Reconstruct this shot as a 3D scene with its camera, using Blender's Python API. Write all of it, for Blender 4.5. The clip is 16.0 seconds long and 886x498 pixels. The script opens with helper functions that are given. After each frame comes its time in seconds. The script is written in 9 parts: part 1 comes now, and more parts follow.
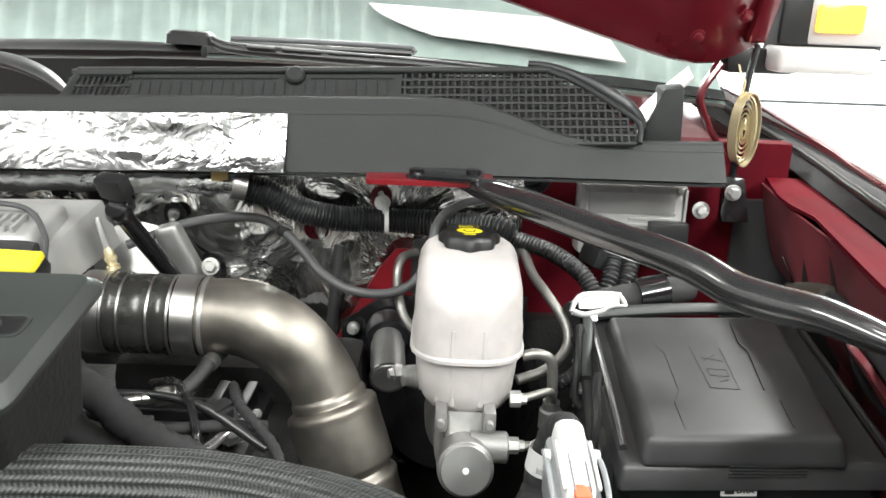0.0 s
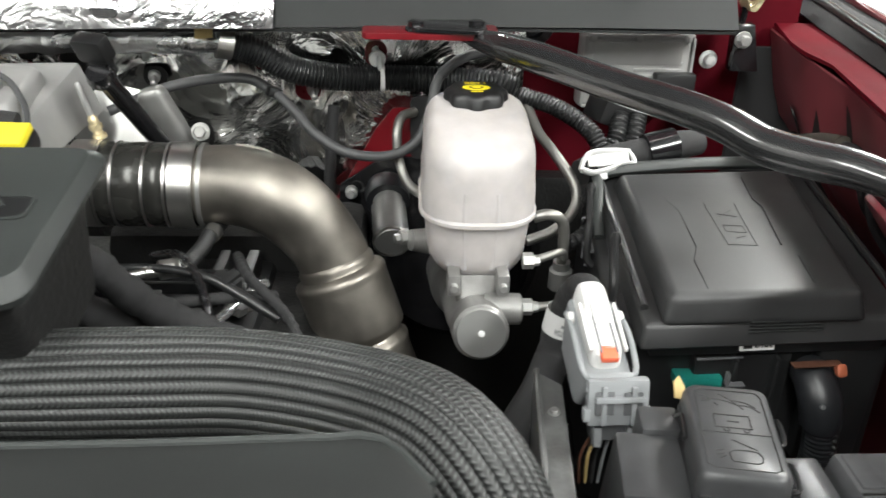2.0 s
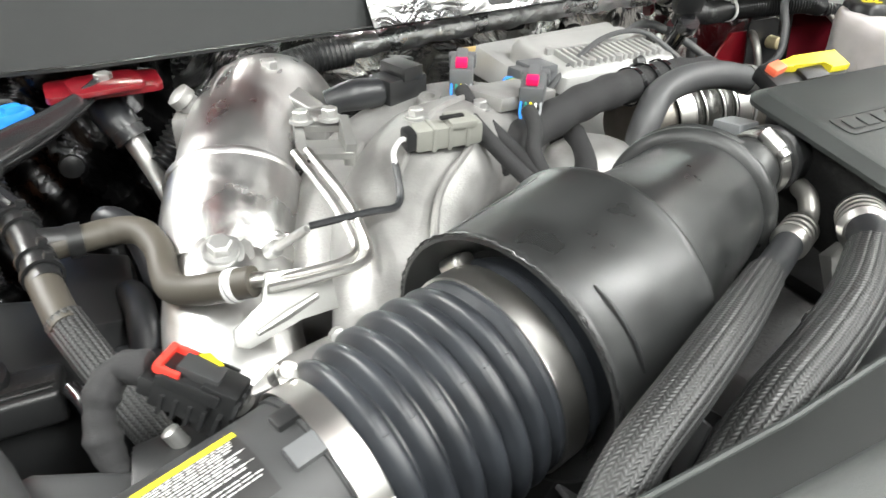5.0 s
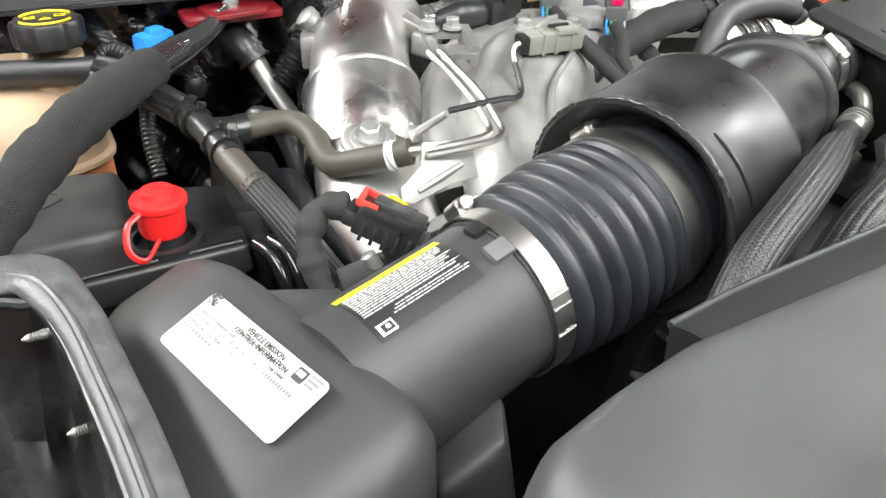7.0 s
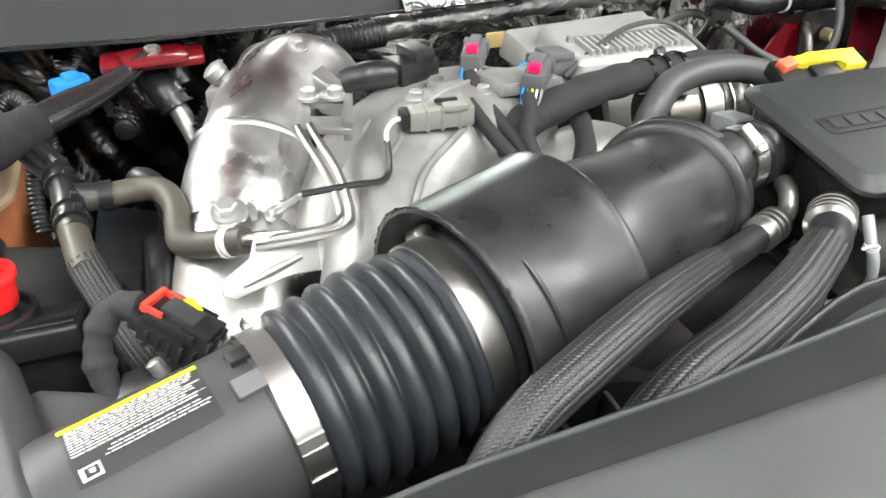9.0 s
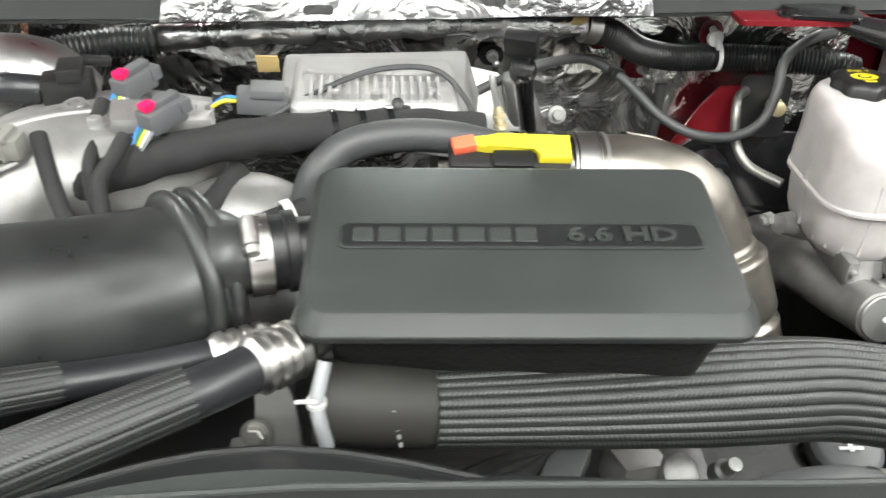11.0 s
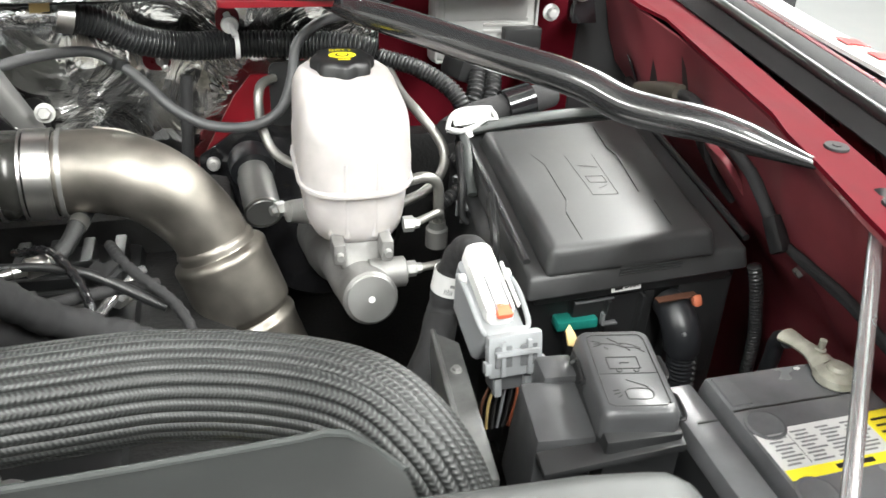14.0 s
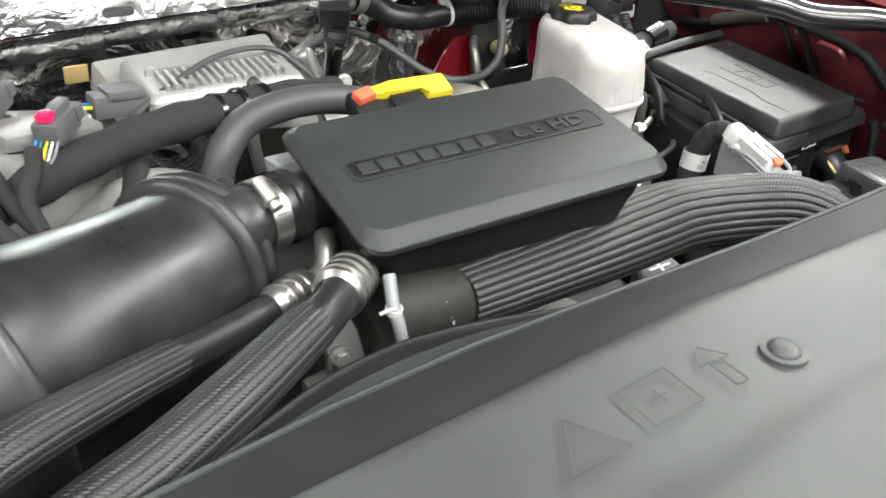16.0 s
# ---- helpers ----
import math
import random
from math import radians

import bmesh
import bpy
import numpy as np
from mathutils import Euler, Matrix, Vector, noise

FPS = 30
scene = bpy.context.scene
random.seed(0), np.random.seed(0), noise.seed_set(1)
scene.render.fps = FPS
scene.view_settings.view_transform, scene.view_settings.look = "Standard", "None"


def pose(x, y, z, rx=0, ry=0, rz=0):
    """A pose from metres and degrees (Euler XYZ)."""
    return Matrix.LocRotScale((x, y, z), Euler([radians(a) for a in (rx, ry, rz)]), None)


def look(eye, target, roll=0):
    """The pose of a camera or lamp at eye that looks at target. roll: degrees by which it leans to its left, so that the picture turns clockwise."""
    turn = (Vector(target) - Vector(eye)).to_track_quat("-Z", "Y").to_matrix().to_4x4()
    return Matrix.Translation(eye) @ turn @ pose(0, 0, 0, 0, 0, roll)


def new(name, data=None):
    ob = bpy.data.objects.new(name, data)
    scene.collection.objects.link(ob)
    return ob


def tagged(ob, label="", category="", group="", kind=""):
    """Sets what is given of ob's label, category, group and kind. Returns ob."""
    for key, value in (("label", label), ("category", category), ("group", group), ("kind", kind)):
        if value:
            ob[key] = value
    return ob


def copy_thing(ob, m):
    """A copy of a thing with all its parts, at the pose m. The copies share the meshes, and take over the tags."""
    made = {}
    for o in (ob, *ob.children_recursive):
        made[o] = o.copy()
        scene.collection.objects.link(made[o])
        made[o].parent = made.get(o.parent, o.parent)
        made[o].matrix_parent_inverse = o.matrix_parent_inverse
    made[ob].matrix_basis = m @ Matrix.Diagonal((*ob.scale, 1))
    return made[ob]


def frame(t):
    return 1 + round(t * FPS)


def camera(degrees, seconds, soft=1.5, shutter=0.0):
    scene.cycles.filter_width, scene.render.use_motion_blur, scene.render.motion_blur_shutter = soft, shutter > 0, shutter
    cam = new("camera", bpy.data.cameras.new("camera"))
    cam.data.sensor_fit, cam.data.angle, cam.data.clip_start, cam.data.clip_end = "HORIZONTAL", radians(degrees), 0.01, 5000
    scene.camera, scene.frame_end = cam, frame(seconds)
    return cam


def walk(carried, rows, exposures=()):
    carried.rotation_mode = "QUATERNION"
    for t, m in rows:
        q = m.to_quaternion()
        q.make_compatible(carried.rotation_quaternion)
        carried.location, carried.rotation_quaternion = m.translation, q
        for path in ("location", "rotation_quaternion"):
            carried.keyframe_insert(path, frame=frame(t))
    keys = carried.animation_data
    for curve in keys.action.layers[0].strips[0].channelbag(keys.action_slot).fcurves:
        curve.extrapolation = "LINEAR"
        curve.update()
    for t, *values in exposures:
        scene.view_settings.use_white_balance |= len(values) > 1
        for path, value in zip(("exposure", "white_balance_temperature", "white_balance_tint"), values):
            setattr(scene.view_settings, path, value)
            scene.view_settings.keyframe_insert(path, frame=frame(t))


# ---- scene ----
cam = camera(57.6, 16.0, shutter=0.2)
PATH = [
    (0, (0.001, 0.024, 1.647), (0.004, 1.93, 1.041), 2.1),
    (0.5, (0.023, 0.055, 1.623), (0.053, 1.944, 0.967), 1.7),
    (1, (0.028, 0.062, 1.623), (0.08, 1.909, 0.859), 1.7),
    (1.5, (0.034, 0.068, 1.624), (0.11, 1.866, 0.751), 1.8),
    (2, (-0.037, 0.053, 1.642), (0.05, 1.819, 0.708), 1.6),
    (2.5, (-0.188, 0.028, 1.661), (-0.017, 1.769, 0.693), 2.2),
    (3, (-0.32, 0.042, 1.656), (-0.006, 1.751, 0.666), 2.0),
    (3.5, (-0.465, 0.073, 1.663), (0.032, 1.729, 0.659), 2.1),
    (4, (-0.641, 0.091, 1.652), (-0.01, 1.695, 0.638), 1.1),
    (4.5, (-0.845, 0.099, 1.654), (-0.136, 1.679, 0.654), 0.3),
    (5, (-0.965, 0.104, 1.666), (-0.187, 1.647, 0.658), 0.2),
    (5.2, (-1.003, 0.11, 1.669), (-0.207, 1.638, 0.653), 0.3),
    (7.3, (-1.104, 0.032, 1.642), (-0.332, 1.559, 0.607), -0.1),
    (7.5, (-1.096, 0.032, 1.642), (-0.343, 1.57, 0.609), -0.2),
    (8, (-1.08, 0.041, 1.651), (-0.358, 1.591, 0.612), -0.2),
    (8.2, (-1.059, 0.043, 1.666), (-0.343, 1.592, 0.623), -0.2),
    (10.3, (-0.605, 0.019, 1.702), (-0.45, 1.692, 0.618), 0.7),
    (10.5, (-0.561, 0.024, 1.706), (-0.447, 1.699, 0.619), 0.9),
    (11, (-0.412, 0.064, 1.7), (-0.358, 1.74, 0.611), 1.2),
    (11.5, (-0.279, 0.094, 1.686), (-0.256, 1.77, 0.595), 2.7),
    (12, (-0.177, 0.1, 1.68), (-0.162, 1.77, 0.58), 2.9),
    (12.5, (-0.081, 0.083, 1.672), (-0.083, 1.752, 0.57), 2.3),
    (13, (-0.024, 0.079, 1.664), (0.171, 1.752, 0.586), 3.8),
    (13.5, (-0.015, 0.076, 1.663), (0.325, 1.739, 0.605), 3.6),
    (14, (-0.086, 0.056, 1.672), (0.404, 1.686, 0.622), 3.6),
    (14.5, (-0.271, 0.015, 1.687), (0.409, 1.584, 0.65), 4.2),
    (15, (-0.408, -0.005, 1.676), (0.376, 1.536, 0.671), 3.9),
    (15.2, (-0.456, 0.004, 1.685), (0.355, 1.519, 0.662), 2.7),
    (15.5, (-0.536, 0.022, 1.676), (0.316, 1.508, 0.645), 2.3),
    (16, (-0.665, 0.029, 1.687), (0.256, 1.461, 0.638), 2.1),
]
EXPOSURES = [(0.0, -0.15), (0.5, -0.32), (1.0, -0.45), (2.0, -0.45), (2.6, -0.48), (3.1, -0.3), (3.6, 0.0), (4.5, 0.1), (8.0, 0.0), (10.5, 0.0), (11.5, -0.08), (12.5, 0.16), (14.0, 0.24), (14.7, -0.1), (15.4, -0.35), (16.0, -0.2)]
walk(cam, [(t, look(eye, target, roll)) for t, eye, target, roll in PATH], EXPOSURES)

# ---- world and lamps: a closed workshop lit by ceiling fluorescents ----
world = bpy.data.worlds.new("workshop_air")
world.use_nodes = True
world.node_tree.nodes["Background"].inputs[0].default_value = (0.9, 0.95, 1.0, 1)
world.node_tree.nodes["Background"].inputs[1].default_value = 0.05
scene.world = world
CEILING = 3.6
TUBES = [(-2.4, -1.3), (-0.4, -1.3), (1.6, -0.9), (-2.6, 2.2), (-0.4, 3.4), (1.9, 2.2)]
for tx, ty in TUBES:
    lamp = bpy.data.lights.new("tube_light", "AREA")
    lamp.shape, lamp.size, lamp.size_y, lamp.energy = "RECTANGLE", 0.32, 2.4, (100, 92, 165)[(tx > -1) + (tx > 1)] if ty < 0 else 200
    lamp.color = (0.985, 1.0, 0.965)
    new("tube_light", lamp).matrix_world = pose(tx, ty, CEILING - 0.52, 0, 0, 0)
scene.view_settings.exposure = 0.0

# ---- materials ----
def material(name, colour, rough=0.5, metal=0.0, grain=(300, 0.02), spot=(18, 0.12), bump=0.15, coat=0.0, spec=0.5, rough_var=0.04):
    """A node material: base colour varied at two scales, with fine relief."""
    m = bpy.data.materials.new(name)
    m.use_nodes = True
    nt = m.node_tree
    b = nt.nodes["Principled BSDF"]
    b.inputs["Metallic"].default_value = metal
    b.inputs["Roughness"].default_value = rough
    b.inputs["Coat Weight"].default_value = coat
    b.inputs["Coat Roughness"].default_value = 0.08
    b.inputs["Specular IOR Level"].default_value = spec
    tc = nt.nodes.new("ShaderNodeTexCoord")
    fine = nt.nodes.new("ShaderNodeTexNoise")
    fine.inputs["Scale"].default_value, fine.inputs["Detail"].default_value = grain[0], 3
    big = nt.nodes.new("ShaderNodeTexNoise")
    big.inputs["Scale"].default_value, big.inputs["Detail"].default_value = spot[0], 5
    for n in (fine, big):
        nt.links.new(tc.outputs["Object"], n.inputs["Vector"])
    ramp = nt.nodes.new("ShaderNodeMapRange")
    ramp.inputs["From Min"].default_value, ramp.inputs["From Max"].default_value = 0.3, 0.7
    ramp.inputs["To Min"].default_value, ramp.inputs["To Max"].default_value = 1 - spot[1], 1 + spot[1]
    nt.links.new(big.outputs["Fac"], ramp.inputs["Value"])
    mul = nt.nodes.new("ShaderNodeVectorMath")
    mul.operation = "SCALE"
    mul.inputs[0].default_value = colour
    nt.links.new(ramp.outputs["Result"], mul.inputs["Scale"])
    nt.links.new(mul.outputs["Vector"], b.inputs["Base Color"])
    rr = nt.nodes.new("ShaderNodeMapRange")
    rr.inputs["From Min"].default_value, rr.inputs["From Max"].default_value = 0.3, 0.7
    rr.inputs["To Min"].default_value, rr.inputs["To Max"].default_value = max(0.02, rough - rough_var), min(1, rough + rough_var)
    nt.links.new(big.outputs["Fac"], rr.inputs["Value"])
    nt.links.new(rr.outputs["Result"], b.inputs["Roughness"])
    bp = nt.nodes.new("ShaderNodeBump")
    bp.inputs["Strength"].default_value, bp.inputs["Distance"].default_value = bump, grain[1] * 0.05
    nt.links.new(fine.outputs["Fac"], bp.inputs["Height"])
    nt.links.new(bp.outputs["Normal"], b.inputs["Normal"])
    return m


def bsdf(m):
    return m.node_tree.nodes["Principled BSDF"]


def foil_material(name, scale, depth, colour=(0.80, 0.80, 0.81), rough=0.22):
    """Crinkled aluminium foil: sharp facets over soft dents."""
    m = material(name, colour, rough, 1.0, rough_var=0.1, spot=(14, 0.12))
    nt = m.node_tree
    tc = nt.nodes.new("ShaderNodeTexCoord")
    v = nt.nodes.new("ShaderNodeTexVoronoi")
    v.feature = "F1"
    v.inputs["Scale"].default_value = scale
    n = nt.nodes.new("ShaderNodeTexNoise")
    n.inputs["Scale"].default_value, n.inputs["Detail"].default_value = scale * 0.6, 4
    n.inputs["Distortion"].default_value = 1.2
    w = nt.nodes.new("ShaderNodeVectorMath")
    w.operation = "MULTIPLY_ADD"
    w.inputs[1].default_value = (0.06, 0.06, 0.06)
    nt.links.new(tc.outputs["Object"], n.inputs["Vector"])
    nt.links.new(n.outputs["Color"], w.inputs[0])
    nt.links.new(tc.outputs["Object"], w.inputs[2])
    nt.links.new(w.outputs["Vector"], v.inputs["Vector"])
    add = nt.nodes.new("ShaderNodeMath")
    add.operation = "ADD"
    nt.links.new(v.outputs["Distance"], add.inputs[0])
    nt.links.new(n.outputs["Fac"], add.inputs[1])
    bp = nt.nodes.new("ShaderNodeBump")
    bp.inputs["Strength"].default_value, bp.inputs["Distance"].default_value = 1.0, depth
    nt.links.new(add.outputs["Value"], bp.inputs["Height"])
    nt.links.new(bp.outputs["Normal"], bsdf(m).inputs["Normal"])
    return m


def braid_material(name, colour, light, around, along, rough=0.6, depth=0.0012):
    """Woven sleeve: crossing strands laid over the swept surface's own coordinates."""
    m = material(name, colour, rough)
    nt = m.node_tree
    uv = nt.nodes.new("ShaderNodeUVMap")
    sep = nt.nodes.new("ShaderNodeSeparateXYZ")
    nt.links.new(uv.outputs["UV"], sep.inputs["Vector"])

    def calc(op, a, b=None):
        n = nt.nodes.new("ShaderNodeMath")
        n.operation = op
        for k, x in enumerate((a, b)):
            if x is None:
                continue
            if isinstance(x, (int, float)):
                n.inputs[k].default_value = x
            else:
                nt.links.new(x, n.inputs[k])
        return n.outputs["Value"]

    u, v = calc("MULTIPLY", sep.outputs["X"], around * 6.28319), calc("MULTIPLY", sep.outputs["Y"], along * 6.28319)
    s1, s2 = calc("SINE", calc("ADD", u, v)), calc("SINE", calc("SUBTRACT", u, v))
    weave = calc("MAXIMUM", s1, s2)
    mix = nt.nodes.new("ShaderNodeMix")
    mix.data_type = "RGBA"
    mix.inputs["A"].default_value, mix.inputs["B"].default_value = (*colour, 1), (*light, 1)
    nt.links.new(calc("MAXIMUM", calc("MULTIPLY", calc("SUBTRACT", weave, 0.15), 1.15), 0.0), mix.inputs["Factor"])
    nt.links.new(mix.outputs["Result"], bsdf(m).inputs["Base Color"])
    bp = nt.nodes.new("ShaderNodeBump")
    bp.inputs["Strength"].default_value, bp.inputs["Distance"].default_value = 0.7, depth
    nt.links.new(weave, bp.inputs["Height"])
    nt.links.new(bp.outputs["Normal"], bsdf(m).inputs["Normal"])
    return m


def chevron_material(name, colour, light, around, along, rough=0.5, depth=0.0005, slant=1.0):
    """Braided sleeve: in each lengthwise column the strands slant one way, in the next the other way."""
    m = material(name, colour, rough)
    nt = m.node_tree
    uv = nt.nodes.new("ShaderNodeUVMap")
    sep = nt.nodes.new("ShaderNodeSeparateXYZ")
    nt.links.new(uv.outputs["UV"], sep.inputs["Vector"])

    def calc(op, a, b=None):
        n = nt.nodes.new("ShaderNodeMath")
        n.operation = op
        for k, x in enumerate((a, b)):
            if x is None:
                continue
            if isinstance(x, (int, float)):
                n.inputs[k].default_value = x
            else:
                nt.links.new(x, n.inputs[k])
        return n.outputs["Value"]

    col = calc("MULTIPLY", sep.outputs["X"], around)
    zig = calc("ABSOLUTE", calc("SUBTRACT", calc("FRACT", col), 0.5))
    phase = calc("ADD", calc("MULTIPLY", sep.outputs["Y"], along), calc("MULTIPLY", zig, 2 * slant))
    strand = calc("SINE", calc("MULTIPLY", phase, 6.28319))
    ridge = calc("MULTIPLY", calc("SUBTRACT", 0.5, calc("ABSOLUTE", calc("SUBTRACT", zig, 0.25))), 1.6)
    height = calc("MULTIPLY", calc("MULTIPLY", calc("ADD", strand, 1.0), 0.5), ridge)
    mix = nt.nodes.new("ShaderNodeMix")
    mix.data_type = "RGBA"
    mix.inputs["A"].default_value, mix.inputs["B"].default_value = (*colour, 1), (*light, 1)
    nt.links.new(calc("POWER", calc("MINIMUM", height, 1.0), 2.2), mix.inputs["Factor"])
    nt.links.new(mix.outputs["Result"], bsdf(m).inputs["Base Color"])
    bp = nt.nodes.new("ShaderNodeBump")
    bp.inputs["Strength"].default_value, bp.inputs["Distance"].default_value = 0.6, depth
    nt.links.new(height, bp.inputs["Height"])
    nt.links.new(bp.outputs["Normal"], bsdf(m).inputs["Normal"])
    return m


def beaten_material(name, colour, rough, scale, depth, scratch=0.00015):
    """Bright sheet metal with soft dents, fine scratches and uneven polish."""
    m = material(name, colour, rough, 1.0, spot=(16, 0.14), rough_var=0.13)
    nt = m.node_tree
    tc = nt.nodes.new("ShaderNodeTexCoord")
    soft = nt.nodes.new("ShaderNodeTexNoise")
    soft.inputs["Scale"].default_value, soft.inputs["Detail"].default_value, soft.inputs["Roughness"].default_value = scale, 2.5, 0.45
    soft.inputs["Distortion"].default_value = 0.8
    nt.links.new(tc.outputs["Object"], soft.inputs["Vector"])
    stretch = nt.nodes.new("ShaderNodeMapping")
    stretch.inputs["Scale"].default_value = (900, 140, 300)
    nt.links.new(tc.outputs["Object"], stretch.inputs["Vector"])
    fine = nt.nodes.new("ShaderNodeTexNoise")
    fine.inputs["Scale"].default_value, fine.inputs["Detail"].default_value = 1.0, 4
    nt.links.new(stretch.outputs["Vector"], fine.inputs["Vector"])
    b1, b2 = nt.nodes.new("ShaderNodeBump"), nt.nodes.new("ShaderNodeBump")
    b1.inputs["Strength"].default_value, b1.inputs["Distance"].default_value = 1.0, depth
    b2.inputs["Strength"].default_value, b2.inputs["Distance"].default_value = 0.7, scratch
    nt.links.new(soft.outputs["Fac"], b1.inputs["Height"])
    nt.links.new(fine.outputs["Fac"], b2.inputs["Height"])
    nt.links.new(b1.outputs["Normal"], b2.inputs["Normal"])
    nt.links.new(b2.outputs["Normal"], bsdf(m).inputs["Normal"])
    return m


BLACK = material("black_moulded_plastic", (0.012, 0.0125, 0.013), 0.40, grain=(900, 0.008), bump=0.25)
SATIN = material("satin_black_plastic", (0.014, 0.0145, 0.015), 0.33, grain=(1200, 0.004), bump=0.12)
COVERGREY = material("grained_grey_plastic", (0.055, 0.058, 0.057), 0.46, grain=(1600, 0.01), bump=0.35)
TEXTURED = material("grained_dark_grey_plastic", (0.029, 0.0325, 0.0315), 0.48, grain=(1600, 0.01), bump=0.35, spec=0.4)
GREYP = material("grey_cowl_plastic", (0.019, 0.0205, 0.0205), 0.6, grain=(1500, 0.008), bump=0.25, spec=0.3)
RUBBER = material("black_rubber", (0.013, 0.014, 0.016), 0.4, grain=(500, 0.008), bump=0.2)
HOSE = material("brown_black_rubber_hose", (0.052, 0.046, 0.036), 0.55, grain=(600, 0.008), bump=0.2)
# near-black for deep parts and for sheets that stand in for shade
DARK = material("near_black_matt", (0.008, 0.008, 0.008), 0.55, grain=(200, 0.05), bump=0.4)
GLOSS = material("gloss_black_paint", (0.010, 0.010, 0.011), 0.16, coat=0.6, bump=0.05, rough_var=0.05)
RED = material("dark_red_car_paint", (0.12, 0.006, 0.012), 0.32, 0.25, grain=(900, 0.003), bump=0.05, coat=0.7, rough_var=0.08)
BRIGHTRED = material("bright_red_paint", (0.15, 0.004, 0.009), 0.34, grain=(700, 0.003), bump=0.05, coat=0.5)
CAST = material("cast_aluminium", (0.30, 0.296, 0.288), 0.46, 0.6, grain=(520, 0.02), bump=0.3, spot=(30, 0.22))
MACH = material("machined_metal", (0.46, 0.46, 0.45), 0.42, 0.75, grain=(800, 0.005), bump=0.1)
MACHDARK = material("grey_machined_end", (0.32, 0.32, 0.31), 0.42, 0.8, grain=(800, 0.005), bump=0.15)
STEEL = material("brushed_stainless_pipe", (0.235, 0.218, 0.193), 0.43, 0.9, grain=(260, 0.006), bump=0.2, spot=(22, 0.28), rough_var=0.10)
CLAMP = material("steel_band", (0.58, 0.57, 0.55), 0.32, 1.0, grain=(500, 0.004), bump=0.1)
CHROME = material("bright_rod", (0.72, 0.72, 0.73), 0.24, 0.85, bump=0.02)
GOLD = material("zinc_yellow_spring", (0.62, 0.53, 0.33), 0.38, 0.6, bump=0.05)
WHITE = material("white_nylon", (0.66, 0.66, 0.65), 0.4, bump=0.08, spot=(20, 0.04))
GREYCON = material("light_grey_nylon", (0.24, 0.25, 0.258), 0.45, bump=0.08, spot=(20, 0.05))
MIDGREY = material("mid_grey_plastic", (0.10, 0.103, 0.107), 0.5, bump=0.15)
YELLOW = material("yellow_plastic", (0.78, 0.65, 0.035), 0.45, bump=0.06, spot=(20, 0.05))
REDLOCK = material("red_lock_plastic", (0.75, 0.045, 0.03), 0.4, bump=0.05, spot=(20, 0.05))
MIDBLACK = material("charcoal_plastic", (0.030, 0.031, 0.032), 0.42, grain=(900, 0.006), bump=0.15)
ORANGE = material("orange_red_tab", (0.85, 0.16, 0.08), 0.4, bump=0.05, spot=(20, 0.05))
REDP = material("red_plastic", (0.72, 0.02, 0.02), 0.35, bump=0.06, spot=(20, 0.05))
BLUE = material("blue_plastic", (0.02, 0.22, 0.75), 0.35, bump=0.06, spot=(20, 0.05))
TEAL = material("green_terminal_plastic", (0.01, 0.17, 0.14), 0.4, bump=0.06)
TAN = material("kraft_tape", (0.42, 0.31, 0.13), 0.55, bump=0.1)
LUG = material("orange_rust_lug", (0.36, 0.10, 0.05), 0.5, 0.2, bump=0.2)
COPPER = material("rusty_lug", (0.11, 0.050, 0.032), 0.5, 0.4, bump=0.2)
MATTE = material("matt_black_filter_plastic", (0.030, 0.031, 0.032), 0.52, grain=(1400, 0.006), bump=0.2)
DUSTY = material("dusty_bellows_rubber", (0.018, 0.0205, 0.0245), 0.40, grain=(500, 0.008), bump=0.2, spot=(30, 0.3))
RESONATOR = material("satin_black_duct_plastic", (0.020, 0.021, 0.021), 0.36, grain=(700, 0.006), bump=0.15, spot=(24, 0.35), rough_var=0.10)
LABEL = material("white_paper_label", (0.52, 0.52, 0.515), 0.45, bump=0.03, spot=(20, 0.03))
INK = material("black_ink", (0.015, 0.015, 0.015), 0.5, bump=0.02)
FADED = material("pale_grey_ink", (0.16, 0.16, 0.165), 0.5, bump=0.02)
LINE = material("white_ink", (0.75, 0.75, 0.75), 0.5, bump=0.02)
CAPINK = material("yellow_ink", (0.80, 0.66, 0.02), 0.45, bump=0.02)
TAPE = material("black_cloth_tape", (0.017, 0.017, 0.018), 0.75, grain=(1400, 0.03), bump=0.6)
CABLE = material("grey_cable", (0.055, 0.056, 0.058), 0.5, bump=0.1)
TUBE = material("plated_steel_line", (0.26, 0.255, 0.24), 0.4, 0.8, bump=0.15)
SIGN = material("wall_paint_white", (0.80, 0.80, 0.79), 0.6, grain=(80, 0.02), spot=(1.2, 0.05))
FLOORM = material("pale_epoxy_floor", (0.52, 0.52, 0.51), 0.32, grain=(60, 0.01), spot=(1.5, 0.08))
CEILM = material("white_ribbed_sheet", (0.42, 0.47, 0.46), 0.45, grain=(60, 0.01), spot=(1.0, 0.05))
MODULE = material("bead_blasted_aluminium", (0.43, 0.43, 0.42), 0.5, 0.45, grain=(600, 0.006), bump=0.2)
SHIELD = foil_material("embossed_heat_foil", 42, 0.0026, (0.50, 0.50, 0.50), rough=0.27)
WRAP = foil_material("wrapped_foil_tube", 45, 0.002, rough=0.28)
SHEET = foil_material("crinkled_firewall_foil", 17, 0.0075, (0.80, 0.80, 0.79), 0.17)
TURBO = beaten_material("dented_bright_shield", (0.70, 0.695, 0.685), 0.33, 22, 0.0022)
BRAID = chevron_material("braided_sleeve", (0.006, 0.0062, 0.0063), (0.13, 0.134, 0.134), 18, 400, 0.42, 0.0005)
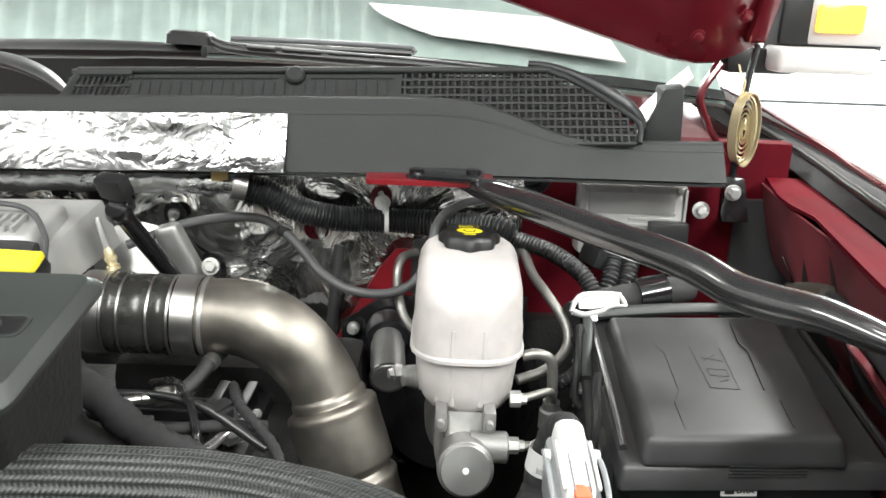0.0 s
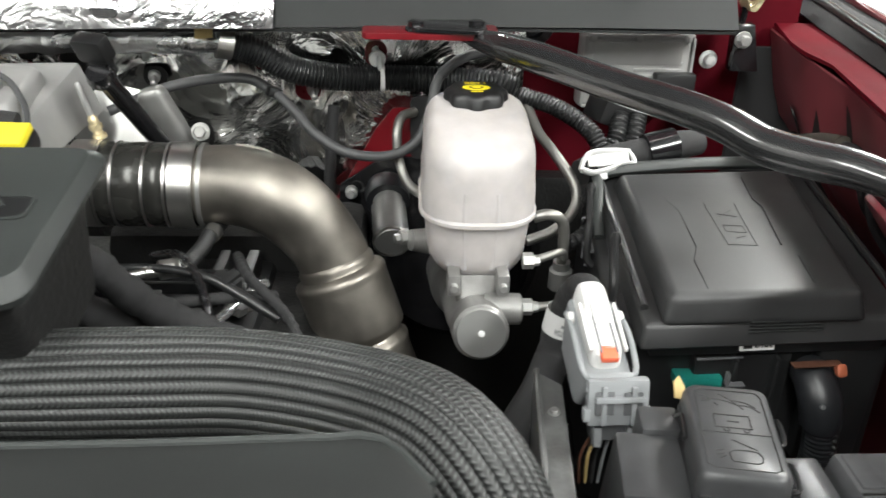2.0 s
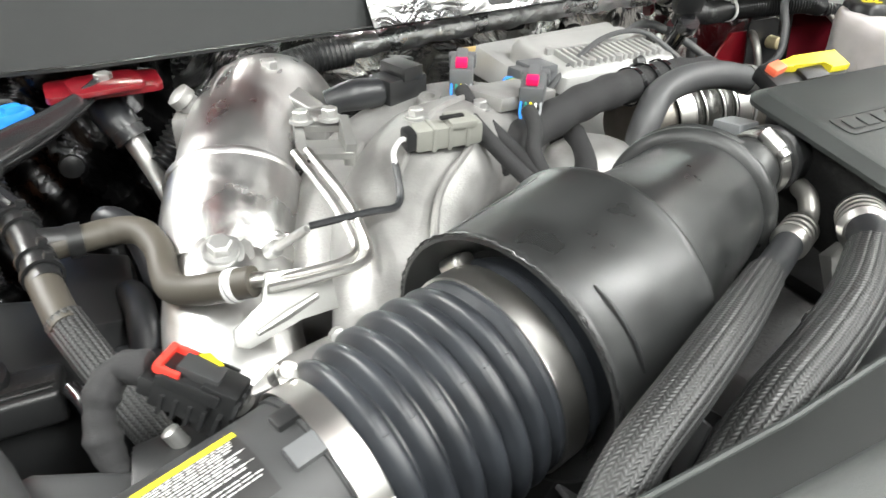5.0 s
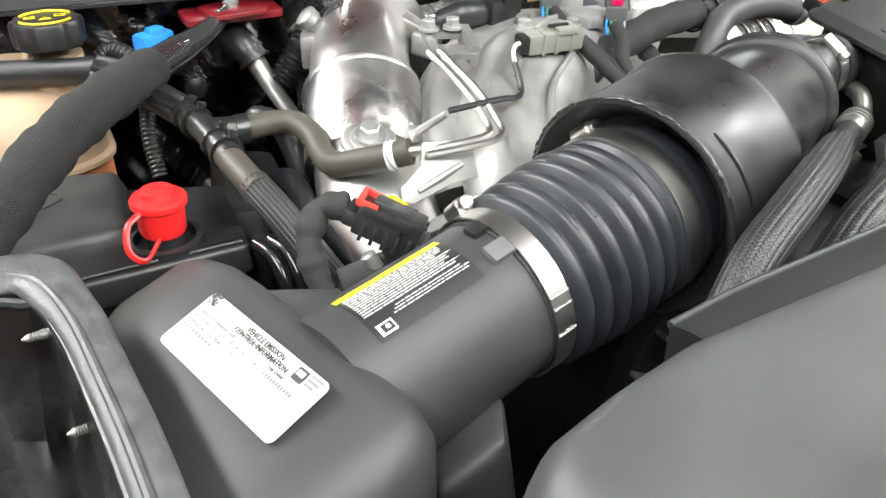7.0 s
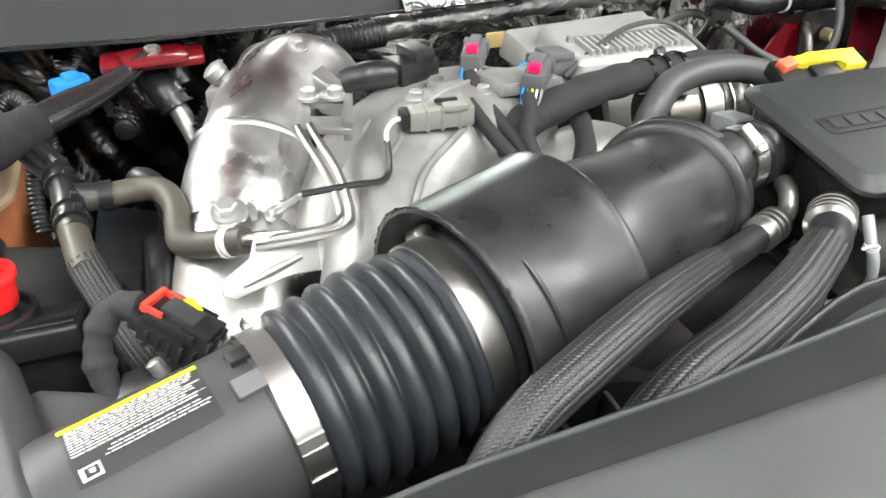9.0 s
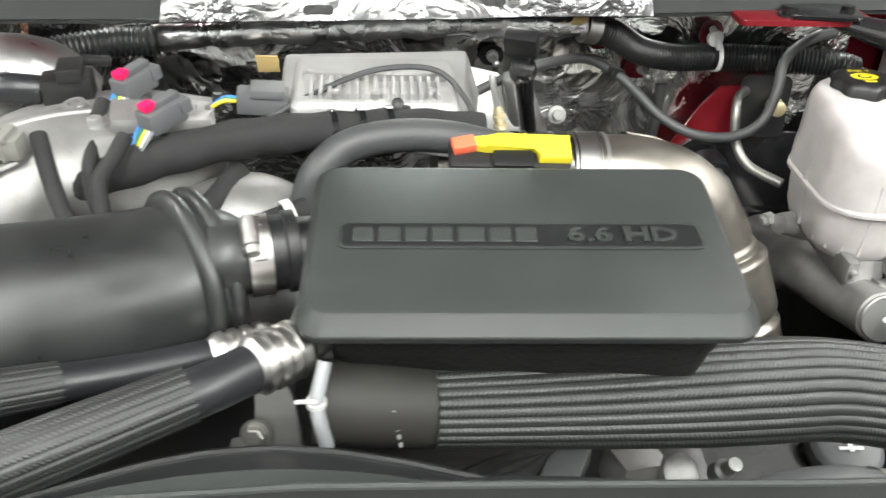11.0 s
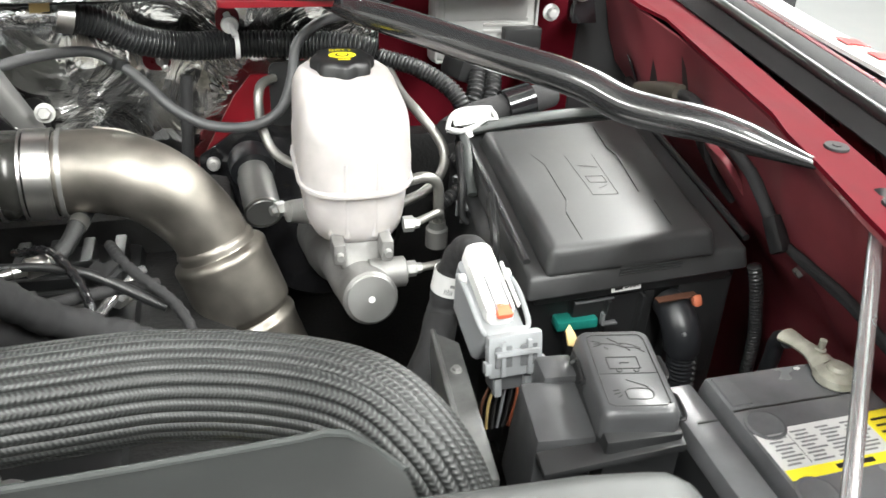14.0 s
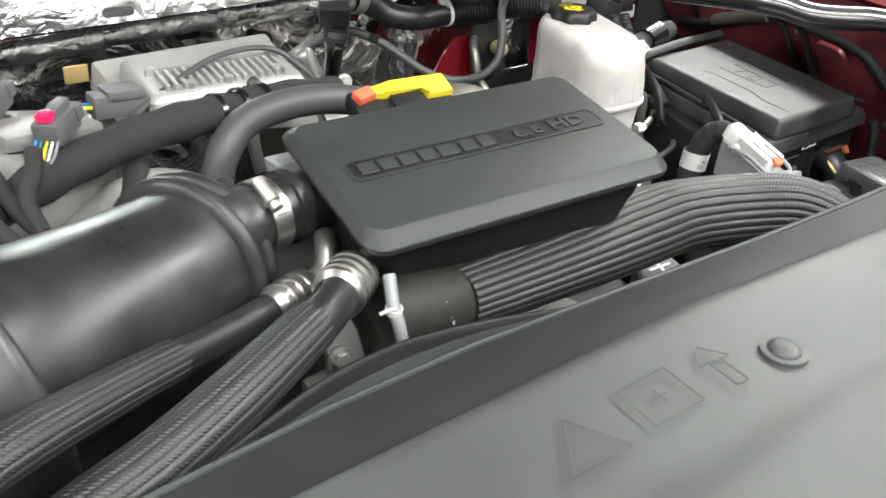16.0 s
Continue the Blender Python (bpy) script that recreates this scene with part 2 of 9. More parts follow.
RIBBRAID = chevron_material("braided_ribbed_hose", (0.007, 0.0075, 0.0075), (0.115, 0.122, 0.118), 26, 330, 0.46, 0.0005, 0.7)

# red greyed and lightened: the veiling haze over the inner fender is in the colour
REDDULL = material("haze_lifted_dark_red", (0.19, 0.040, 0.048), 0.40, grain=(700, 0.01), bump=0.12, spot=(9, 0.35), coat=0.15, spec=0.4, rough_var=0.08)
RESIN = material("translucent_white_tank", (0.46, 0.435, 0.425), 0.36, bump=0.04, spot=(40, 0.10))
bsdf(RESIN).inputs["Subsurface Weight"].default_value = 0.35
bsdf(RESIN).inputs["Subsurface Radius"].default_value = (0.02, 0.018, 0.014)
bsdf(RESIN).inputs["Subsurface Scale"].default_value = 0.6
COOLANT = material("translucent_amber_tank", (0.43, 0.31, 0.205), 0.4, bump=0.04, spot=(12, 0.15))
GLASS = material("coated_windscreen", (0.46, 0.56, 0.53), 0.03, 0.6, bump=0.0, rough_var=0.0, spec=1.0)
AMBER = material("lit_amber_lamp", (0.9, 0.4, 0.05), 0.2)
bsdf(AMBER).inputs["Emission Color"].default_value = (1.0, 0.52, 0.06, 1)
bsdf(AMBER).inputs["Emission Strength"].default_value = 2.2
# emission of the added panel that whitens the far background
GLOWPANEL = material("added_glowing_panel", (0.8, 0.8, 0.8), 0.5)
bsdf(GLOWPANEL).inputs["Emission Color"].default_value = (0.96, 0.98, 1.0, 1)
bsdf(GLOWPANEL).inputs["Emission Strength"].default_value = 3.0
TUBEGLOW = material("fluorescent_diffuser", (0.9, 0.9, 0.9), 0.5)
bsdf(TUBEGLOW).inputs["Emission Color"].default_value = (1.0, 0.98, 0.95, 1)
bsdf(TUBEGLOW).inputs["Emission Strength"].default_value = 9.0

# ---- building helpers ----
def thing(name, base, label, category, group="", kind=""):
    """The Empty at a thing's base, which parents its parts."""
    ob = new(name)
    ob.empty_display_size = 0.02
    ob.location = base
    return tagged(ob, label, category, group, kind)


def part(name, bm, mat, parent=None, label="", smooth=True, sharp=38):
    """Links a bmesh as one mesh object, under a thing or a part."""
    me = bpy.data.meshes.new(name)
    bmesh.ops.recalc_face_normals(bm, faces=bm.faces)
    bm.to_mesh(me)
    bm.free()
    me.materials.append(mat)
    if smooth:
        me.shade_smooth()
        me.set_sharp_from_angle(angle=radians(sharp))
    ob = new(name, me)
    if parent is not None:
        if parent.type == "EMPTY":
            ob.parent = parent
            ob.matrix_parent_inverse = Matrix.Translation(-Vector(parent.location))
        else:
            ob.parent = parent
    return tagged(ob, label)


def join(*meshes):
    """Several bmeshes as one."""
    out = meshes[0]
    for bm in meshes[1:]:
        me = bpy.data.meshes.new("tmp")
        bm.to_mesh(me)
        out.from_mesh(me)
        bm.free()
        bpy.data.meshes.remove(me)
    return out


def moved(bm, m):
    bmesh.ops.transform(bm, matrix=m, verts=bm.verts)
    return bm


def rbox(size, at=(0, 0, 0), bevel=0.003, seg=2, rot=(0, 0, 0), taper=None):
    """A box with rounded edges, its centre at at. taper: (sx, sy) of the top against the bottom."""
    bm = bmesh.new()
    bmesh.ops.create_cube(bm, size=1)
    for v in bm.verts:
        k = taper if taper and v.co.z > 0 else (1, 1)
        v.co = (v.co.x * size[0] * k[0], v.co.y * size[1] * k[1], v.co.z * size[2])
    if bevel:
        bmesh.ops.bevel(bm, geom=bm.edges[:], offset=min(bevel, 0.45 * min(size)), segments=seg, profile=0.6, affect="EDGES")
    return moved(bm, pose(*at, *rot))


def wedge(corners, bevel=0.003, seg=2):
    """A six-sided block from eight corners: the lower four, then the upper four, both anticlockwise."""
    bm = bmesh.new()
    v = [bm.verts.new(c) for c in corners]
    for f in ((3, 2, 1, 0), (4, 5, 6, 7), (0, 1, 5, 4), (1, 2, 6, 5), (2, 3, 7, 6), (3, 0, 4, 7)):
        bm.faces.new([v[i] for i in f])
    if bevel:
        bmesh.ops.bevel(bm, geom=bm.edges[:], offset=bevel, segments=seg, profile=0.6, affect="EDGES")
    return bm


def rounded(w, h, r, n=5):
    """The outline of a rounded rectangle about the origin."""
    out = []
    for cx, cy, a0 in ((w / 2 - r, h / 2 - r, 0), (-w / 2 + r, h / 2 - r, 90), (-w / 2 + r, -h / 2 + r, 180), (w / 2 - r, -h / 2 + r, 270)):
        for k in range(n + 1):
            a = radians(a0 + 90 * k / n)
            out.append((cx + r * math.cos(a), cy + r * math.sin(a)))
    return out


def loft(rings, caps=True):
    """A skin over rings of points, all of one length."""
    bm = bmesh.new()
    rows = [[bm.verts.new(p) for p in ring] for ring in rings]
    n = len(rows[0])
    for a, b in zip(rows, rows[1:]):
        for i in range(n):
            bm.faces.new((a[i], a[(i + 1) % n], b[(i + 1) % n], b[i]))
    if caps:
        bm.faces.new(rows[0][::-1])
        bm.faces.new(rows[-1])
    return bm


def stack(levels, m=None):
    """A loft over rounded rectangles: levels of (z, width, depth, corner, x, y)."""
    rings = []
    for z, w, d, r, *off in levels:
        ox, oy = off if off else (0, 0)
        rings.append([(x + ox, y + oy, z) for x, y in rounded(w, d, min(r, 0.499 * min(w, d)))])
    bm = loft(rings)
    return moved(bm, m) if m else bm


def plate(outline, thick, m=None, bevel=0.0):
    """A flat plate from an outline in x and y, its top at z = 0."""
    bm = loft([[(x, y, -thick) for x, y in outline], [(x, y, 0) for x, y in outline]])
    if bevel:
        top = [e for e in bm.edges if all(abs(v.co.z) < 1e-6 for v in e.verts)]
        bmesh.ops.bevel(bm, geom=top, offset=bevel, segments=2, profile=0.6, affect="EDGES")
    return moved(bm, m) if m else bm


def spline(pts, n):
    """Points along a smooth curve through pts, evenly in length."""
    p = [Vector(q) for q in pts]
    if len(p) == 2:
        return [p[0].lerp(p[1], k / (n - 1)) for k in range(n)]
    p = [2 * p[0] - p[1]] + p + [2 * p[-1] - p[-2]]
    raw = []
    for i in range(1, len(p) - 2):
        for k in range(24):
            t = k / 24
            a, b, c, d = p[i - 1], p[i], p[i + 1], p[i + 2]
            raw.append(0.5 * (2 * b + (c - a) * t + (2 * a - 5 * b + 4 * c - d) * t * t + (3 * b - a - 3 * c + d) * t ** 3))
    raw.append(p[-2])
    s = [0.0]
    for a, b in zip(raw, raw[1:]):
        s.append(s[-1] + (b - a).length)
    out, j = [], 0
    for k in range(n):
        want = s[-1] * k / (n - 1)
        while j < len(s) - 2 and s[j + 1] < want:
            j += 1
        f = (want - s[j]) / max(1e-9, s[j + 1] - s[j])
        out.append(raw[j].lerp(raw[j + 1], min(1, max(0, f))))
    return out


def sweep(pts, r, seg=16, n=24, shape=None, flat=1.0, up=(0, 0, 1), caps=True):
    """A tube along a curve. r: a radius, a list of them along the way, or a function of length in metres.
    shape: a function of the angle that scales the radius. flat: height against width."""
    path = spline(pts, n)
    bm = bmesh.new()
    uvl = bm.loops.layers.uv.new("UVMap")
    rows, length, side = [], [0.0], None
    for i, p in enumerate(path):
        d = (path[min(i + 1, n - 1)] - path[max(i - 1, 0)]).normalized()
        if side is None:
            side = d.cross(Vector(up))
            side = side.normalized() if side.length > 1e-4 else d.orthogonal().normalized()
        side = (side - d * side.dot(d)).normalized()
        lift = side.cross(d).normalized()
        if i:
            length.append(length[-1] + (p - path[i - 1]).length)
        if callable(r):
            rad = r(length[-1])
        elif isinstance(r, (list, tuple)):
            f = i / (n - 1) * (len(r) - 1)
            k = min(int(f), len(r) - 2)
            rad = r[k] + (r[k + 1] - r[k]) * (f - k)
        else:
            rad = r
        ring = []
        for j in range(seg):
            a = 2 * math.pi * j / seg
            q = rad * (shape(a) if shape else 1)
            ring.append(bm.verts.new(p + side * (q * math.cos(a)) + lift * (q * flat * math.sin(a))))
        rows.append(ring)
    for i in range(n - 1):
        for j in range(seg):
            k = (j + 1) % seg
            f = bm.faces.new((rows[i][j], rows[i][k], rows[i + 1][k], rows[i + 1][j]))
            for loop, u, v in zip(f.loops, (j, j + 1, j + 1, j), (i, i, i + 1, i + 1)):
                loop[uvl].uv = (u / seg, length[v])
    if caps:
        bm.faces.new(rows[0][::-1])
        bm.faces.new(rows[-1])
    return bm


def turned(profile, a, b, seg=28):
    """A solid of revolution about the line from a towards b. profile: (distance along it, radius)."""
    a, b = Vector(a), Vector(b)
    m = Matrix.Translation(a) @ (b - a).to_track_quat("Z", "Y").to_matrix().to_4x4()
    bm = bmesh.new()
    rows = [[bm.verts.new((max(r, 1e-5) * math.cos(2 * math.pi * j / seg), max(r, 1e-5) * math.sin(2 * math.pi * j / seg), h)) for j in range(seg)] for h, r in profile]
    for p, q in zip(rows, rows[1:]):
        for j in range(seg):
            bm.faces.new((p[j], p[(j + 1) % seg], q[(j + 1) % seg], q[j]))
    bm.faces.new(rows[0][::-1])
    bm.faces.new(rows[-1])
    return moved(bm, m)


def ring_band(c, d, r, width, thick=0.0015, seg=40):
    """A flat band of given width round the axis d at c."""
    c, d = Vector(c), Vector(d).normalized()
    bm = bmesh.new()
    m = Matrix.Translation(c) @ d.to_track_quat("Z", "Y").to_matrix().to_4x4()
    prof = ((r, -width / 2), (r + thick, -width / 2), (r + thick, width / 2), (r, width / 2))
    rows = [[bm.verts.new((q * math.cos(2 * math.pi * j / seg), q * math.sin(2 * math.pi * j / seg), h)) for q, h in prof] for j in range(seg)]
    for j in range(seg):
        a, b = rows[j], rows[(j + 1) % seg]
        for k in range(4):
            bm.faces.new((a[k], a[(k + 1) % 4], b[(k + 1) % 4], b[k]))
    return moved(bm, m)


def sheet(fn, nu, nv, thick=0.0015):
    """A thin skin from fn(u, v), given thickness along its normals."""
    bm = bmesh.new()
    g = [[bm.verts.new(fn(i / (nu - 1), j / (nv - 1))) for j in range(nv)] for i in range(nu)]
    for i in range(nu - 1):
        for j in range(nv - 1):
            bm.faces.new((g[i][j], g[i + 1][j], g[i + 1][j + 1], g[i][j + 1]))
    bmesh.ops.recalc_face_normals(bm, faces=bm.faces)
    bmesh.ops.solidify(bm, geom=bm.faces[:], thickness=thick)
    return bm


def between(stops, t):
    """A value among (place, value) stops, with straight lines between."""
    if t <= stops[0][0]:
        return stops[0][1]
    for (a, x), (b, y) in zip(stops, stops[1:]):
        if t <= b:
            return x + (y - x) * (t - a) / (b - a)
    return stops[-1][1]


def bolt(a, b, r, h, parent, mat=None, name="bolt", washer=True):
    """A hexagon head on a washer, from a towards b."""
    a, b = Vector(a), Vector(b)
    d = (b - a).normalized()
    w = turned([(0, r * 1.45), (h * 0.25, r * 1.4), (h * 0.26, r * 0.9)], a, a + d, 20) if washer else None
    hx = turned([(h * 0.2, r), (h * 0.9, r), (h, r * 0.82)], a, a + d, 6)
    return part(name, join(hx, w) if w else hx, mat or MACH, parent, sharp=30)


def hose_clamp(c, d, r, width, parent, screw_at, label="steel worm-drive clamp"):
    """A band with its screw housing."""
    ob = part("clamp", ring_band(c, d, r, width, 0.0016), CLAMP, parent, label)
    s, d = Vector(screw_at), Vector(d).normalized()
    out = (s - Vector(c)).normalized()
    t = d.cross(out).normalized()
    part("screw", join(turned([(-0.012, 0.0055), (0.006, 0.0055), (0.007, 0.0045), (0.012, 0.0045), (0.0125, 0.003)], s, s + t, 14),
                       moved(rbox((0.014, 0.011, 0.006), bevel=0.001), Matrix.Translation(s - out * 0.004) @ Matrix((t, d, out)).transposed().to_4x4())), CLAMP, ob)
    return ob


def words(text, size, m, mat, parent, name="lettering", depth=0.0004, align="CENTER", bold=0.0):
    """Lettering in Blender's own font, as a mesh."""
    cu = bpy.data.curves.new(name, "FONT")
    cu.body, cu.size, cu.extrude, cu.align_x, cu.align_y, cu.offset = text, size, depth, align, "CENTER", bold
    cu.resolution_u = 2
    tmp = bpy.data.objects.new("tmp", cu)
    me = bpy.data.meshes.new_from_object(tmp)
    bpy.data.objects.remove(tmp)
    bm = bmesh.new()
    bm.from_mesh(me)
    bpy.data.meshes.remove(me)
    return part(name, moved(bm, m), mat, parent, smooth=False)


def frame_on(origin, along, up):
    """A matrix at origin with x along one way and z as near as may be to up."""
    x = Vector(along).normalized()
    y = Vector(up).cross(x).normalized()
    z = x.cross(y).normalized()
    return Matrix.Translation(Vector(origin)) @ Matrix((x, y, z)).transposed().to_4x4()


def bars(rows, m, mat, parent, name, h=0.0002):
    """Plain bars that stand for small print: (x, y, length, height)."""
    bm = bmesh.new()
    for x, y, w, t in rows:
        v = [bm.verts.new((x + a * w, y + b * t / 2, h)) for a, b in ((0, -1), (1, -1), (1, 1), (0, 1))]
        bm.faces.new(v)
    return part(name, moved(bm, m), mat, parent, smooth=False)

# ---- the workshop ----
def slab(name, size, at, mat, label, category):
    return tagged(part(name, rbox(size, at, 0), mat, smooth=False), label, category, kind="structure")


slab("floor", (14, 16, 0.2), (0, 2, -0.1), FLOORM, "pale grey polished epoxy workshop floor", "floor")
slab("wall_north", (14, 0.2, CEILING), (0, 10.1, CEILING / 2), SIGN, "white painted workshop wall", "wall")
slab("wall_east", (0.2, 16, CEILING), (7.1, 2, CEILING / 2), SIGN, "white painted workshop wall", "wall")
slab("wall_west", (0.2, 16, CEILING), (-7.1, 2, CEILING / 2), SIGN, "white painted workshop wall", "wall")
slab("wall_south", (14, 0.2, CEILING), (0, -6.1, CEILING / 2), SIGN, "white painted workshop wall", "wall")

# added glowing panel with rails, no known door: whitens the background at right
bay = slab("glow_panel", (4.0, 0.04, 3.2), (4.9, 9.97, 1.6), GLOWPANEL, "added glowing white panel in front of the far wall", "door")
for k in range(1, 6):
    part("rail", rbox((4.0, 0.03, 0.03), (4.9, 9.94, 0.53 * k), 0.004), GREYCON, bay)


# ribs far lighter than the sheet: their lit contrast is put into the colour
RIBWHITE = material("lit_rib_white", (0.88, 0.89, 0.88), 0.5, bump=0.05, spot=(2, 0.04))


def build_ceiling():
    pts, n = [], 0
    x = -7.0
    while x < 7.0:
        pts += [(x, 0), (x + 0.076, 0), (x + 0.080, -0.035), (x + 0.094, -0.035), (x + 0.098, 0)]
        x += 0.1
    bm = bmesh.new()
    a = [bm.verts.new((p, -6, CEILING + q)) for p, q in pts]
    b = [bm.verts.new((p, 10, CEILING + q)) for p, q in pts]
    for i in range(len(pts) - 1):
        bm.faces.new((a[i], a[i + 1], b[i + 1], b[i]))
    top = [bm.verts.new(c) for c in ((-7, -6, CEILING + 0.1), (7, -6, CEILING + 0.1), (7, 10, CEILING + 0.1), (-7, 10, CEILING + 0.1))]
    bm.faces.new(top)
    low = CEILING - 0.03
    for f in bm.faces:
        f.material_index = 1 if min(v.co.z for v in f.verts) < low else 0
    ob = part("ceiling", bm, CEILM, smooth=False)
    ob.data.materials.append(RIBWHITE)
    return tagged(ob, "white ribbed sheet metal workshop ceiling", "ceiling", kind="structure")


build_ceiling()


def ceiling_light():
    t = thing("ceiling_light", (TUBES[0][0], TUBES[0][1], CEILING), "long white fluorescent fixture hung from the ceiling", "ceiling light", "workshop fixtures")
    x, y = TUBES[0]
    part("housing", rbox((0.36, 2.5, 0.06), (x, y, CEILING - 0.40), 0.01), WHITE, t)
    for s in (-0.9, 0.9):
        part("hanger", sweep([(x, y + s, CEILING), (x, y + s, CEILING - 0.38)], 0.008, 8, 2), CLAMP, t)
    part("diffuser", rbox((0.40, 2.4, 0.07), (x, y, CEILING - 0.46), 0.01), TUBEGLOW, t, "glowing white diffuser")
    return t


first = ceiling_light()
for tx, ty in TUBES[1:]:
    copy_thing(first, pose(tx, ty, CEILING))



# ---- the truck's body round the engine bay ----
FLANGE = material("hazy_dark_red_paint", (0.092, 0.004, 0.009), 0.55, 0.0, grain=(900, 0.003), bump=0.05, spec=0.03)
# darker copy of the flange red: the firewall's shade is in the colour
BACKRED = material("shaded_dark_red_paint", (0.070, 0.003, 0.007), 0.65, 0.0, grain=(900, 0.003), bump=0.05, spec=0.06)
TRIM_Y = [(-1.25, 0.905), (-1.05, 0.895), (-0.93, 0.880), (-0.66, 0.888), (-0.17, 0.924), (0.02, 0.943), (0.33, 0.983), (0.42, 1.0)]


def build_body():
    body = thing("truck_body", (-0.37, 1.0, 0.0), "dark red pickup truck body round an open engine bay", "truck")
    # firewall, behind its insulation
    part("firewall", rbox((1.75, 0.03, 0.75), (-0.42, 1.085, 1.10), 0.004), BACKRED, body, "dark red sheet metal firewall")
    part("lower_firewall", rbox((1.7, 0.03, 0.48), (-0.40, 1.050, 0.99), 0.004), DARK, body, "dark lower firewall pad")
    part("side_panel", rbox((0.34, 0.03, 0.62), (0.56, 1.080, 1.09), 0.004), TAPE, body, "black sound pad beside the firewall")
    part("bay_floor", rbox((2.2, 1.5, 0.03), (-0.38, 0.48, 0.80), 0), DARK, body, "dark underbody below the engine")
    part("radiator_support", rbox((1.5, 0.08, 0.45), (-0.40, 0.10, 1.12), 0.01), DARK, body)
    # driver-side apron: the inner wall, its flange and the outer fender
    def apron(u, v):
        y = 1.06 - 0.80 * u
        x0 = between([(0.25, 0.27), (0.425, 0.309), (0.494, 0.326), (0.59, 0.352), (0.80, 0.388), (0.92, 0.396), (1.1, 0.42)], y)
        z = 1.425 - 0.62 * v
        pocket = 0.045 * min(1, max(0, (0.56 - y) / 0.08)) * min(1, v * 30)
        x = x0 + 0.004 + pocket + 0.05 * math.sin(min(1, v * 2.2) * math.pi / 2) + 0.4 * max(0, min(v, 0.42) - 0.16) + 0.008 * math.sin(u * 23) * min(1, v * 4)
        return Vector((x, y, z))
    part("inner_fender", sheet(apron, 60, 18, 0.003), REDDULL, body, "dark red inner fender wall")
    edge = [(0.270, 0.25), (0.309, 0.425), (0.326, 0.494), (0.338, 0.549), (0.352, 0.590), (0.373, 0.715), (0.388, 0.80), (0.400, 0.86), (0.393, 0.915), (0.398, 0.96), (0.42, 1.06)]
    outer = [(0.470, 1.06), (0.451, 0.937), (0.423, 0.77), (0.390, 0.60), (0.366, 0.483), (0.345, 0.38), (0.32, 0.25)]
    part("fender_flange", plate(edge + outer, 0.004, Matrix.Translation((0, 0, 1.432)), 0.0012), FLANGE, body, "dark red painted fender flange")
    SEAL = [(0.2, 0.332), (0.38, 0.363), (0.522, 0.389), (0.75, 0.423), (0.937, 0.449), (1.1, 0.468), (1.9, 0.50)]
    def lip(u, v):
        y = 1.66 - 1.46 * u
        x0 = between(SEAL, y)
        return Vector((x0 + 0.044 * v, y, 1.434 + 0.03 * max(0, y - 1.0) + 0.022 * math.sin(v * math.pi * 0.55)))
    part("hood_seal", sheet(lip, 40, 6, 0.004), TAPE, body, "black rubber seal along the fender")
    seal_line = [(between(SEAL, y) + 0.017, y, 1.450 + 0.012 * max(0, y - 0.7) + 0.018 * max(0, y - 1.0)) for y in (0.2, 0.35, 0.5, 0.65, 0.8, 0.95, 1.1, 1.25, 1.4, 1.6)]
    part("seal_bead", sweep(seal_line, 0.005, 12, 30), SATIN, body, "smooth black sealing bead")
    def fender(u, v):
        y = 1.9 - 1.9 * u
        x0 = between(SEAL, y) + 0.043
        z0 = between([(0.0, 1.43), (0.6, 1.450), (1.0, 1.462), (1.4, 1.485), (1.9, 1.50)], y)
        return Vector((x0 + 0.16 * math.sin(v * math.pi / 2), y, z0 + 0.012 * math.sin(v * 2.4) - 0.55 * (1 - math.cos(v * math.pi / 2))))
    part("inner_edge", sweep([(between(SEAL, y) + 0.046, y, 1.453 + 0.02 * max(0, y - 0.7)) for y in (0.2, 0.5, 0.8, 1.1, 1.5)], 0.004, 8, 40), RED, body)
    part("outer_fender", sheet(fender, 24, 14, 0.003), RED, body, "glossy dark red outer fender")
    part("door_pillar", wedge([(0.36, 1.12, 1.2), (0.66, 1.12, 1.2), (0.66, 2.2, 1.2), (0.36, 2.2, 1.2), (0.37, 1.16, 1.425), (0.55, 1.14, 1.425), (0.60, 2.2, 1.44), (0.40, 2.2, 1.44)], 0.01), RED, body)
    for y, x in ((0.518, 0.359), (0.43, 0.338)):
        part("grommet", join(turned([(0, 0.0095), (0.002, 0.009), (0.0022, 0.006)], (x, y, 1.432), (x, y, 2), 22), turned([(0, 0.004), (0.003, 0.0035)], (x, y, 1.432), (x, y, 2), 12)), TAPE, body)
    # plain outer panels that close the bay
    part("outer_fender", sheet(lambda u, v: Vector((-0.94 - fender(u, v).x, fender(u, v).y, fender(u, v).z)), 24, 14, 0.003), RED, body, "glossy dark red outer fender")
    part("front_panel", wedge([(-1.36, -0.22, 0.62), (0.62, -0.22, 0.62), (0.62, -0.16, 0.62), (-1.36, -0.16, 0.62), (-1.20, -0.20, 1.30), (0.36, -0.20, 1.30), (0.36, -0.14, 1.30), (-1.20, -0.14, 1.30)], 0.02), RED, body, "dark red front panel")
    # slots in the apron
    def on_apron(y, z, out=0.003):
        u, v = (1.06 - y) / 0.80, (1.425 - z) / 0.62
        p, a, b = apron(u, v), apron(u + 0.02, v), apron(u, v + 0.02)
        n = (a - p).cross(b - p).normalized()
        n = n if n.x < 0 else -n
        return p + n * out, (b - p).normalized(), n
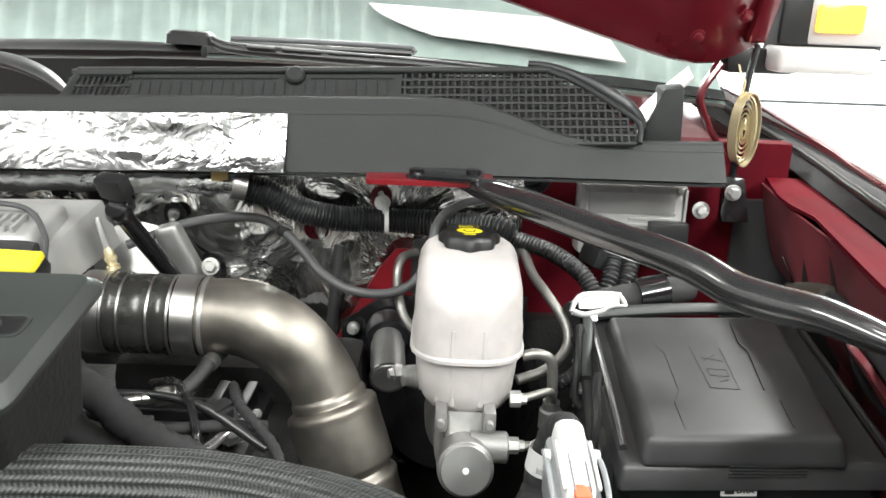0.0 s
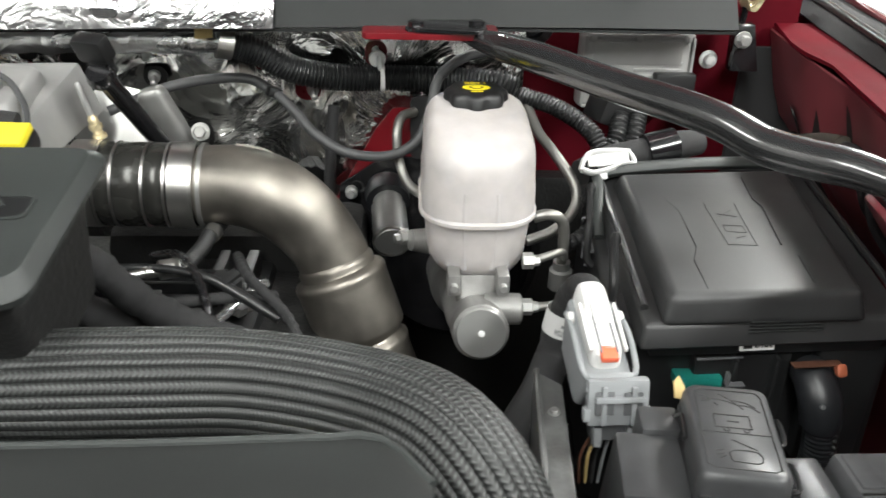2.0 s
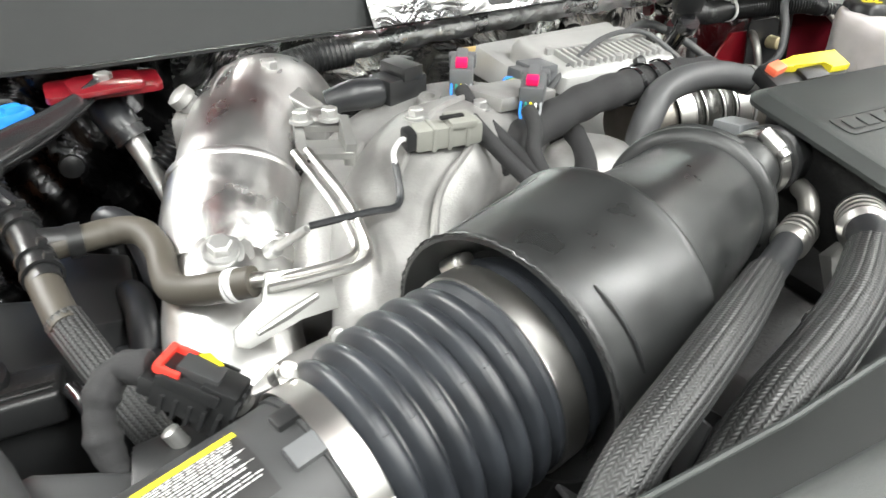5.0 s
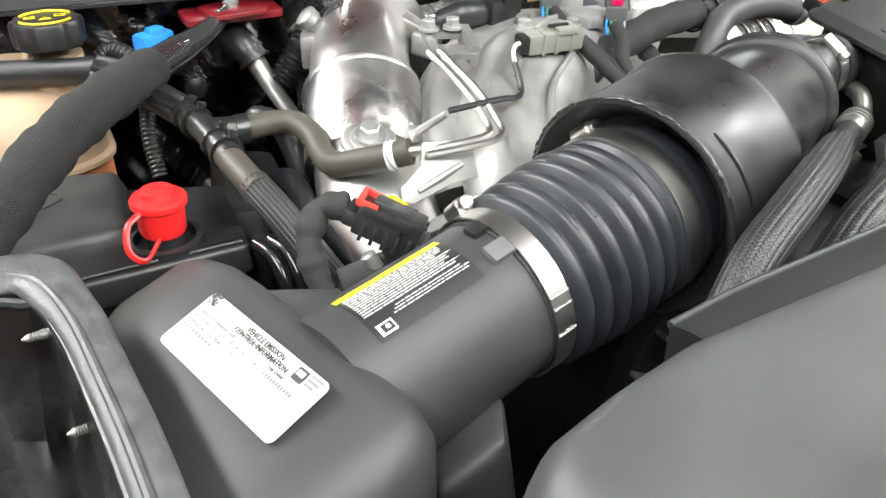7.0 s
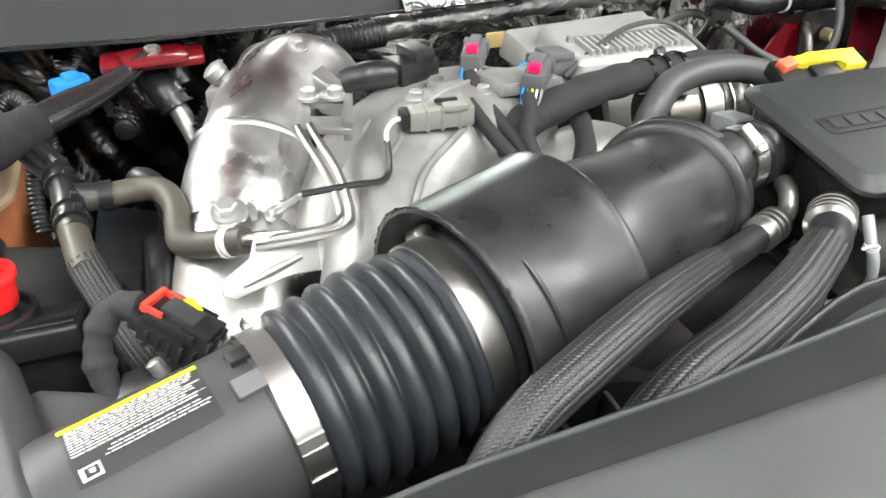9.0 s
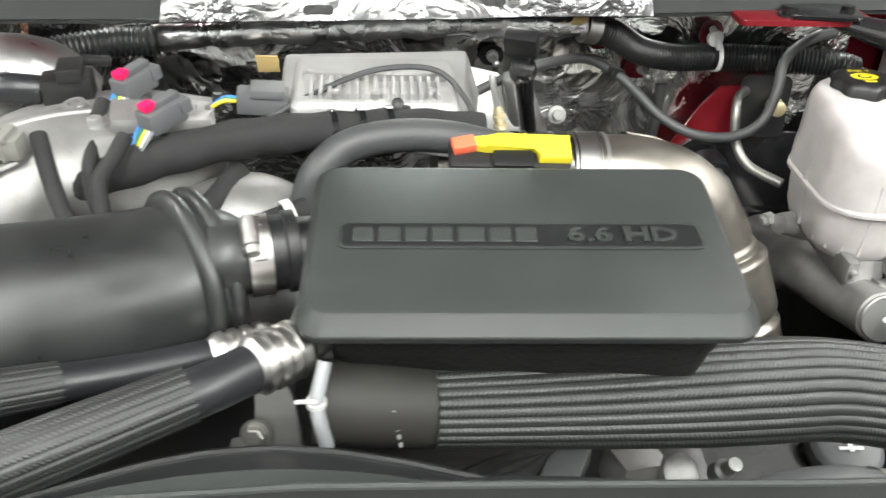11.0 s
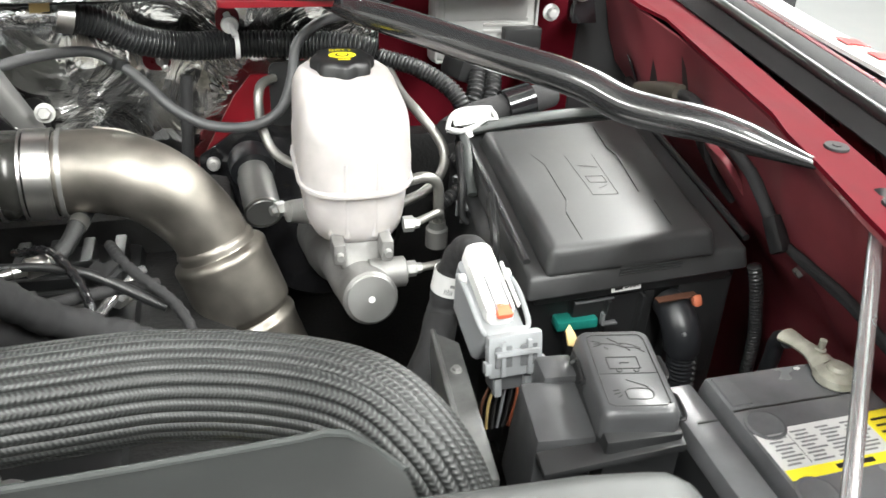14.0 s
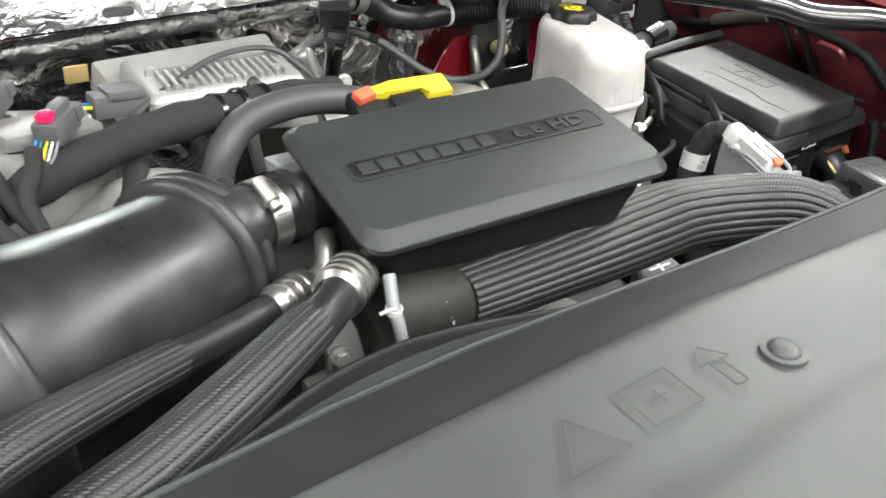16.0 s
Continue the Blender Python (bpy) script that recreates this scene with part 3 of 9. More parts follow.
    for y, z, outline in ((0.972, 1.333, rounded(0.044, 0.020, 0.0095)), (0.878, 1.362, [(-0.024, -0.002), (-0.024, 0.002), (0.016, 0.011), (0.022, 0.004), (0.022, -0.010), (0.016, -0.013)]), (0.812, 1.385, [(-0.026, -0.001), (-0.024, 0.004), (0.020, 0.030), (0.024, 0.024), (0.024, -0.012), (0.018, -0.014)])):
        p, along, n = on_apron(y, z)
        part("apron_slot", moved(plate(outline, 0.001), frame_on(p, along, n)), INK, body, "dark opening in the inner fender")
    for y, z in ((0.745, 1.36), (0.60, 1.258)):
        p, along, n = on_apron(y, z, 0.0)
        bolt(p, p + n * 0.1, 0.006, 0.008, body, MACHDARK)
    p, along, n = on_apron(0.672, 1.31, 0.001)
    part("stiffener", moved(plate(rounded(0.13, 0.05, 0.015), 0.006, bevel=0.002), frame_on(p, along, n)), REDDULL, body)
    # passenger-side apron
    part("inner_fender", wedge([(-1.36, 0.2, 0.85), (-1.33, 0.2, 0.85), (-1.29, 1.06, 0.85), (-1.36, 1.06, 0.85), (-1.36, 0.2, 1.43), (-1.33, 0.2, 1.43), (-1.29, 1.06, 1.43), (-1.36, 1.06, 1.43)], 0.004), RED, body)
    # red lug plates under the cowl
    for x0, x1, y in ((-0.085, 0.055, 0.900), (-0.972, -0.876, 0.852)):
        m = Matrix.Translation(((x0 + x1) / 2, y, 1.453 if x0 > -0.5 else 1.434))
        part("lug_plate", plate(rounded(x1 - x0, 0.05, 0.008), 0.006, m, 0.001), BRIGHTRED, body, "bright red painted lug plate")
    bolt((-0.03, 0.893, 1.453), (-0.03, 0.893, 2), 0.008, 0.010, body, GLOSS)
    bolt((0.033, 0.897, 1.453), (0.033, 0.897, 2), 0.008, 0.010, body, GLOSS)
    bolt((-0.923, 0.849, 1.434), (-0.923, 0.849, 2), 0.008, 0.010, body, MACHDARK)
    # red booster bracket and the red frame behind the foil
    part("booster_bracket", plate([(-0.15, -0.06), (-0.015, -0.06), (0.03, 0.0), (0.03, 0.10), (-0.055, 0.10), (-0.075, 0.075)], 0.004, frame_on((0.0, 0.968, 1.245), (1, 0, 0), (0, -1, 0))), BRIGHTRED, body, "dark red brake booster bracket")
    f = thing("fender_wiring", (0.43, 0.75, 1.28), "taped wiring clipped along the inner fender", "wiring")
    def run(pts, out):
        return [on_apron(y, z, out)[0] for y, z in pts]
    part("lead", sweep(run([(1.03, 1.30), (0.95, 1.318), (0.90, 1.336), (0.838, 1.356), (0.774, 1.372), (0.722, 1.372), (0.67, 1.372), (0.616, 1.362), (0.592, 1.345), (0.567, 1.328)], 0.008), 0.006, 10, 70), TAPE, f)
    part("sheath", sweep(run([(0.905, 1.334), (0.87, 1.346), (0.838, 1.358), (0.80, 1.368)], 0.011), 0.0105, 14, 24), HOSE, f)
    for k in range(2):
        part("lead", sweep(run([(0.618 + 0.012 * k, 1.366), (0.595 + 0.008 * k, 1.345), (0.567, 1.328), (0.535 - 0.006 * k, 1.318 - 0.012 * k), (0.50, 1.306 - 0.012 * k), (0.46, 1.292 - 0.012 * k), (0.41, 1.27)], 0.007), 0.0042, 10, 50), TAPE, f)
    part("clip", moved(rbox((0.034, 0.016, 0.012), bevel=0.003), frame_on(on_apron(0.567, 1.330, 0.008)[0], (0, -0.7, -0.7), (-1, 0, 0.2))), BLACK, f)
    for y, z in ((0.722, 1.370), (0.765, 1.368)):
        part("branch", sweep(run([(y + 0.03, z), (y + 0.006, z - 0.012), (y - 0.012, z - 0.045), (y - 0.01, z - 0.09)], 0.007), 0.004, 8, 24), TAPE, f)
    return body


BODY = build_body()


def build_fender_cover():
    """A white cloth laid over the outer fender."""
    stops = [(-0.3, 0.34), (0.2, 0.388), (0.38, 0.417), (0.522, 0.441), (0.75, 0.474), (0.92, 0.498), (1.2, 0.525)]
    def cloth(u, v):
        y = 1.12 - 1.32 * u
        x0 = between(stops, y)
        return Vector((x0 + 0.24 * math.sin(v * math.pi / 2), y + 0.03 * v, 1.462 + 0.012 * math.sin(v * 2.4) + 0.002 * math.sin(u * 17 + v * 5) - 0.58 * (1 - math.cos(v * math.pi / 2))))
    c = tagged(part("fender_cover", sheet(cloth, 40, 20, 0.004), WHITE), "white protective cover with red stripes on the fender", "fender cover")
    for k in range(7):
        part("red_stripe", sheet(lambda u, v: cloth(0.33 + 0.034 * k + 0.018 * u, 0.03 + 0.012 * (k % 2) + 0.075 * v) + Vector((-0.0005, 0, 0.0015)), 3, 5, 0.0005), REDP, c)


build_fender_cover()


def build_hood():
    hood = thing("hood", (-0.37, 1.1, 1.55), "raised dark red hood seen from its underside", "hood")
    rear = [(-1.19, 1.60), (-1.12, 1.575), (-0.95, 1.62), (-0.6, 1.70), (-0.37, 1.715), (-0.15, 1.70), (0.07, 1.645), (0.20, 1.605), (0.30, 1.577), (0.35, 1.577), (0.392, 1.60)]
    run = Vector((0, -0.60, 0.80))
    def skin(u, v):
        x = -1.19 + 1.582 * u
        z = between(rear, x)
        p = Vector((x + (x + 0.4) * 0.02 * v, 1.085 + (z - 1.577) * 0.35, z)) + run * (1.25 * v)
        p.z += 0.03 * math.sin(min(1, v * 6) * math.pi / 2)
        return p
    part("inner_panel", sheet(skin, 60, 16, 0.004), RED, hood, "dark red inner hood panel")
    def outerskin(u, v):
        return skin(u, v) + Vector((0, 0.035 * min(1, v * 8 + 0.25), 0.02 * min(1, v * 8 + 0.25)))
    part("outer_panel", sheet(outerskin, 60, 16, 0.003), RED, hood)
    part("rear_edge", sweep([skin(u / 30, 0) + Vector((0, 0.012, 0.006)) for u in range(31)], 0.012, 10, 60), RED, hood)
    part("insulation", sheet(lambda u, v: skin(0.12 + 0.74 * u, 0.12 + 0.78 * v) - Vector((0, 0.012, 0.008)), 20, 12, 0.008), TAPE, hood, "black fibre insulation blanket")
    part("side_edge", wedge([(0.372, 1.06, 1.60), (0.395, 1.06, 1.60), (0.395, 1.10, 1.60), (0.372, 1.10, 1.60), (0.378, 0.99, 1.74), (0.40, 0.99, 1.74), (0.40, 1.05, 1.74), (0.378, 1.05, 1.74)], 0.006), RED, hood)
    for x, z in ((0.36, 1.633), (0.305, 1.607)):
        bolt((x, 1.045, z), (x, 0.0, z - 0.4), 0.006, 0.005, hood, RED)
    return hood


HOOD = build_hood()


def build_hinge():
    h = part("hinge", sweep([(0.385, 1.06, 1.60), (0.378, 1.06, 1.545), (0.372, 1.045, 1.48), (0.365, 1.03, 1.41)], [0.008, 0.010, 0.010, 0.009], 8, 16, flat=0.5), GLOSS, HOOD, "black and red hood hinge with a bright bolt")
    part("link", sweep([(0.345, 1.07, 1.575), (0.325, 1.07, 1.535), (0.335, 1.06, 1.50), (0.36, 1.05, 1.46)], [0.012, 0.010, 0.008, 0.006], 8, 16, flat=0.5), RED, h)
    part("foot", wedge([(0.35, 1.0, 1.385), (0.385, 1.0, 1.385), (0.385, 1.02, 1.385), (0.35, 1.02, 1.385), (0.352, 1.01, 1.44), (0.375, 1.01, 1.44), (0.375, 1.03, 1.44), (0.352, 1.03, 1.44)], 0.003), GLOSS, h)
    bolt((0.358, 0.998, 1.424), (0.35, 0.5, 1.43), 0.007, 0.010, h)
    # clock spring
    pts = []
    for k in range(150):
        a, r = k * 0.27, 0.006 + 0.0305 * k / 149
        pts.append((0.372 + 0.35 * r * math.cos(a) * 1.0, 1.03 - 0.2 * r * math.cos(a), 1.497 + 1.22 * r * math.sin(a)))
    pts += [(0.367, 1.035, 1.553), (0.362, 1.04, 1.565), (0.36, 1.045, 1.575)]
    sp = tagged(part("hood_spring", sweep(pts, 0.0035, 6, 420, flat=0.3, up=(0.3, 1, 0)), GOLD), "flat coiled pale gold counterbalance spring on the hinge", "spring")
    part("spring_rim", moved(ring_band((0, 0, 0), (1, 0, 0), 0.042, 0.016, 0.002), Matrix.Translation((0.374, 1.034, 1.497)) @ Matrix.Rotation(radians(-68), 4, "Z") @ Matrix.Diagonal((1, 0.42, 1.05, 1))), GOLD, sp)


build_hinge()


def build_windscreen():
    def pane(u, v):
        x = -1.12 + 1.50 * u
        bow = ((x + 0.37) / 0.75) ** 2
        return Vector((x, 1.235 - 0.10 * bow + 0.80 * v, 1.545 - 0.03 * bow + 0.52 * v))
    w = tagged(part("windshield", sheet(pane, 30, 10, 0.006), GLASS), "sloping tinted windshield reflecting the ribbed ceiling", "windshield")
    part("lower_band", sheet(lambda u, v: pane(u, 0.022 * v) + Vector((0, -0.003, 0.006)), 30, 3, 0.002), GLOSS, w, "black ceramic band")
    # dark sheet behind the glass stands in for the cabin's shade
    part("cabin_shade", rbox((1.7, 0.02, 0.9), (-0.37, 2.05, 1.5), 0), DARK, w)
    # a white patch laid on the glass stands for a bright reflection
    def lay(u, v):
        s = 0.075 + 0.075 * v + 0.02 * u * v - 0.02 * u
        return pane(0.682 + 0.235 * u + 0.05 * (1 - u) * (1 - v) ** 2 - 0.02 * v, s) + Vector((0, -0.004, 0.008))
    tagged(part("white_reflection", sheet(lay, 10, 6, 0.002), LABEL), "white reflection on the windshield, laid on as a patch", "paper")
    a = thing("wiper", (-0.37, 1.15, 1.56), "black wiper arm and blade resting low on the windshield", "wiper")
    part("pivot_cap", stack([(0, 0.060, 0.040, 0.008), (0.012, 0.058, 0.038, 0.008), (0.017, 0.048, 0.028, 0.006)], Matrix.Translation((-0.350, 1.150, 1.569)) @ Matrix.Rotation(radians(2), 4, "Y")), SATIN, a)
    part("cap_screw", turned([(0, 0.003), (0.001, 0.0025)], (-0.338, 1.1385, 1.5855), (-0.338, 1.13, 1.60), 12), MIDGREY, a)
    part("arm", sweep([(-0.326, 1.150, 1.577), (-0.312, 1.148, 1.570), (-0.290, 1.146, 1.5645), (-0.20, 1.143, 1.5600), (-0.007, 1.135, 1.5530), (0.12, 1.12, 1.545)], [0.008, 0.010, 0.0105, 0.0095, 0.0075, 0.006], 10, 40, flat=0.8), MIDBLACK, a)
    part("arm_edge", sweep([(-0.318, 1.140, 1.580), (-0.290, 1.137, 1.5725), (-0.20, 1.134, 1.5680), (-0.007, 1.128, 1.5590), (0.12, 1.114, 1.550)], 0.0018, 8, 40), MIDGREY, a)
    for x0, x1 in ((-0.270, -0.232), (-0.222, -0.170), (-0.160, -0.098), (-0.086, -0.010)):
        part("slot", sweep([(x0, 1.1335, 1.5660 - 0.037 * (x0 + 0.2)), (x1, 1.1325, 1.5660 - 0.037 * (x1 + 0.2))], 0.0030, 8, 4), INK, a)
    part("blade", sweep([(-0.300, 1.17, 1.577), (-0.17, 1.168, 1.5755), (-0.055, 1.163, 1.573), (-0.046, 1.160, 1.567)], 0.0042, 10, 24), MIDGREY, a, "grey-edged wiper blade")
    part("blade_spine", sweep([(-0.300, 1.165, 1.570), (-0.05, 1.158, 1.566)], 0.005, 8, 10), BLACK, a)
    part("far_arm", sweep([(-0.62, 1.08, 1.552), (-0.55, 1.06, 1.545), (-0.50, 1.04, 1.532), (-0.462, 1.02, 1.512)], [0.016, 0.019, 0.016, 0.006], 12, 20, flat=0.5), MIDBLACK, a)
    part("linkage_cover", sweep([(-0.80, 1.175, 1.548), (-0.60, 1.172, 1.553), (-0.42, 1.165, 1.5575), (-0.335, 1.158, 1.558)], [0.015, 0.0165, 0.017, 0.012], 10, 20, flat=0.8), BLACK, a, "black linkage cover below the glass")


build_windscreen()


def build_cowl():
    c = thing("cowl_grille", (-0.37, 1.1, 1.5), "grey plastic cowl panel with punched air slots", "cowl panel")
    def top(x, v, out=0.0):
        """A steep panel; v runs from its rear edge down to the trim."""
        return Vector((x, 1.03 - 0.065 * v - 0.77 * out, 1.5555 + 0.036 * x - 0.0785 * v + 0.64 * out))
    RIGHT = [(0.0, 0.126), (0.33, 0.180), (0.60, 0.215), (0.75, 0.230), (1.0, 0.226)]
    def start(x):
        return between([(0.126, 0.0), (0.180, 0.33), (0.215, 0.60), (0.230, 0.80)], x)
    # dark sheet close behind the slats stands in for the shade inside
    part("base", sheet(lambda u, v: top(-0.47 + (between(RIGHT, v) + 0.47) * u, v, -0.012), 40, 8, 0.003), DARK, c, "dark sheet for the shaded air chamber behind the slots")
    part("solid_band", sheet(lambda u, v: top(-0.392 + 0.337 * u, v), 20, 4, 0.004), GREYP, c)
    for k in range(33):
        x = -0.051 + 0.0086 * k
        part("slat", sweep([top(x, start(x)), top(x + 0.001, 1.0)], 0.0021, 6, 4), GREYP, c)
    for k in range(10):
        v = 0.02 + 0.108 * k
        part("cross_slat", sweep([top(-0.055, v), top(0.06, v), top(between(RIGHT, v), v)], 0.0026, 6, 10), GREYP, c)
    for k in range(10):
        x = -0.455 + 0.0068 * k
        part("slat", sweep([top(x + 0.004, 0.02), top(x - 0.006, 0.6)], 0.0016, 6, 4), GREYP, c)
    for v, r in ((0.03, 0.006), (0.21, 0.0022), (0.40, 0.006), (0.60, 0.006)):
        part("cross_slat", sweep([top(-0.458 - 0.010 * v, v), top(-0.385, v)], r, 8, 4), GREYP, c)
    part("end_rib", sweep([top(-0.450, 0.0), top(-0.462, 0.3), top(-0.485, 0.8)], 0.005, 8, 8), GREYP, c)
    for k in range(26):
        x = -0.386 + 0.0126 * k
        part("ridge", sweep([top(x, 0.16, 0.0022), top(x - 0.0004, 0.9, 0.0022)], 0.0006, 5, 3), GREYP, c)
    part("rear_rim", sweep([top(-0.452, 0.0, 0.002), top(-0.2, 0.0, 0.002), top(0.05, 0.0, 0.002), top(0.126, 0.0, 0.002)], 0.0045, 10, 50), GREYP, c)
    part("corner_rim", sweep([top(0.120, 0.0, 0.002), top(0.150, 0.13, 0.002), top(0.180, 0.33, 0.002), top(0.215, 0.60, 0.002), top(0.230, 0.76, 0.002), top(0.228, 1.0, 0.002)], 0.0035, 10, 40), GREYP, c)
    part("screw_cap", turned([(-0.004, 0.0125), (0.004, 0.0120), (0.0065, 0.0095), (0.0068, 0.004)], top(-0.185, 0.08, 0.002), top(-0.185, 0.08, 0.5), 20), GREYP, c)
    for k in range(44):
        x = -0.386 + 0.0074 * k
        if abs(x + 0.185) < 0.018:
            continue
        part("perforation", moved(rbox((0.0042, 0.0036, 0.0010), bevel=0), frame_on(top(x, 0.10, 0.0024), (1, 0, 0.036), (0, -0.77, 0.64))), DARK, c, smooth=False)
    # end fairings
    part("corner_fairing", sweep([(0.10, 1.05, 1.566), (0.132, 1.05, 1.562), (0.176, 1.05, 1.546), (0.221, 1.047, 1.521), (0.243, 1.043, 1.503), (0.247, 1.04, 1.492)], [0.0045, 0.006, 0.008, 0.0115, 0.012, 0.006], 14, 40), RUBBER, c, "soft black rubber corner lip")
    part("side_plate", wedge([(0.245, 1.06, 1.46), (0.300, 1.04, 1.46), (0.310, 1.10, 1.46), (0.265, 1.12, 1.46), (0.275, 1.06, 1.540), (0.298, 1.05, 1.545), (0.308, 1.10, 1.545), (0.28, 1.12, 1.54)], 0.004), GREYP, c)
    part("side_seal", sheet(lambda u, v: Vector((0.243 + 0.080 * u, 1.052 + 0.05 * u + 0.03 * v, 1.487 + 0.066 * u ** 0.8 + 0.012 * v)), 10, 4, 0.004), WHITE, c, "pale rubber end seal")


build_cowl()


def build_trim():
    ZT = [(-1.3, 1.52), (-0.486, 1.522), (-0.02, 1.531), (0.03, 1.528), (0.08, 1.512), (0.138, 1.490), (0.19, 1.484), (0.33, 1.485), (0.4, 1.485)]
    def face(u, v):
        x = -1.28 + 1.615 * u
        y0 = between(TRIM_Y, x)
        zt, zb = between(ZT, x) - 0.004, between([(-1.3, 1.449), (0.0, 1.451), (0.33, 1.442)], x)
        return Vector((x, y0 - 0.022 + 0.03 * v, zb + (zt - zb) * v))
    t = thing("cowl_trim", (-0.4, 0.9, 1.45), "long matt grey plastic trim along the cowl edge", "trim panel")
    part("panel", sheet(face, 90, 6, 0.003), GREYP, t)
    part("top_lip", sweep([face(k / 70, 1.0) + Vector((0, 0.004, 0)) for k in range(71)], 0.0065, 8, 120), GREYP, t)
    part("ledge", sheet(lambda u, v: face(u, 1) + Vector((0, 0.03 * v, -0.006 * v)), 90, 3, 0.003), GREYP, t)
    part("upper_bead", sweep([face(k / 70, 0.84) + Vector((0, -0.0005, 0)) for k in range(71)], 0.0032, 8, 120), GREYP, t)
    part("bottom_lip", sheet(lambda u, v: face(u, 0) + Vector((0, 0.012 * v, -0.001)), 90, 2, 0.003), GREYP, t)
    return face


TRIM = build_trim()


def build_heat_shield():
    h = thing("heat_shield", (-0.42, 0.88, 1.44), "crinkled silver foil heat shield on the cowl", "heat shield")
    rnd = random.Random(5)
    bumps = [(rnd.random(), rnd.random(), rnd.uniform(-1, 1), rnd.uniform(25, 70)) for _ in range(60)]
    def foil(u, v):
        x = -0.667 + 0.492 * u
        p = TRIM((x + 1.28) / 1.615, 0.04 + 0.80 * v)
        dent = sum(a * math.exp(-((u - bu) ** 2 * 3 + (v - bv) ** 2 * 0.5) * k) for bu, bv, a, k in bumps)
        lip = max(0, 0.35 - v) / 0.35
        return p + Vector((0, -0.010 - 0.010 * lip ** 1.5 + 0.0022 * dent, 0.001 - 0.001 * lip))
    part("foil", sheet(foil, 120, 28, 0.0012), SHIELD, h)
    for u, v in ((0.66, 0.22), (0.31, 0.15)):
        p = foil(u, v) + Vector((0, -0.002, 0.001))
        part("hole", moved(plate(rounded(0.03, 0.010, 0.0045), 0.001), frame_on(p, (1, 0.02, 0), (0, -0.75, 0.6))), DARK, h)
    w = tagged(part("wrapped_pipe", sweep([(-0.69, 0.902, 1.421), (-0.55, 0.909, 1.427), (-0.452, 0.914, 1.431), (-0.33, 0.920, 1.433), (-0.235, 0.924, 1.431)], lambda s: 0.0145 + 0.0012 * math.sin(s * 95) + 0.0008 * math.sin(s * 210), 18, 140), WRAP), "foil-wrapped pipe below the cowl", "pipe")
    part("end_collar", ring_band((-0.232, 0.918, 1.431), (1, 0.3, -0.25), 0.0165, 0.016, 0.0012), CLAMP, w)
    part("tape_tab", moved(rbox((0.018, 0.002, 0.016), bevel=0.001), pose(-0.247, 0.894, 1.447, 30, 0, 20)), TAN, w)


build_heat_shield()


def build_insulation():
    rnd = random.Random(9)
    folds = [(rnd.uniform(-0.9, 0.1), rnd.uniform(1.1, 1.45), rnd.uniform(0, math.pi), rnd.uniform(20, 60), rnd.uniform(0.002, 0.006)) for _ in range(46)]
    def foil(u, v):
        x, z = -0.98 + 1.08 * u, 1.455 - 0.42 * v
        y = 1.005 - 0.02 * v
        for fx, fz, a, k, h in folds:
            d = (x - fx) * math.cos(a) + (z - fz) * math.sin(a)
            e = (x - fx) * -math.sin(a) + (z - fz) * math.cos(a)
            y -= h * math.exp(-abs(d) * k * 2) * math.exp(-(e * 7) ** 2)
        return Vector((x, y, z))
    f = thing("firewall_insulation", (-0.44, 1.0, 1.04), "crinkled silver foil insulation on the firewall with punched holes", "insulation")
    part("foil", sheet(foil, 150, 60, 0.002), SHEET, f)
    for x, z, w, h in ((-0.205, 1.392, 0.020, 0.016), (-0.155, 1.362, 0.030, 0.026), (-0.33, 1.375, 0.028, 0.024), (-0.29, 1.295, 0.026, 0.055), (-0.075, 1.405, 0.026, 0.030), (-0.47, 1.40, 0.022, 0.016), (-0.70, 1.40, 0.03, 0.02), (-0.42, 1.395, 0.03, 0.012)):
        part("hole", moved(plate(rounded(w, h, 0.45 * min(w, h)), 0.001), frame_on((x, 0.983, z), (1, 0, 0), (0, -1, 0))), RED if x in (-0.205, -0.155, -0.075) else DARK, f)
    # studs and clips
    for x, y, z in ((-0.15, 0.985, 1.362), (-0.33, 0.98, 1.377)):
        part("stud", turned([(0, 0.007), (0.006, 0.007), (0.007, 0.004), (0.022, 0.004), (0.024, 0.002)], (x, y, z), (x + 0.02, y - 0.1, z - 0.02), 12), MACH, f)
    part("drain_pipe", sweep([(-0.125, 0.975, 1.345), (-0.13, 0.965, 1.29), (-0.135, 0.96, 1.22)], 0.007, 10, 10), TAPE, f)


build_insulation()

# ---- the engine: intake, duct, pipes and hoses ----
PALE = material("pale_translucent_nylon", (0.21, 0.21, 0.19), 0.32, bump=0.08)
BRACKET = material("stamped_zinc_steel", (0.40, 0.40, 0.385), 0.42, 0.8, grain=(500, 0.01), bump=0.2)

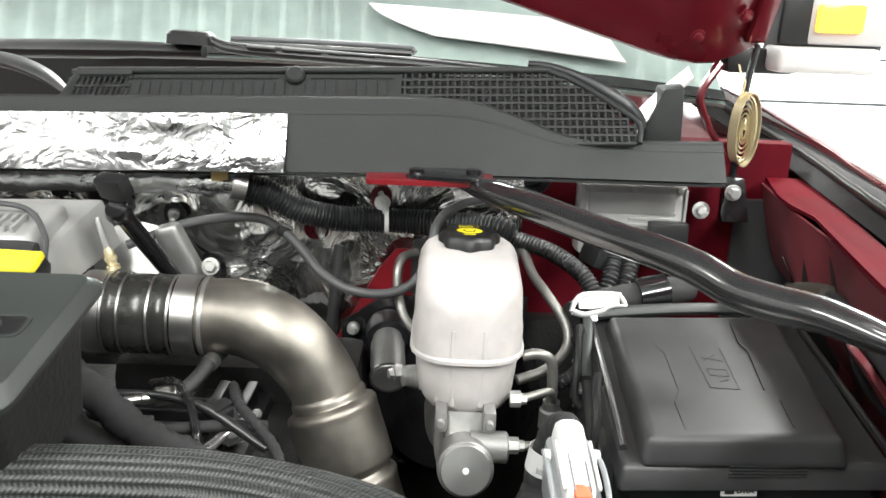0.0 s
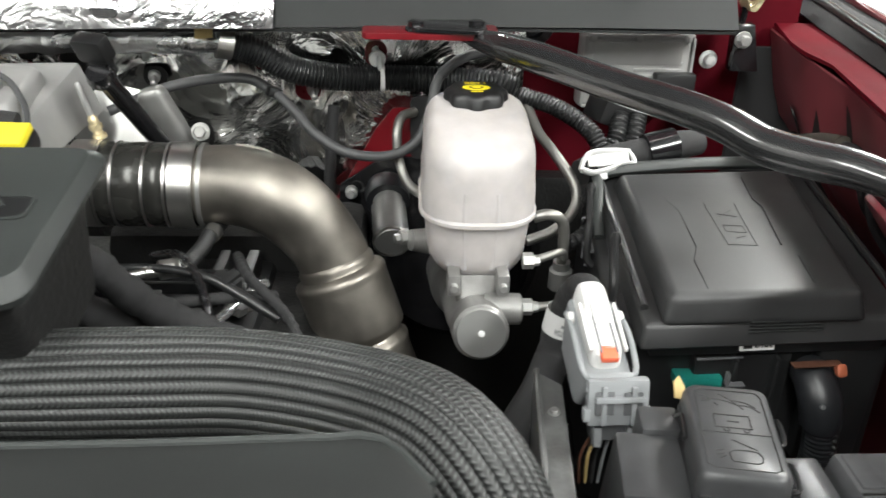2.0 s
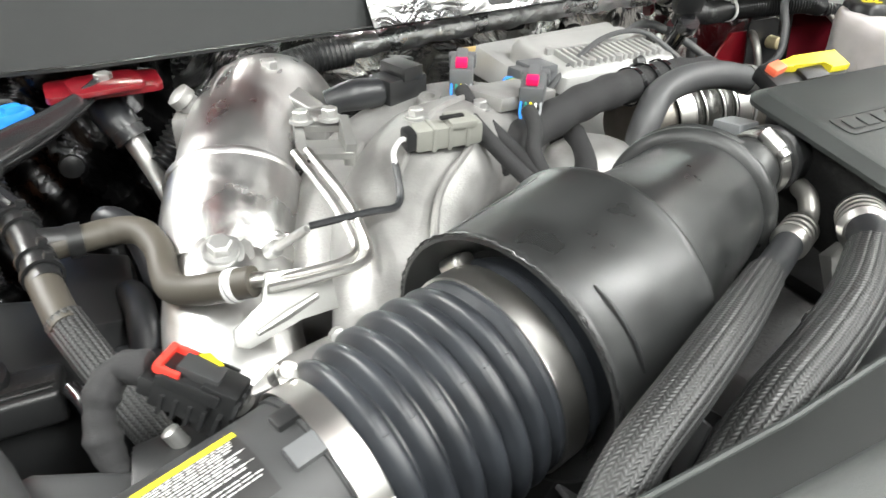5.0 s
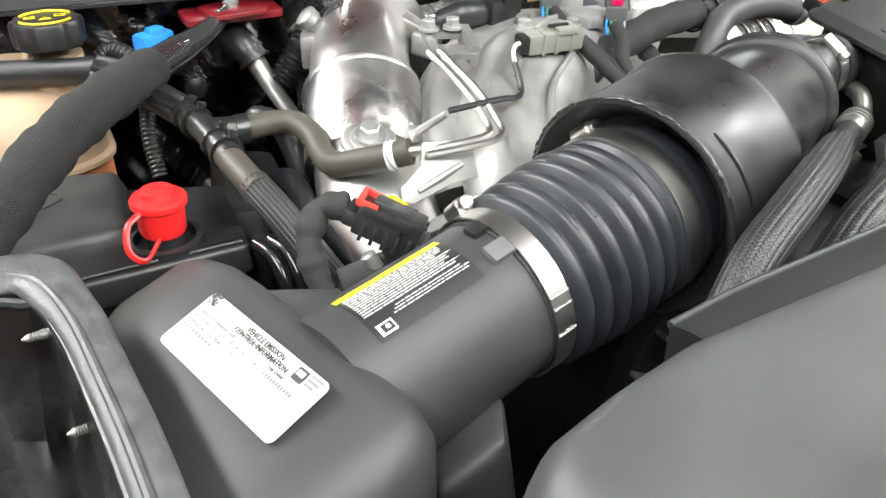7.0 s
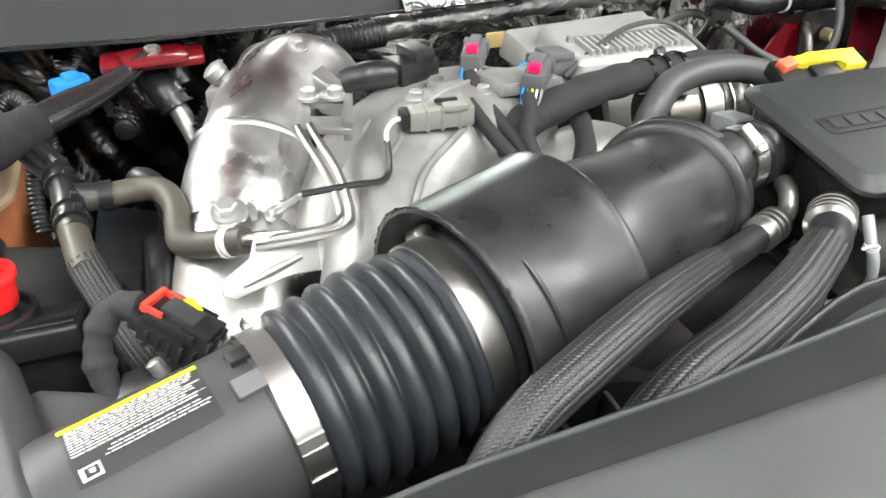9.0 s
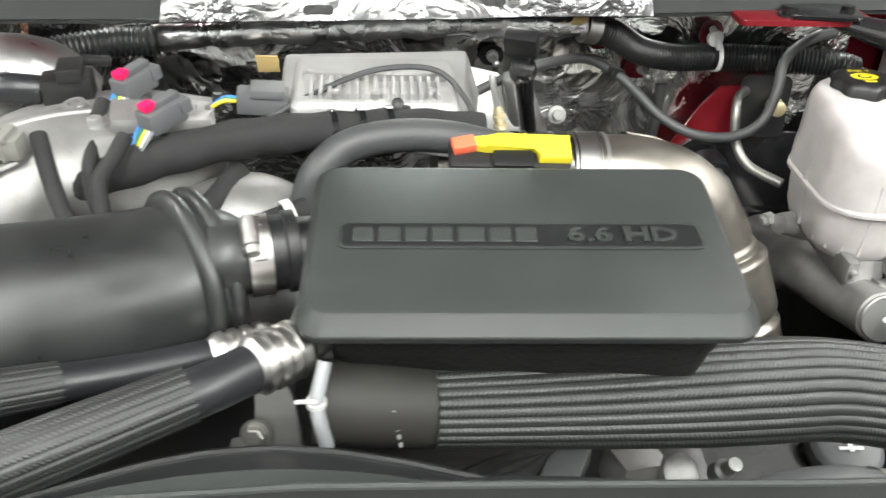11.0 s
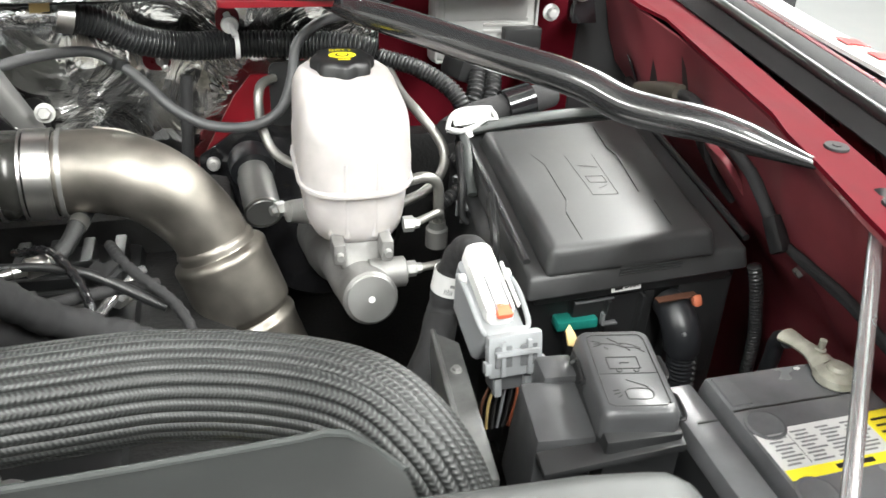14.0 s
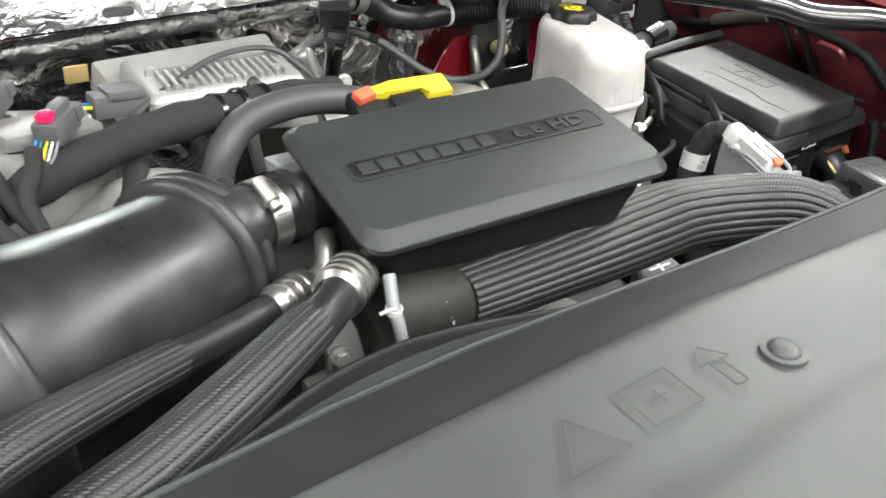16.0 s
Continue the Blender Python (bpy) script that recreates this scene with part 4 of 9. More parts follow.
def build_engine_block():
    e = thing("engine_block", (-0.37, 0.6, 0.82), "near-black engine block deep in the bay", "engine")
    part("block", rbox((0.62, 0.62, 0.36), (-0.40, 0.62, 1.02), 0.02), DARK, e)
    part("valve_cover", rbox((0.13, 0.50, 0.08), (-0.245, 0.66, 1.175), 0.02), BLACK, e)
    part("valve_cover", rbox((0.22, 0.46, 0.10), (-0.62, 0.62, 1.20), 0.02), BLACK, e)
    part("rear_housing", rbox((0.28, 0.10, 0.32), (-0.225, 0.885, 1.085), 0.02), DARK, e, "near-black rear housing")
    part("front_case", rbox((0.50, 0.10, 0.30), (-0.40, 0.36, 1.06), 0.02), CAST, e, "dull cast front case")
    for k in range(4):
        part("rib", rbox((0.012, 0.10, 0.03), (-0.29 + 0.03 * k, 0.77, 1.220), 0.003), BLACK, e)
    part("fan_shroud", sweep([(-0.70, 0.30, 1.30), (-0.62, 0.305, 1.345), (-0.50, 0.31, 1.372), (-0.37, 0.312, 1.378), (-0.25, 0.31, 1.37), (-0.12, 0.305, 1.34), (-0.04, 0.30, 1.29)], 0.024, 10, 50, flat=1.2), SATIN, e, "black fan shroud arch")
    part("fan_hub", turned([(0, 0.10), (0.02, 0.10), (0.03, 0.05)], (-0.66, 0.42, 1.20), (-0.66, 0.2, 1.22), 32), BLACK, e)
    for k in range(16):
        a = k * 0.3927
        part("fan_fin", rbox((0.004, 0.02, 0.05), (-0.66 + 0.075 * math.cos(a), 0.395, 1.20 + 0.075 * math.sin(a)), 0.001, rot=(0, -math.degrees(a) + 90, 0)), MIDGREY, e)
    return e


ENGINE = build_engine_block()


def build_cover():
    c = thing("engine_cover", (-0.355, 0.46, 1.38), "matt black plastic intake cover with a raised nameplate", "engine cover")
    m = Matrix.Translation((-0.353, 0.468, 1.4485)) @ Euler((radians(9.3), 0, 0)).to_matrix().to_4x4()
    part("lid", stack([(-0.0135, 0.248, 0.144, 0.014), (-0.0125, 0.2535, 0.1495, 0.016), (-0.0085, 0.2545, 0.1505, 0.016),
                       (-0.0075, 0.2535, 0.1495, 0.016), (-0.0012, 0.2440, 0.1300, 0.013), (-0.0003, 0.2425, 0.1285, 0.012), (0.0, 0.241, 0.127, 0.012)], m), TEXTURED, c, "grained dark grey lid", sharp=25)
    part("body", stack([(-0.095, 0.216, 0.10, 0.012), (-0.040, 0.2225, 0.121, 0.012), (-0.034, 0.224, 0.1255, 0.012), (-0.012, 0.225, 0.128, 0.012)], m), DARK, c, "black box below the lid")
    n = m @ Matrix.Translation((0.0, -0.002, 0))
    rim_o, rim_i = rounded(0.216, 0.0245, 0.006), rounded(0.2115, 0.020, 0.0045)
    bm = bmesh.new()
    rows = [[bm.verts.new((x, y, z)) for x, y in o] for o, z in ((rim_o, 0.0001), (rim_o, 0.0010), (rim_i, 0.0010), (rim_i, 0.0001))]
    for a, b in zip(rows, rows[1:]):
        for i in range(len(a)):
            bm.faces.new((a[i], a[(i + 1) % len(a)], b[(i + 1) % len(a)], b[i]))
    part("nameplate_rim", moved(bm, n), TEXTURED, c)
    part("nameplate_field", moved(plate(rim_i, 0.0004), n @ Matrix.Translation((0, 0, 0.0005))), BLACK, c, "dark nameplate field")
    # seven blocks in place of the maker's word, then the size mark
    x = -0.101
    for w in (0.0155, 0.0155, 0.0155, 0.0155, 0.0185, 0.0155, 0.0155):
        part("emblem_block", moved(rbox((w - 0.003, 0.0125, 0.0012), (x + w / 2, 0, 0.0009), 0.0004, 1), n), TEXTURED, c)
        x += w
    words("6.6 HD", 0.0175, n @ Matrix.Translation((0.060, -0.0002, 0.0010)) @ Matrix.Diagonal((1.28, 1, 1, 1)), TEXTURED, c, "size_mark", 0.0006, bold=0.0005)
    part("outlet", turned([(0, 0.0225), (0.05, 0.0225), (0.052, 0.020)], (-0.455, 0.503, 1.416), (-0.52, 0.488, 1.419), 28), BLACK, c)
    part("bracket", wedge([(-0.475, 0.53, 1.38), (-0.46, 0.53, 1.38), (-0.46, 0.57, 1.38), (-0.475, 0.57, 1.38), (-0.485, 0.535, 1.43), (-0.462, 0.535, 1.43), (-0.462, 0.565, 1.425), (-0.485, 0.565, 1.425)], 0.004), GREYCON, c)


build_cover()

SF, SB, EL = Vector((-0.777, 0.407, 1.385)), Vector((-0.688, 0.438, 1.393)), Vector((-0.5614, 0.4996, 1.3905))
BL, BR = Vector((-0.889, 0.384, 1.364)), Vector((-0.7650, 0.4138, 1.3790))


def build_duct():
    d = thing("intake_duct", (-0.70, 0.42, 1.30), "large black plastic air intake duct with a ribbed rubber bellows", "intake duct")
    ax = (SB - SF).normalized()
    sd = ax.cross(Vector((0, 0, 1))).normalized()
    ud = sd.cross(ax).normalized()
    long = (SB - SF).length
    part("sleeve", turned([(0.030, 0.03), (0.026, 0.0585), (0.018, 0.0640), (0.006, 0.0715), (0.002, 0.0745), (0.0, 0.0762), (0.0004, 0.0785), (0.0028, 0.0795), (0.0055, 0.0790), (0.011, 0.0780), (long - 0.010, 0.0785),
                           (long - 0.006, 0.0800), (long - 0.002, 0.0806), (long, 0.0798), (long + 0.0015, 0.077), (long + 0.0015, 0.050)], SF, SB, 72), RESONATOR, d, "satin black resonator sleeve", sharp=42)
    rnd = random.Random(4)
    flash = []
    for k in range(120):
        q = radians(-120 + 240 * k / 119)
        flash.append(SF + ax * (0.0008 + rnd.uniform(-0.0006, 0.0006)) + (ud * math.cos(q) + sd * math.sin(q)) * (0.0790 + rnd.uniform(0, 0.0009)))
    part("rim_flash", sweep(flash, lambda s: 0.0007 + 0.0003 * math.sin(s * 900), 5, 240), SATIN, d, "ragged moulding flash on the rim")
    def on_sleeve(h, q, r=0.0785):
        return SF + ax * h + ud * (r * math.cos(q)) + sd * (r * math.sin(q))
    part("moulded_rib", sweep([on_sleeve(0.021 + 0.004 * k / 9, 0.62 + 0.075 * k) for k in range(10)], [0.0006, 0.0016, 0.0016, 0.0016, 0.0016, 0.0008], 8, 30), SATIN, d)
    part("parting_line", sweep([on_sleeve(0.006 + (long - 0.012) * k / 6, -0.55, 0.0783) for k in range(7)], 0.0005, 6, 14), SATIN, d)
    # pipe behind the sleeve, its end ring and the narrow neck
    ed = Vector((0.80, 0.60, -0.10)).normalized()
    part("elbow", sweep([SB - ax * 0.02, SB + ax * 0.02, (-0.632, 0.461, 1.394), EL - ed * 0.020, EL + ed * 0.004], [0.062, 0.0615, 0.058, 0.055, 0.0535], 56, 40), RESONATOR, d, "smooth black elbow")
    part("elbow_ring", turned([(-0.014, 0.053), (-0.0135, 0.0580), (-0.010, 0.0625), (-0.006, 0.0630), (-0.003, 0.0605), (-0.0015, 0.0575), (0.0005, 0.0575), (0.002, 0.0605), (0.005, 0.0625), (0.009, 0.0615), (0.012, 0.056), (0.013, 0.03)], EL, EL + ed, 64), RESONATOR, d, sharp=50)
    neck = Vector((-0.514, 0.489, 1.419))
    nd = Vector((0.95, 0.28, -0.02)).normalized()
    part("end_cone", sweep([EL + ed * 0.002 + Vector((0, -0.004, 0.014)), EL + ed * 0.012 + Vector((0.004, -0.006, 0.020)), neck - nd * 0.022, neck - nd * 0.010], [0.034, 0.031, 0.0255, 0.0238], 48, 16), RESONATOR, d)
    part("neck", turned([(-0.020, 0.0238), (0.016, 0.0238), (0.017, 0.0262), (0.024, 0.0262), (0.025, 0.022)], neck, neck + nd, 40), BLACK, d)
    hose_clamp(neck, nd, 0.0244, 0.014, d, neck + Vector((0.0, -0.015, 0.023)))
    for k in range(5):
        q = radians(-65 + 18 * k)
        part("clamp_slot", moved(rbox((0.002, 0.007, 0.0008), bevel=0), Matrix.Translation(neck + (nd.cross(Vector((0, 0, 1))).normalized() * -math.sin(q) + Vector((0, 0, 1)) * math.cos(q)) * 0.0259) @ nd.to_track_quat("Y", "Z").to_matrix().to_4x4() @ Matrix.Rotation(q, 4, "Y")), MACHDARK, d, smooth=False)
    # bellows between its two clamps
    bx = (BR - BL).normalized()
    length = (BR - BL).length
    n = 6
    step = (length - 0.040) / n
    prof = [(-0.004, 0.0520), (0.010, 0.0530), (0.012, 0.0535)]
    for k in range(n):
        h = 0.013 + step * k
        g = 0.0595 + 0.0045 * min(1, k / 3) - 0.0015 * max(0, k - 4)
        prof += [(h, g - 0.0075), (h + step * 0.08, g - 0.0062), (h + step * 0.22, g - 0.0022), (h + step * 0.36, g - 0.0004), (h + step * 0.5, g), (h + step * 0.64, g - 0.0004), (h + step * 0.78, g - 0.0022), (h + step * 0.92, g - 0.0062)]
    prof += [(length - 0.026, 0.0585), (length - 0.024, 0.0608), (length - 0.002, 0.0608), (length, 0.0622), (length + 0.004, 0.0622), (length + 0.006, 0.0600), (length + 0.020, 0.0580), (length + 0.03, 0.054)]
    part("bellows", turned(prof, BL, BR, 72), DUSTY, d, "ribbed black rubber bellows")
    side = bx.cross(Vector((0, 0, 1))).normalized()
    lift = side.cross(bx).normalized()
    for k in range(n):
        h = 0.013 + step * (k + 0.5)
        q = 0.62
        r = 0.0595 + 0.0045 * min(1, k / 3) - 0.0015 * max(0, k - 4)
        part("mould_nib", moved(rbox((0.0035, 0.0009, 0.0010), bevel=0.0003), frame_on(BL + bx * h + (lift * math.cos(q) + side * math.sin(q)) * r, bx, lift * math.cos(q) + side * math.sin(q))), DUSTY, d)
    hose_clamp(BL + bx * 0.004, bx, 0.0532, 0.0145, d, BL + bx * 0.004 + Vector((-0.008, 0.041, 0.042)))
    hose_clamp(BR - bx * 0.0125, bx, 0.0610, 0.0165, d, BR - bx * 0.0125 + Vector((-0.004, 0.040, 0.050)))
    for q in (62, 70, 88):
        a = radians(q)
        part("band_step", moved(rbox((0.0146, 0.0022, 0.0010), bevel=0.0003), frame_on(BL + bx * 0.004 + (lift * math.cos(a) + side * math.sin(a)) * 0.0552, bx, lift * math.cos(a) + side * math.sin(a))), CLAMP, d)
    return d


build_duct()


def build_maf():
    a = thing("airbox", (-1.0, 0.36, 1.20), "black plastic air filter box with its sensor tube", "air box")
    tx = Vector((-1.017, 0.350, 1.347))
    t = part("tube", turned([(0.012, 0.040), (0.014, 0.0500), (0.022, 0.0508), (0.128, 0.0508), (0.1285, 0.0522), (0.1325, 0.0522), (0.134, 0.050), (0.140, 0.049), (0.141, 0.04)], tx, BL, 56), MATTE, a, "black air flow sensor tube")
    ax = (BL - tx).normalized()
    side = ax.cross(Vector((0, 0, 1))).normalized()
    upv = side.cross(ax).normalized()
    # curved warning label
    def lab(lift, a0, a1, h0, h1):
        def fn(u, v):
            a = radians(a0 + (a1 - a0) * u)
            r = 0.0510 + lift
            return tx + ax * (h0 + (h1 - h0) * v) + upv * (r * math.cos(a)) + side * (r * math.sin(a))
        return fn
    part("warning_label", sheet(lab(0.0003, -15.5, 27.5, 0.033, 0.105), 14, 4, 0.0002), INK, a, "black warning label with white print")
    part("label_stripe", sheet(lab(0.0007, -21.0, -15.5, 0.032, 0.105), 4, 4, 0.0002), CAPINK, a, "yellow label stripe")
    rnd = random.Random(11)
    for k in range(14):
        q = -14.0 + 2.15 * k + (1.6 if k > 10 else 0)
        h, end = (0.0350 if k < 11 else 0.053 - 0.002 * (k - 11)), 0.1035 - 0.0016 * ((k * 5) % 4) - (0.010 if k in (4, 8) else 0)
        dashes = []
        while h < end - 0.002:
            w = min(rnd.uniform(0.002, 0.007), end - h)
            dashes.append(sheet(lab(0.0007, q, q + (1.0 if k < 11 else 0.75), h, h + w), 2, 2, 0.0001))
            h += w + 0.0008
        part("print_line", join(*dashes), LABEL, a, smooth=False)
    for q in (-3.0, 5.6):
        part("print_rule", sheet(lab(0.0007, q, q + 0.25, 0.0350, 0.1035), 2, 3, 0.0001), LABEL, a, smooth=False)
    part("print_mark", sheet(lab(0.0007, 17, 25, 0.0355, 0.0455), 5, 2, 0.0001), LINE, a, "white book symbol", smooth=False)
    part("mark_field", sheet(lab(0.0010, 18.2, 23.8, 0.0375, 0.0445), 5, 2, 0.0001), INK, a, smooth=False)
    part("mark_line", sheet(lab(0.0013, 19.5, 22.0, 0.0400, 0.0425), 5, 2, 0.0001), LINE, a, smooth=False)
    part("tube_tab", moved(rbox((0.016, 0.012, 0.006), bevel=0.001), frame_on(BL - ax * 0.011 + upv * 0.0490 + side * 0.0165, ax, upv * 0.94 + side * 0.33)), MIDGREY, a)
    part("tube_tab", moved(rbox((0.012, 0.010, 0.006), bevel=0.001), frame_on(BL - ax * 0.008 + upv * 0.0515 - side * 0.004, ax, upv)), BLACK, a)
    # box
    rings = []
    for y, xl, xr, top, r in ((0.507, -1.104, -1.046, 1.366, 0.015), (0.500, -1.110, -1.039, 1.375, 0.019), (0.480, -1.114, -1.031, 1.384, 0.023), (0.450, -1.117, -1.023, 1.3915, 0.020), (0.425, -1.118, -1.017, 1.3935, 0.019), (0.377, -1.120, -1.004, 1.3935, 0.019), (0.333, -1.120, -0.990, 1.3935, 0.022),
                              (0.300, -1.119, -0.980, 1.3930, 0.023), (0.280, -1.117, -0.979, 1.3900, 0.024), (0.266, -1.112, -0.986, 1.3800, 0.024), (0.258, -1.105, -0.996, 1.366, 0.023)):
        w, h = xr - xl, top - 1.17
        ring = []
        for px, pz in rounded(w, h, r, 8):
            x = (xl + xr) / 2 + px
            ring.append((x, y + 0.10 * px, 1.17 + h / 2 + pz - (0.40 * max(0, -1.040 - x) if pz > 0 else 0)))
        rings.append(ring)
    part("housing", loft(rings), MATTE, a, "rounded black filter housing", sharp=50)
    part("shoulder", wedge([(-1.03, 0.40, 1.18), (-0.955, 0.39, 1.18), (-0.955, 0.44, 1.18), (-1.03, 0.465, 1.18), (-1.03, 0.40, 1.372), (-0.965, 0.385, 1.368), (-0.962, 0.437, 1.366), (-1.025, 0.462, 1.368)], 0.014, 4), MATTE, a)
    part("lower_lug", wedge([(-0.975, 0.285, 1.18), (-0.915, 0.275, 1.18), (-0.905, 0.335, 1.18), (-0.965, 0.345, 1.18), (-0.972, 0.300, 1.315), (-0.930, 0.300, 1.335), (-0.914, 0.331, 1.343), (-0.965, 0.335, 1.322)], 0.009, 4), MATTE, a)
    # emission label: a sheet laid on the housing's top
    m = frame_on((-1.0508, 0.3600, 1.3905), (0.275, -0.961, 0.000), (-0.37, -0.035, 1))
    part("emission_label", moved(plate(rounded(0.106, 0.0385, 0.004, 8), 0.0005), m), LABEL, a, "white emission information label")
    m2 = m @ Matrix.Translation((0, 0, 0.0010))
    for text, y in (("VEHICLE EMISSION", 0.0178), ("CONTROL INFORMATION", 0.0138)):
        words(text, 0.0046, m2 @ Matrix.Translation((0.004, y - 0.003, 0)) @ Matrix.Diagonal((0.86, 1, 1, 1)), INK, a, "label_title", 0.0001, bold=0.00006)
    for k, text in enumerate(("Conforms to Regulations: 2018", "U.S. EPA class / stds:  HDV / TIER3  40 CFR 1037.104", "California class / stds:  MDV / ULEV250")):
        words(text, 0.0034, m2 @ Matrix.Translation((-0.0490, 0.0072 - 0.0037 * k, 0)) @ Matrix.Diagonal((0.80, 1, 1, 1)), FADED, a, "label_text", 0.0001, align="LEFT")
    words("Fuel: Diesel", 0.0034, m2 @ Matrix.Translation((0.016, 0.0072, 0)) @ Matrix.Diagonal((0.85, 1, 1, 1)), INK, a, "label_text", 0.0001, align="LEFT")
    bars([(-0.038, 0.0108, 0.062, 0.0004)], m2, INK, a, "title_rule", 0.0006)
    bars([(0.018 + 0.0022 * k, 0.0030, 0.0015, 0.0022) for k in range(11)] + [(-0.049 + 0.0032 * k, -0.0042, 0.0022, 0.0018) for k in range(9)], m2, FADED, a, "small_print", 0.0006)
    cells = random.Random(3)
    bars([(-0.0505 + 0.0011 * i, 0.0125 + 0.0011 * j, 0.0011, 0.0011) for i in range(7) for j in range(7) if cells.random() > 0.45], m2, INK, a, "square_code_block", 0.0006)
    part("label_mark", moved(plate(rounded(0.0075, 0.0075, 0.0006), 0.0003), m2 @ Matrix.Translation((0.0355, 0.0135, 0.0004))), INK, a, "dark square mark")
    part("mark_field", moved(plate(rounded(0.0052, 0.0030, 0.0004), 0.0002), m2 @ Matrix.Translation((0.0355, 0.0142, 0.0007))), LABEL, a)
    bars([(0.0415, 0.0168 - 0.0026 * k, 0.0088 - 0.0022 * (k == 2) - 0.001 * (k == 1), 0.0016) for k in range(3)], m2, FADED, a, "mark_print", 0.0006)
    return a


build_maf()


def build_maf_plug():
    p = thing("sensor_connector", (-0.945, 0.445, 1.36), "black sensor connector with a red lock on the tube", "connector")
    m = frame_on((-0.936, 0.450, 1.396), (0.72, -0.55, -0.35), (0.42, -0.10, 0.9)) @ Matrix.Diagonal((0.88, 0.88, 0.92, 1))
    part("shell", moved(join(rbox((0.034, 0.034, 0.020), bevel=0.002), rbox((0.022, 0.026, 0.030), (0.020, 0, -0.002), 0.002), rbox((0.012, 0.030, 0.012), (-0.020, 0, -0.002), 0.003)), m), BLACK, p)
    part("latch", moved(rbox((0.026, 0.017, 0.006), (0.004, 0, 0.0125), 0.0012), m), MIDBLACK, p)
    for s in (-1, 1):
        part("lock_bar", moved(rbox((0.015, 0.0034, 0.005), (-0.012, 0.0125 * s, 0.0115), 0.0010), m), REDLOCK, p, "red locking tab")
        part("guide", moved(rbox((0.036, 0.0022, 0.007), (0.004, 0.0165 * s, 0.0085), 0.0005), m), SATIN, p)
    part("lock_bar", moved(rbox((0.0045, 0.027, 0.0055), (-0.0185, 0, 0.0120), 0.0012), m), REDLOCK, p, "red locking tab")
    part("pin_mark", moved(plate([(-0.006, -0.003), (0.008, -0.0005), (0.009, 0.002), (-0.004, 0.004)], 0.001), m @ Matrix.Translation((0.004, 0.010, 0.0160)) @ Matrix.Rotation(radians(-20), 4, "Z")), CAPINK, p)
    for k in range(5):
        part("rib", moved(rbox((0.0026, 0.037, 0.013), (-0.009 + 0.0085 * k, 0.0, -0.006), 0.0005), m), BLACK, p)
    for k in range(3):
        part("tooth", moved(rbox((0.004, 0.005, 0.010), (0.031, -0.010 + 0.010 * k, 0.004), 0.0008), m), MIDBLACK, p)
    part("boot", sweep([(-0.952, 0.462, 1.405), (-0.968, 0.470, 1.403), (-0.980, 0.462, 1.388), (-0.980, 0.448, 1.365), (-0.968, 0.436, 1.338), (-0.955, 0.425, 1.31)], lambda s: 0.0088 + 0.0010 * math.sin(s * 260) + 0.0006 * math.sin(s * 610), 18, 50), TAPE, p, "wrinkled cloth boot")
    for at in ((-0.9124, 0.4412, 1.3800), (-0.9439, 0.4340, 1.3680)):
        part("screw", turned([(0, 0.0075), (0.003, 0.0075), (0.0035, 0.005), (0.016, 0.0048), (0.017, 0.003)], at, Vector(at) + Vector((-0.5, 0.25, 1)), 14), MACHDARK, p)
    part("bar", wedge([(-0.975, 0.410, 1.355), (-0.895, 0.415, 1.362), (-0.890, 0.455, 1.362), (-0.970, 0.450, 1.355), (-0.975, 0.412, 1.372), (-0.895, 0.417, 1.380), (-0.890, 0.452, 1.380), (-0.970, 0.447, 1.372)], 0.003), BLACK, p)


build_maf_plug()


COUPLING = material("dull_grey_rubber", (0.022, 0.0215, 0.019), 0.6, grain=(600, 0.008), bump=0.2, spec=0.3)


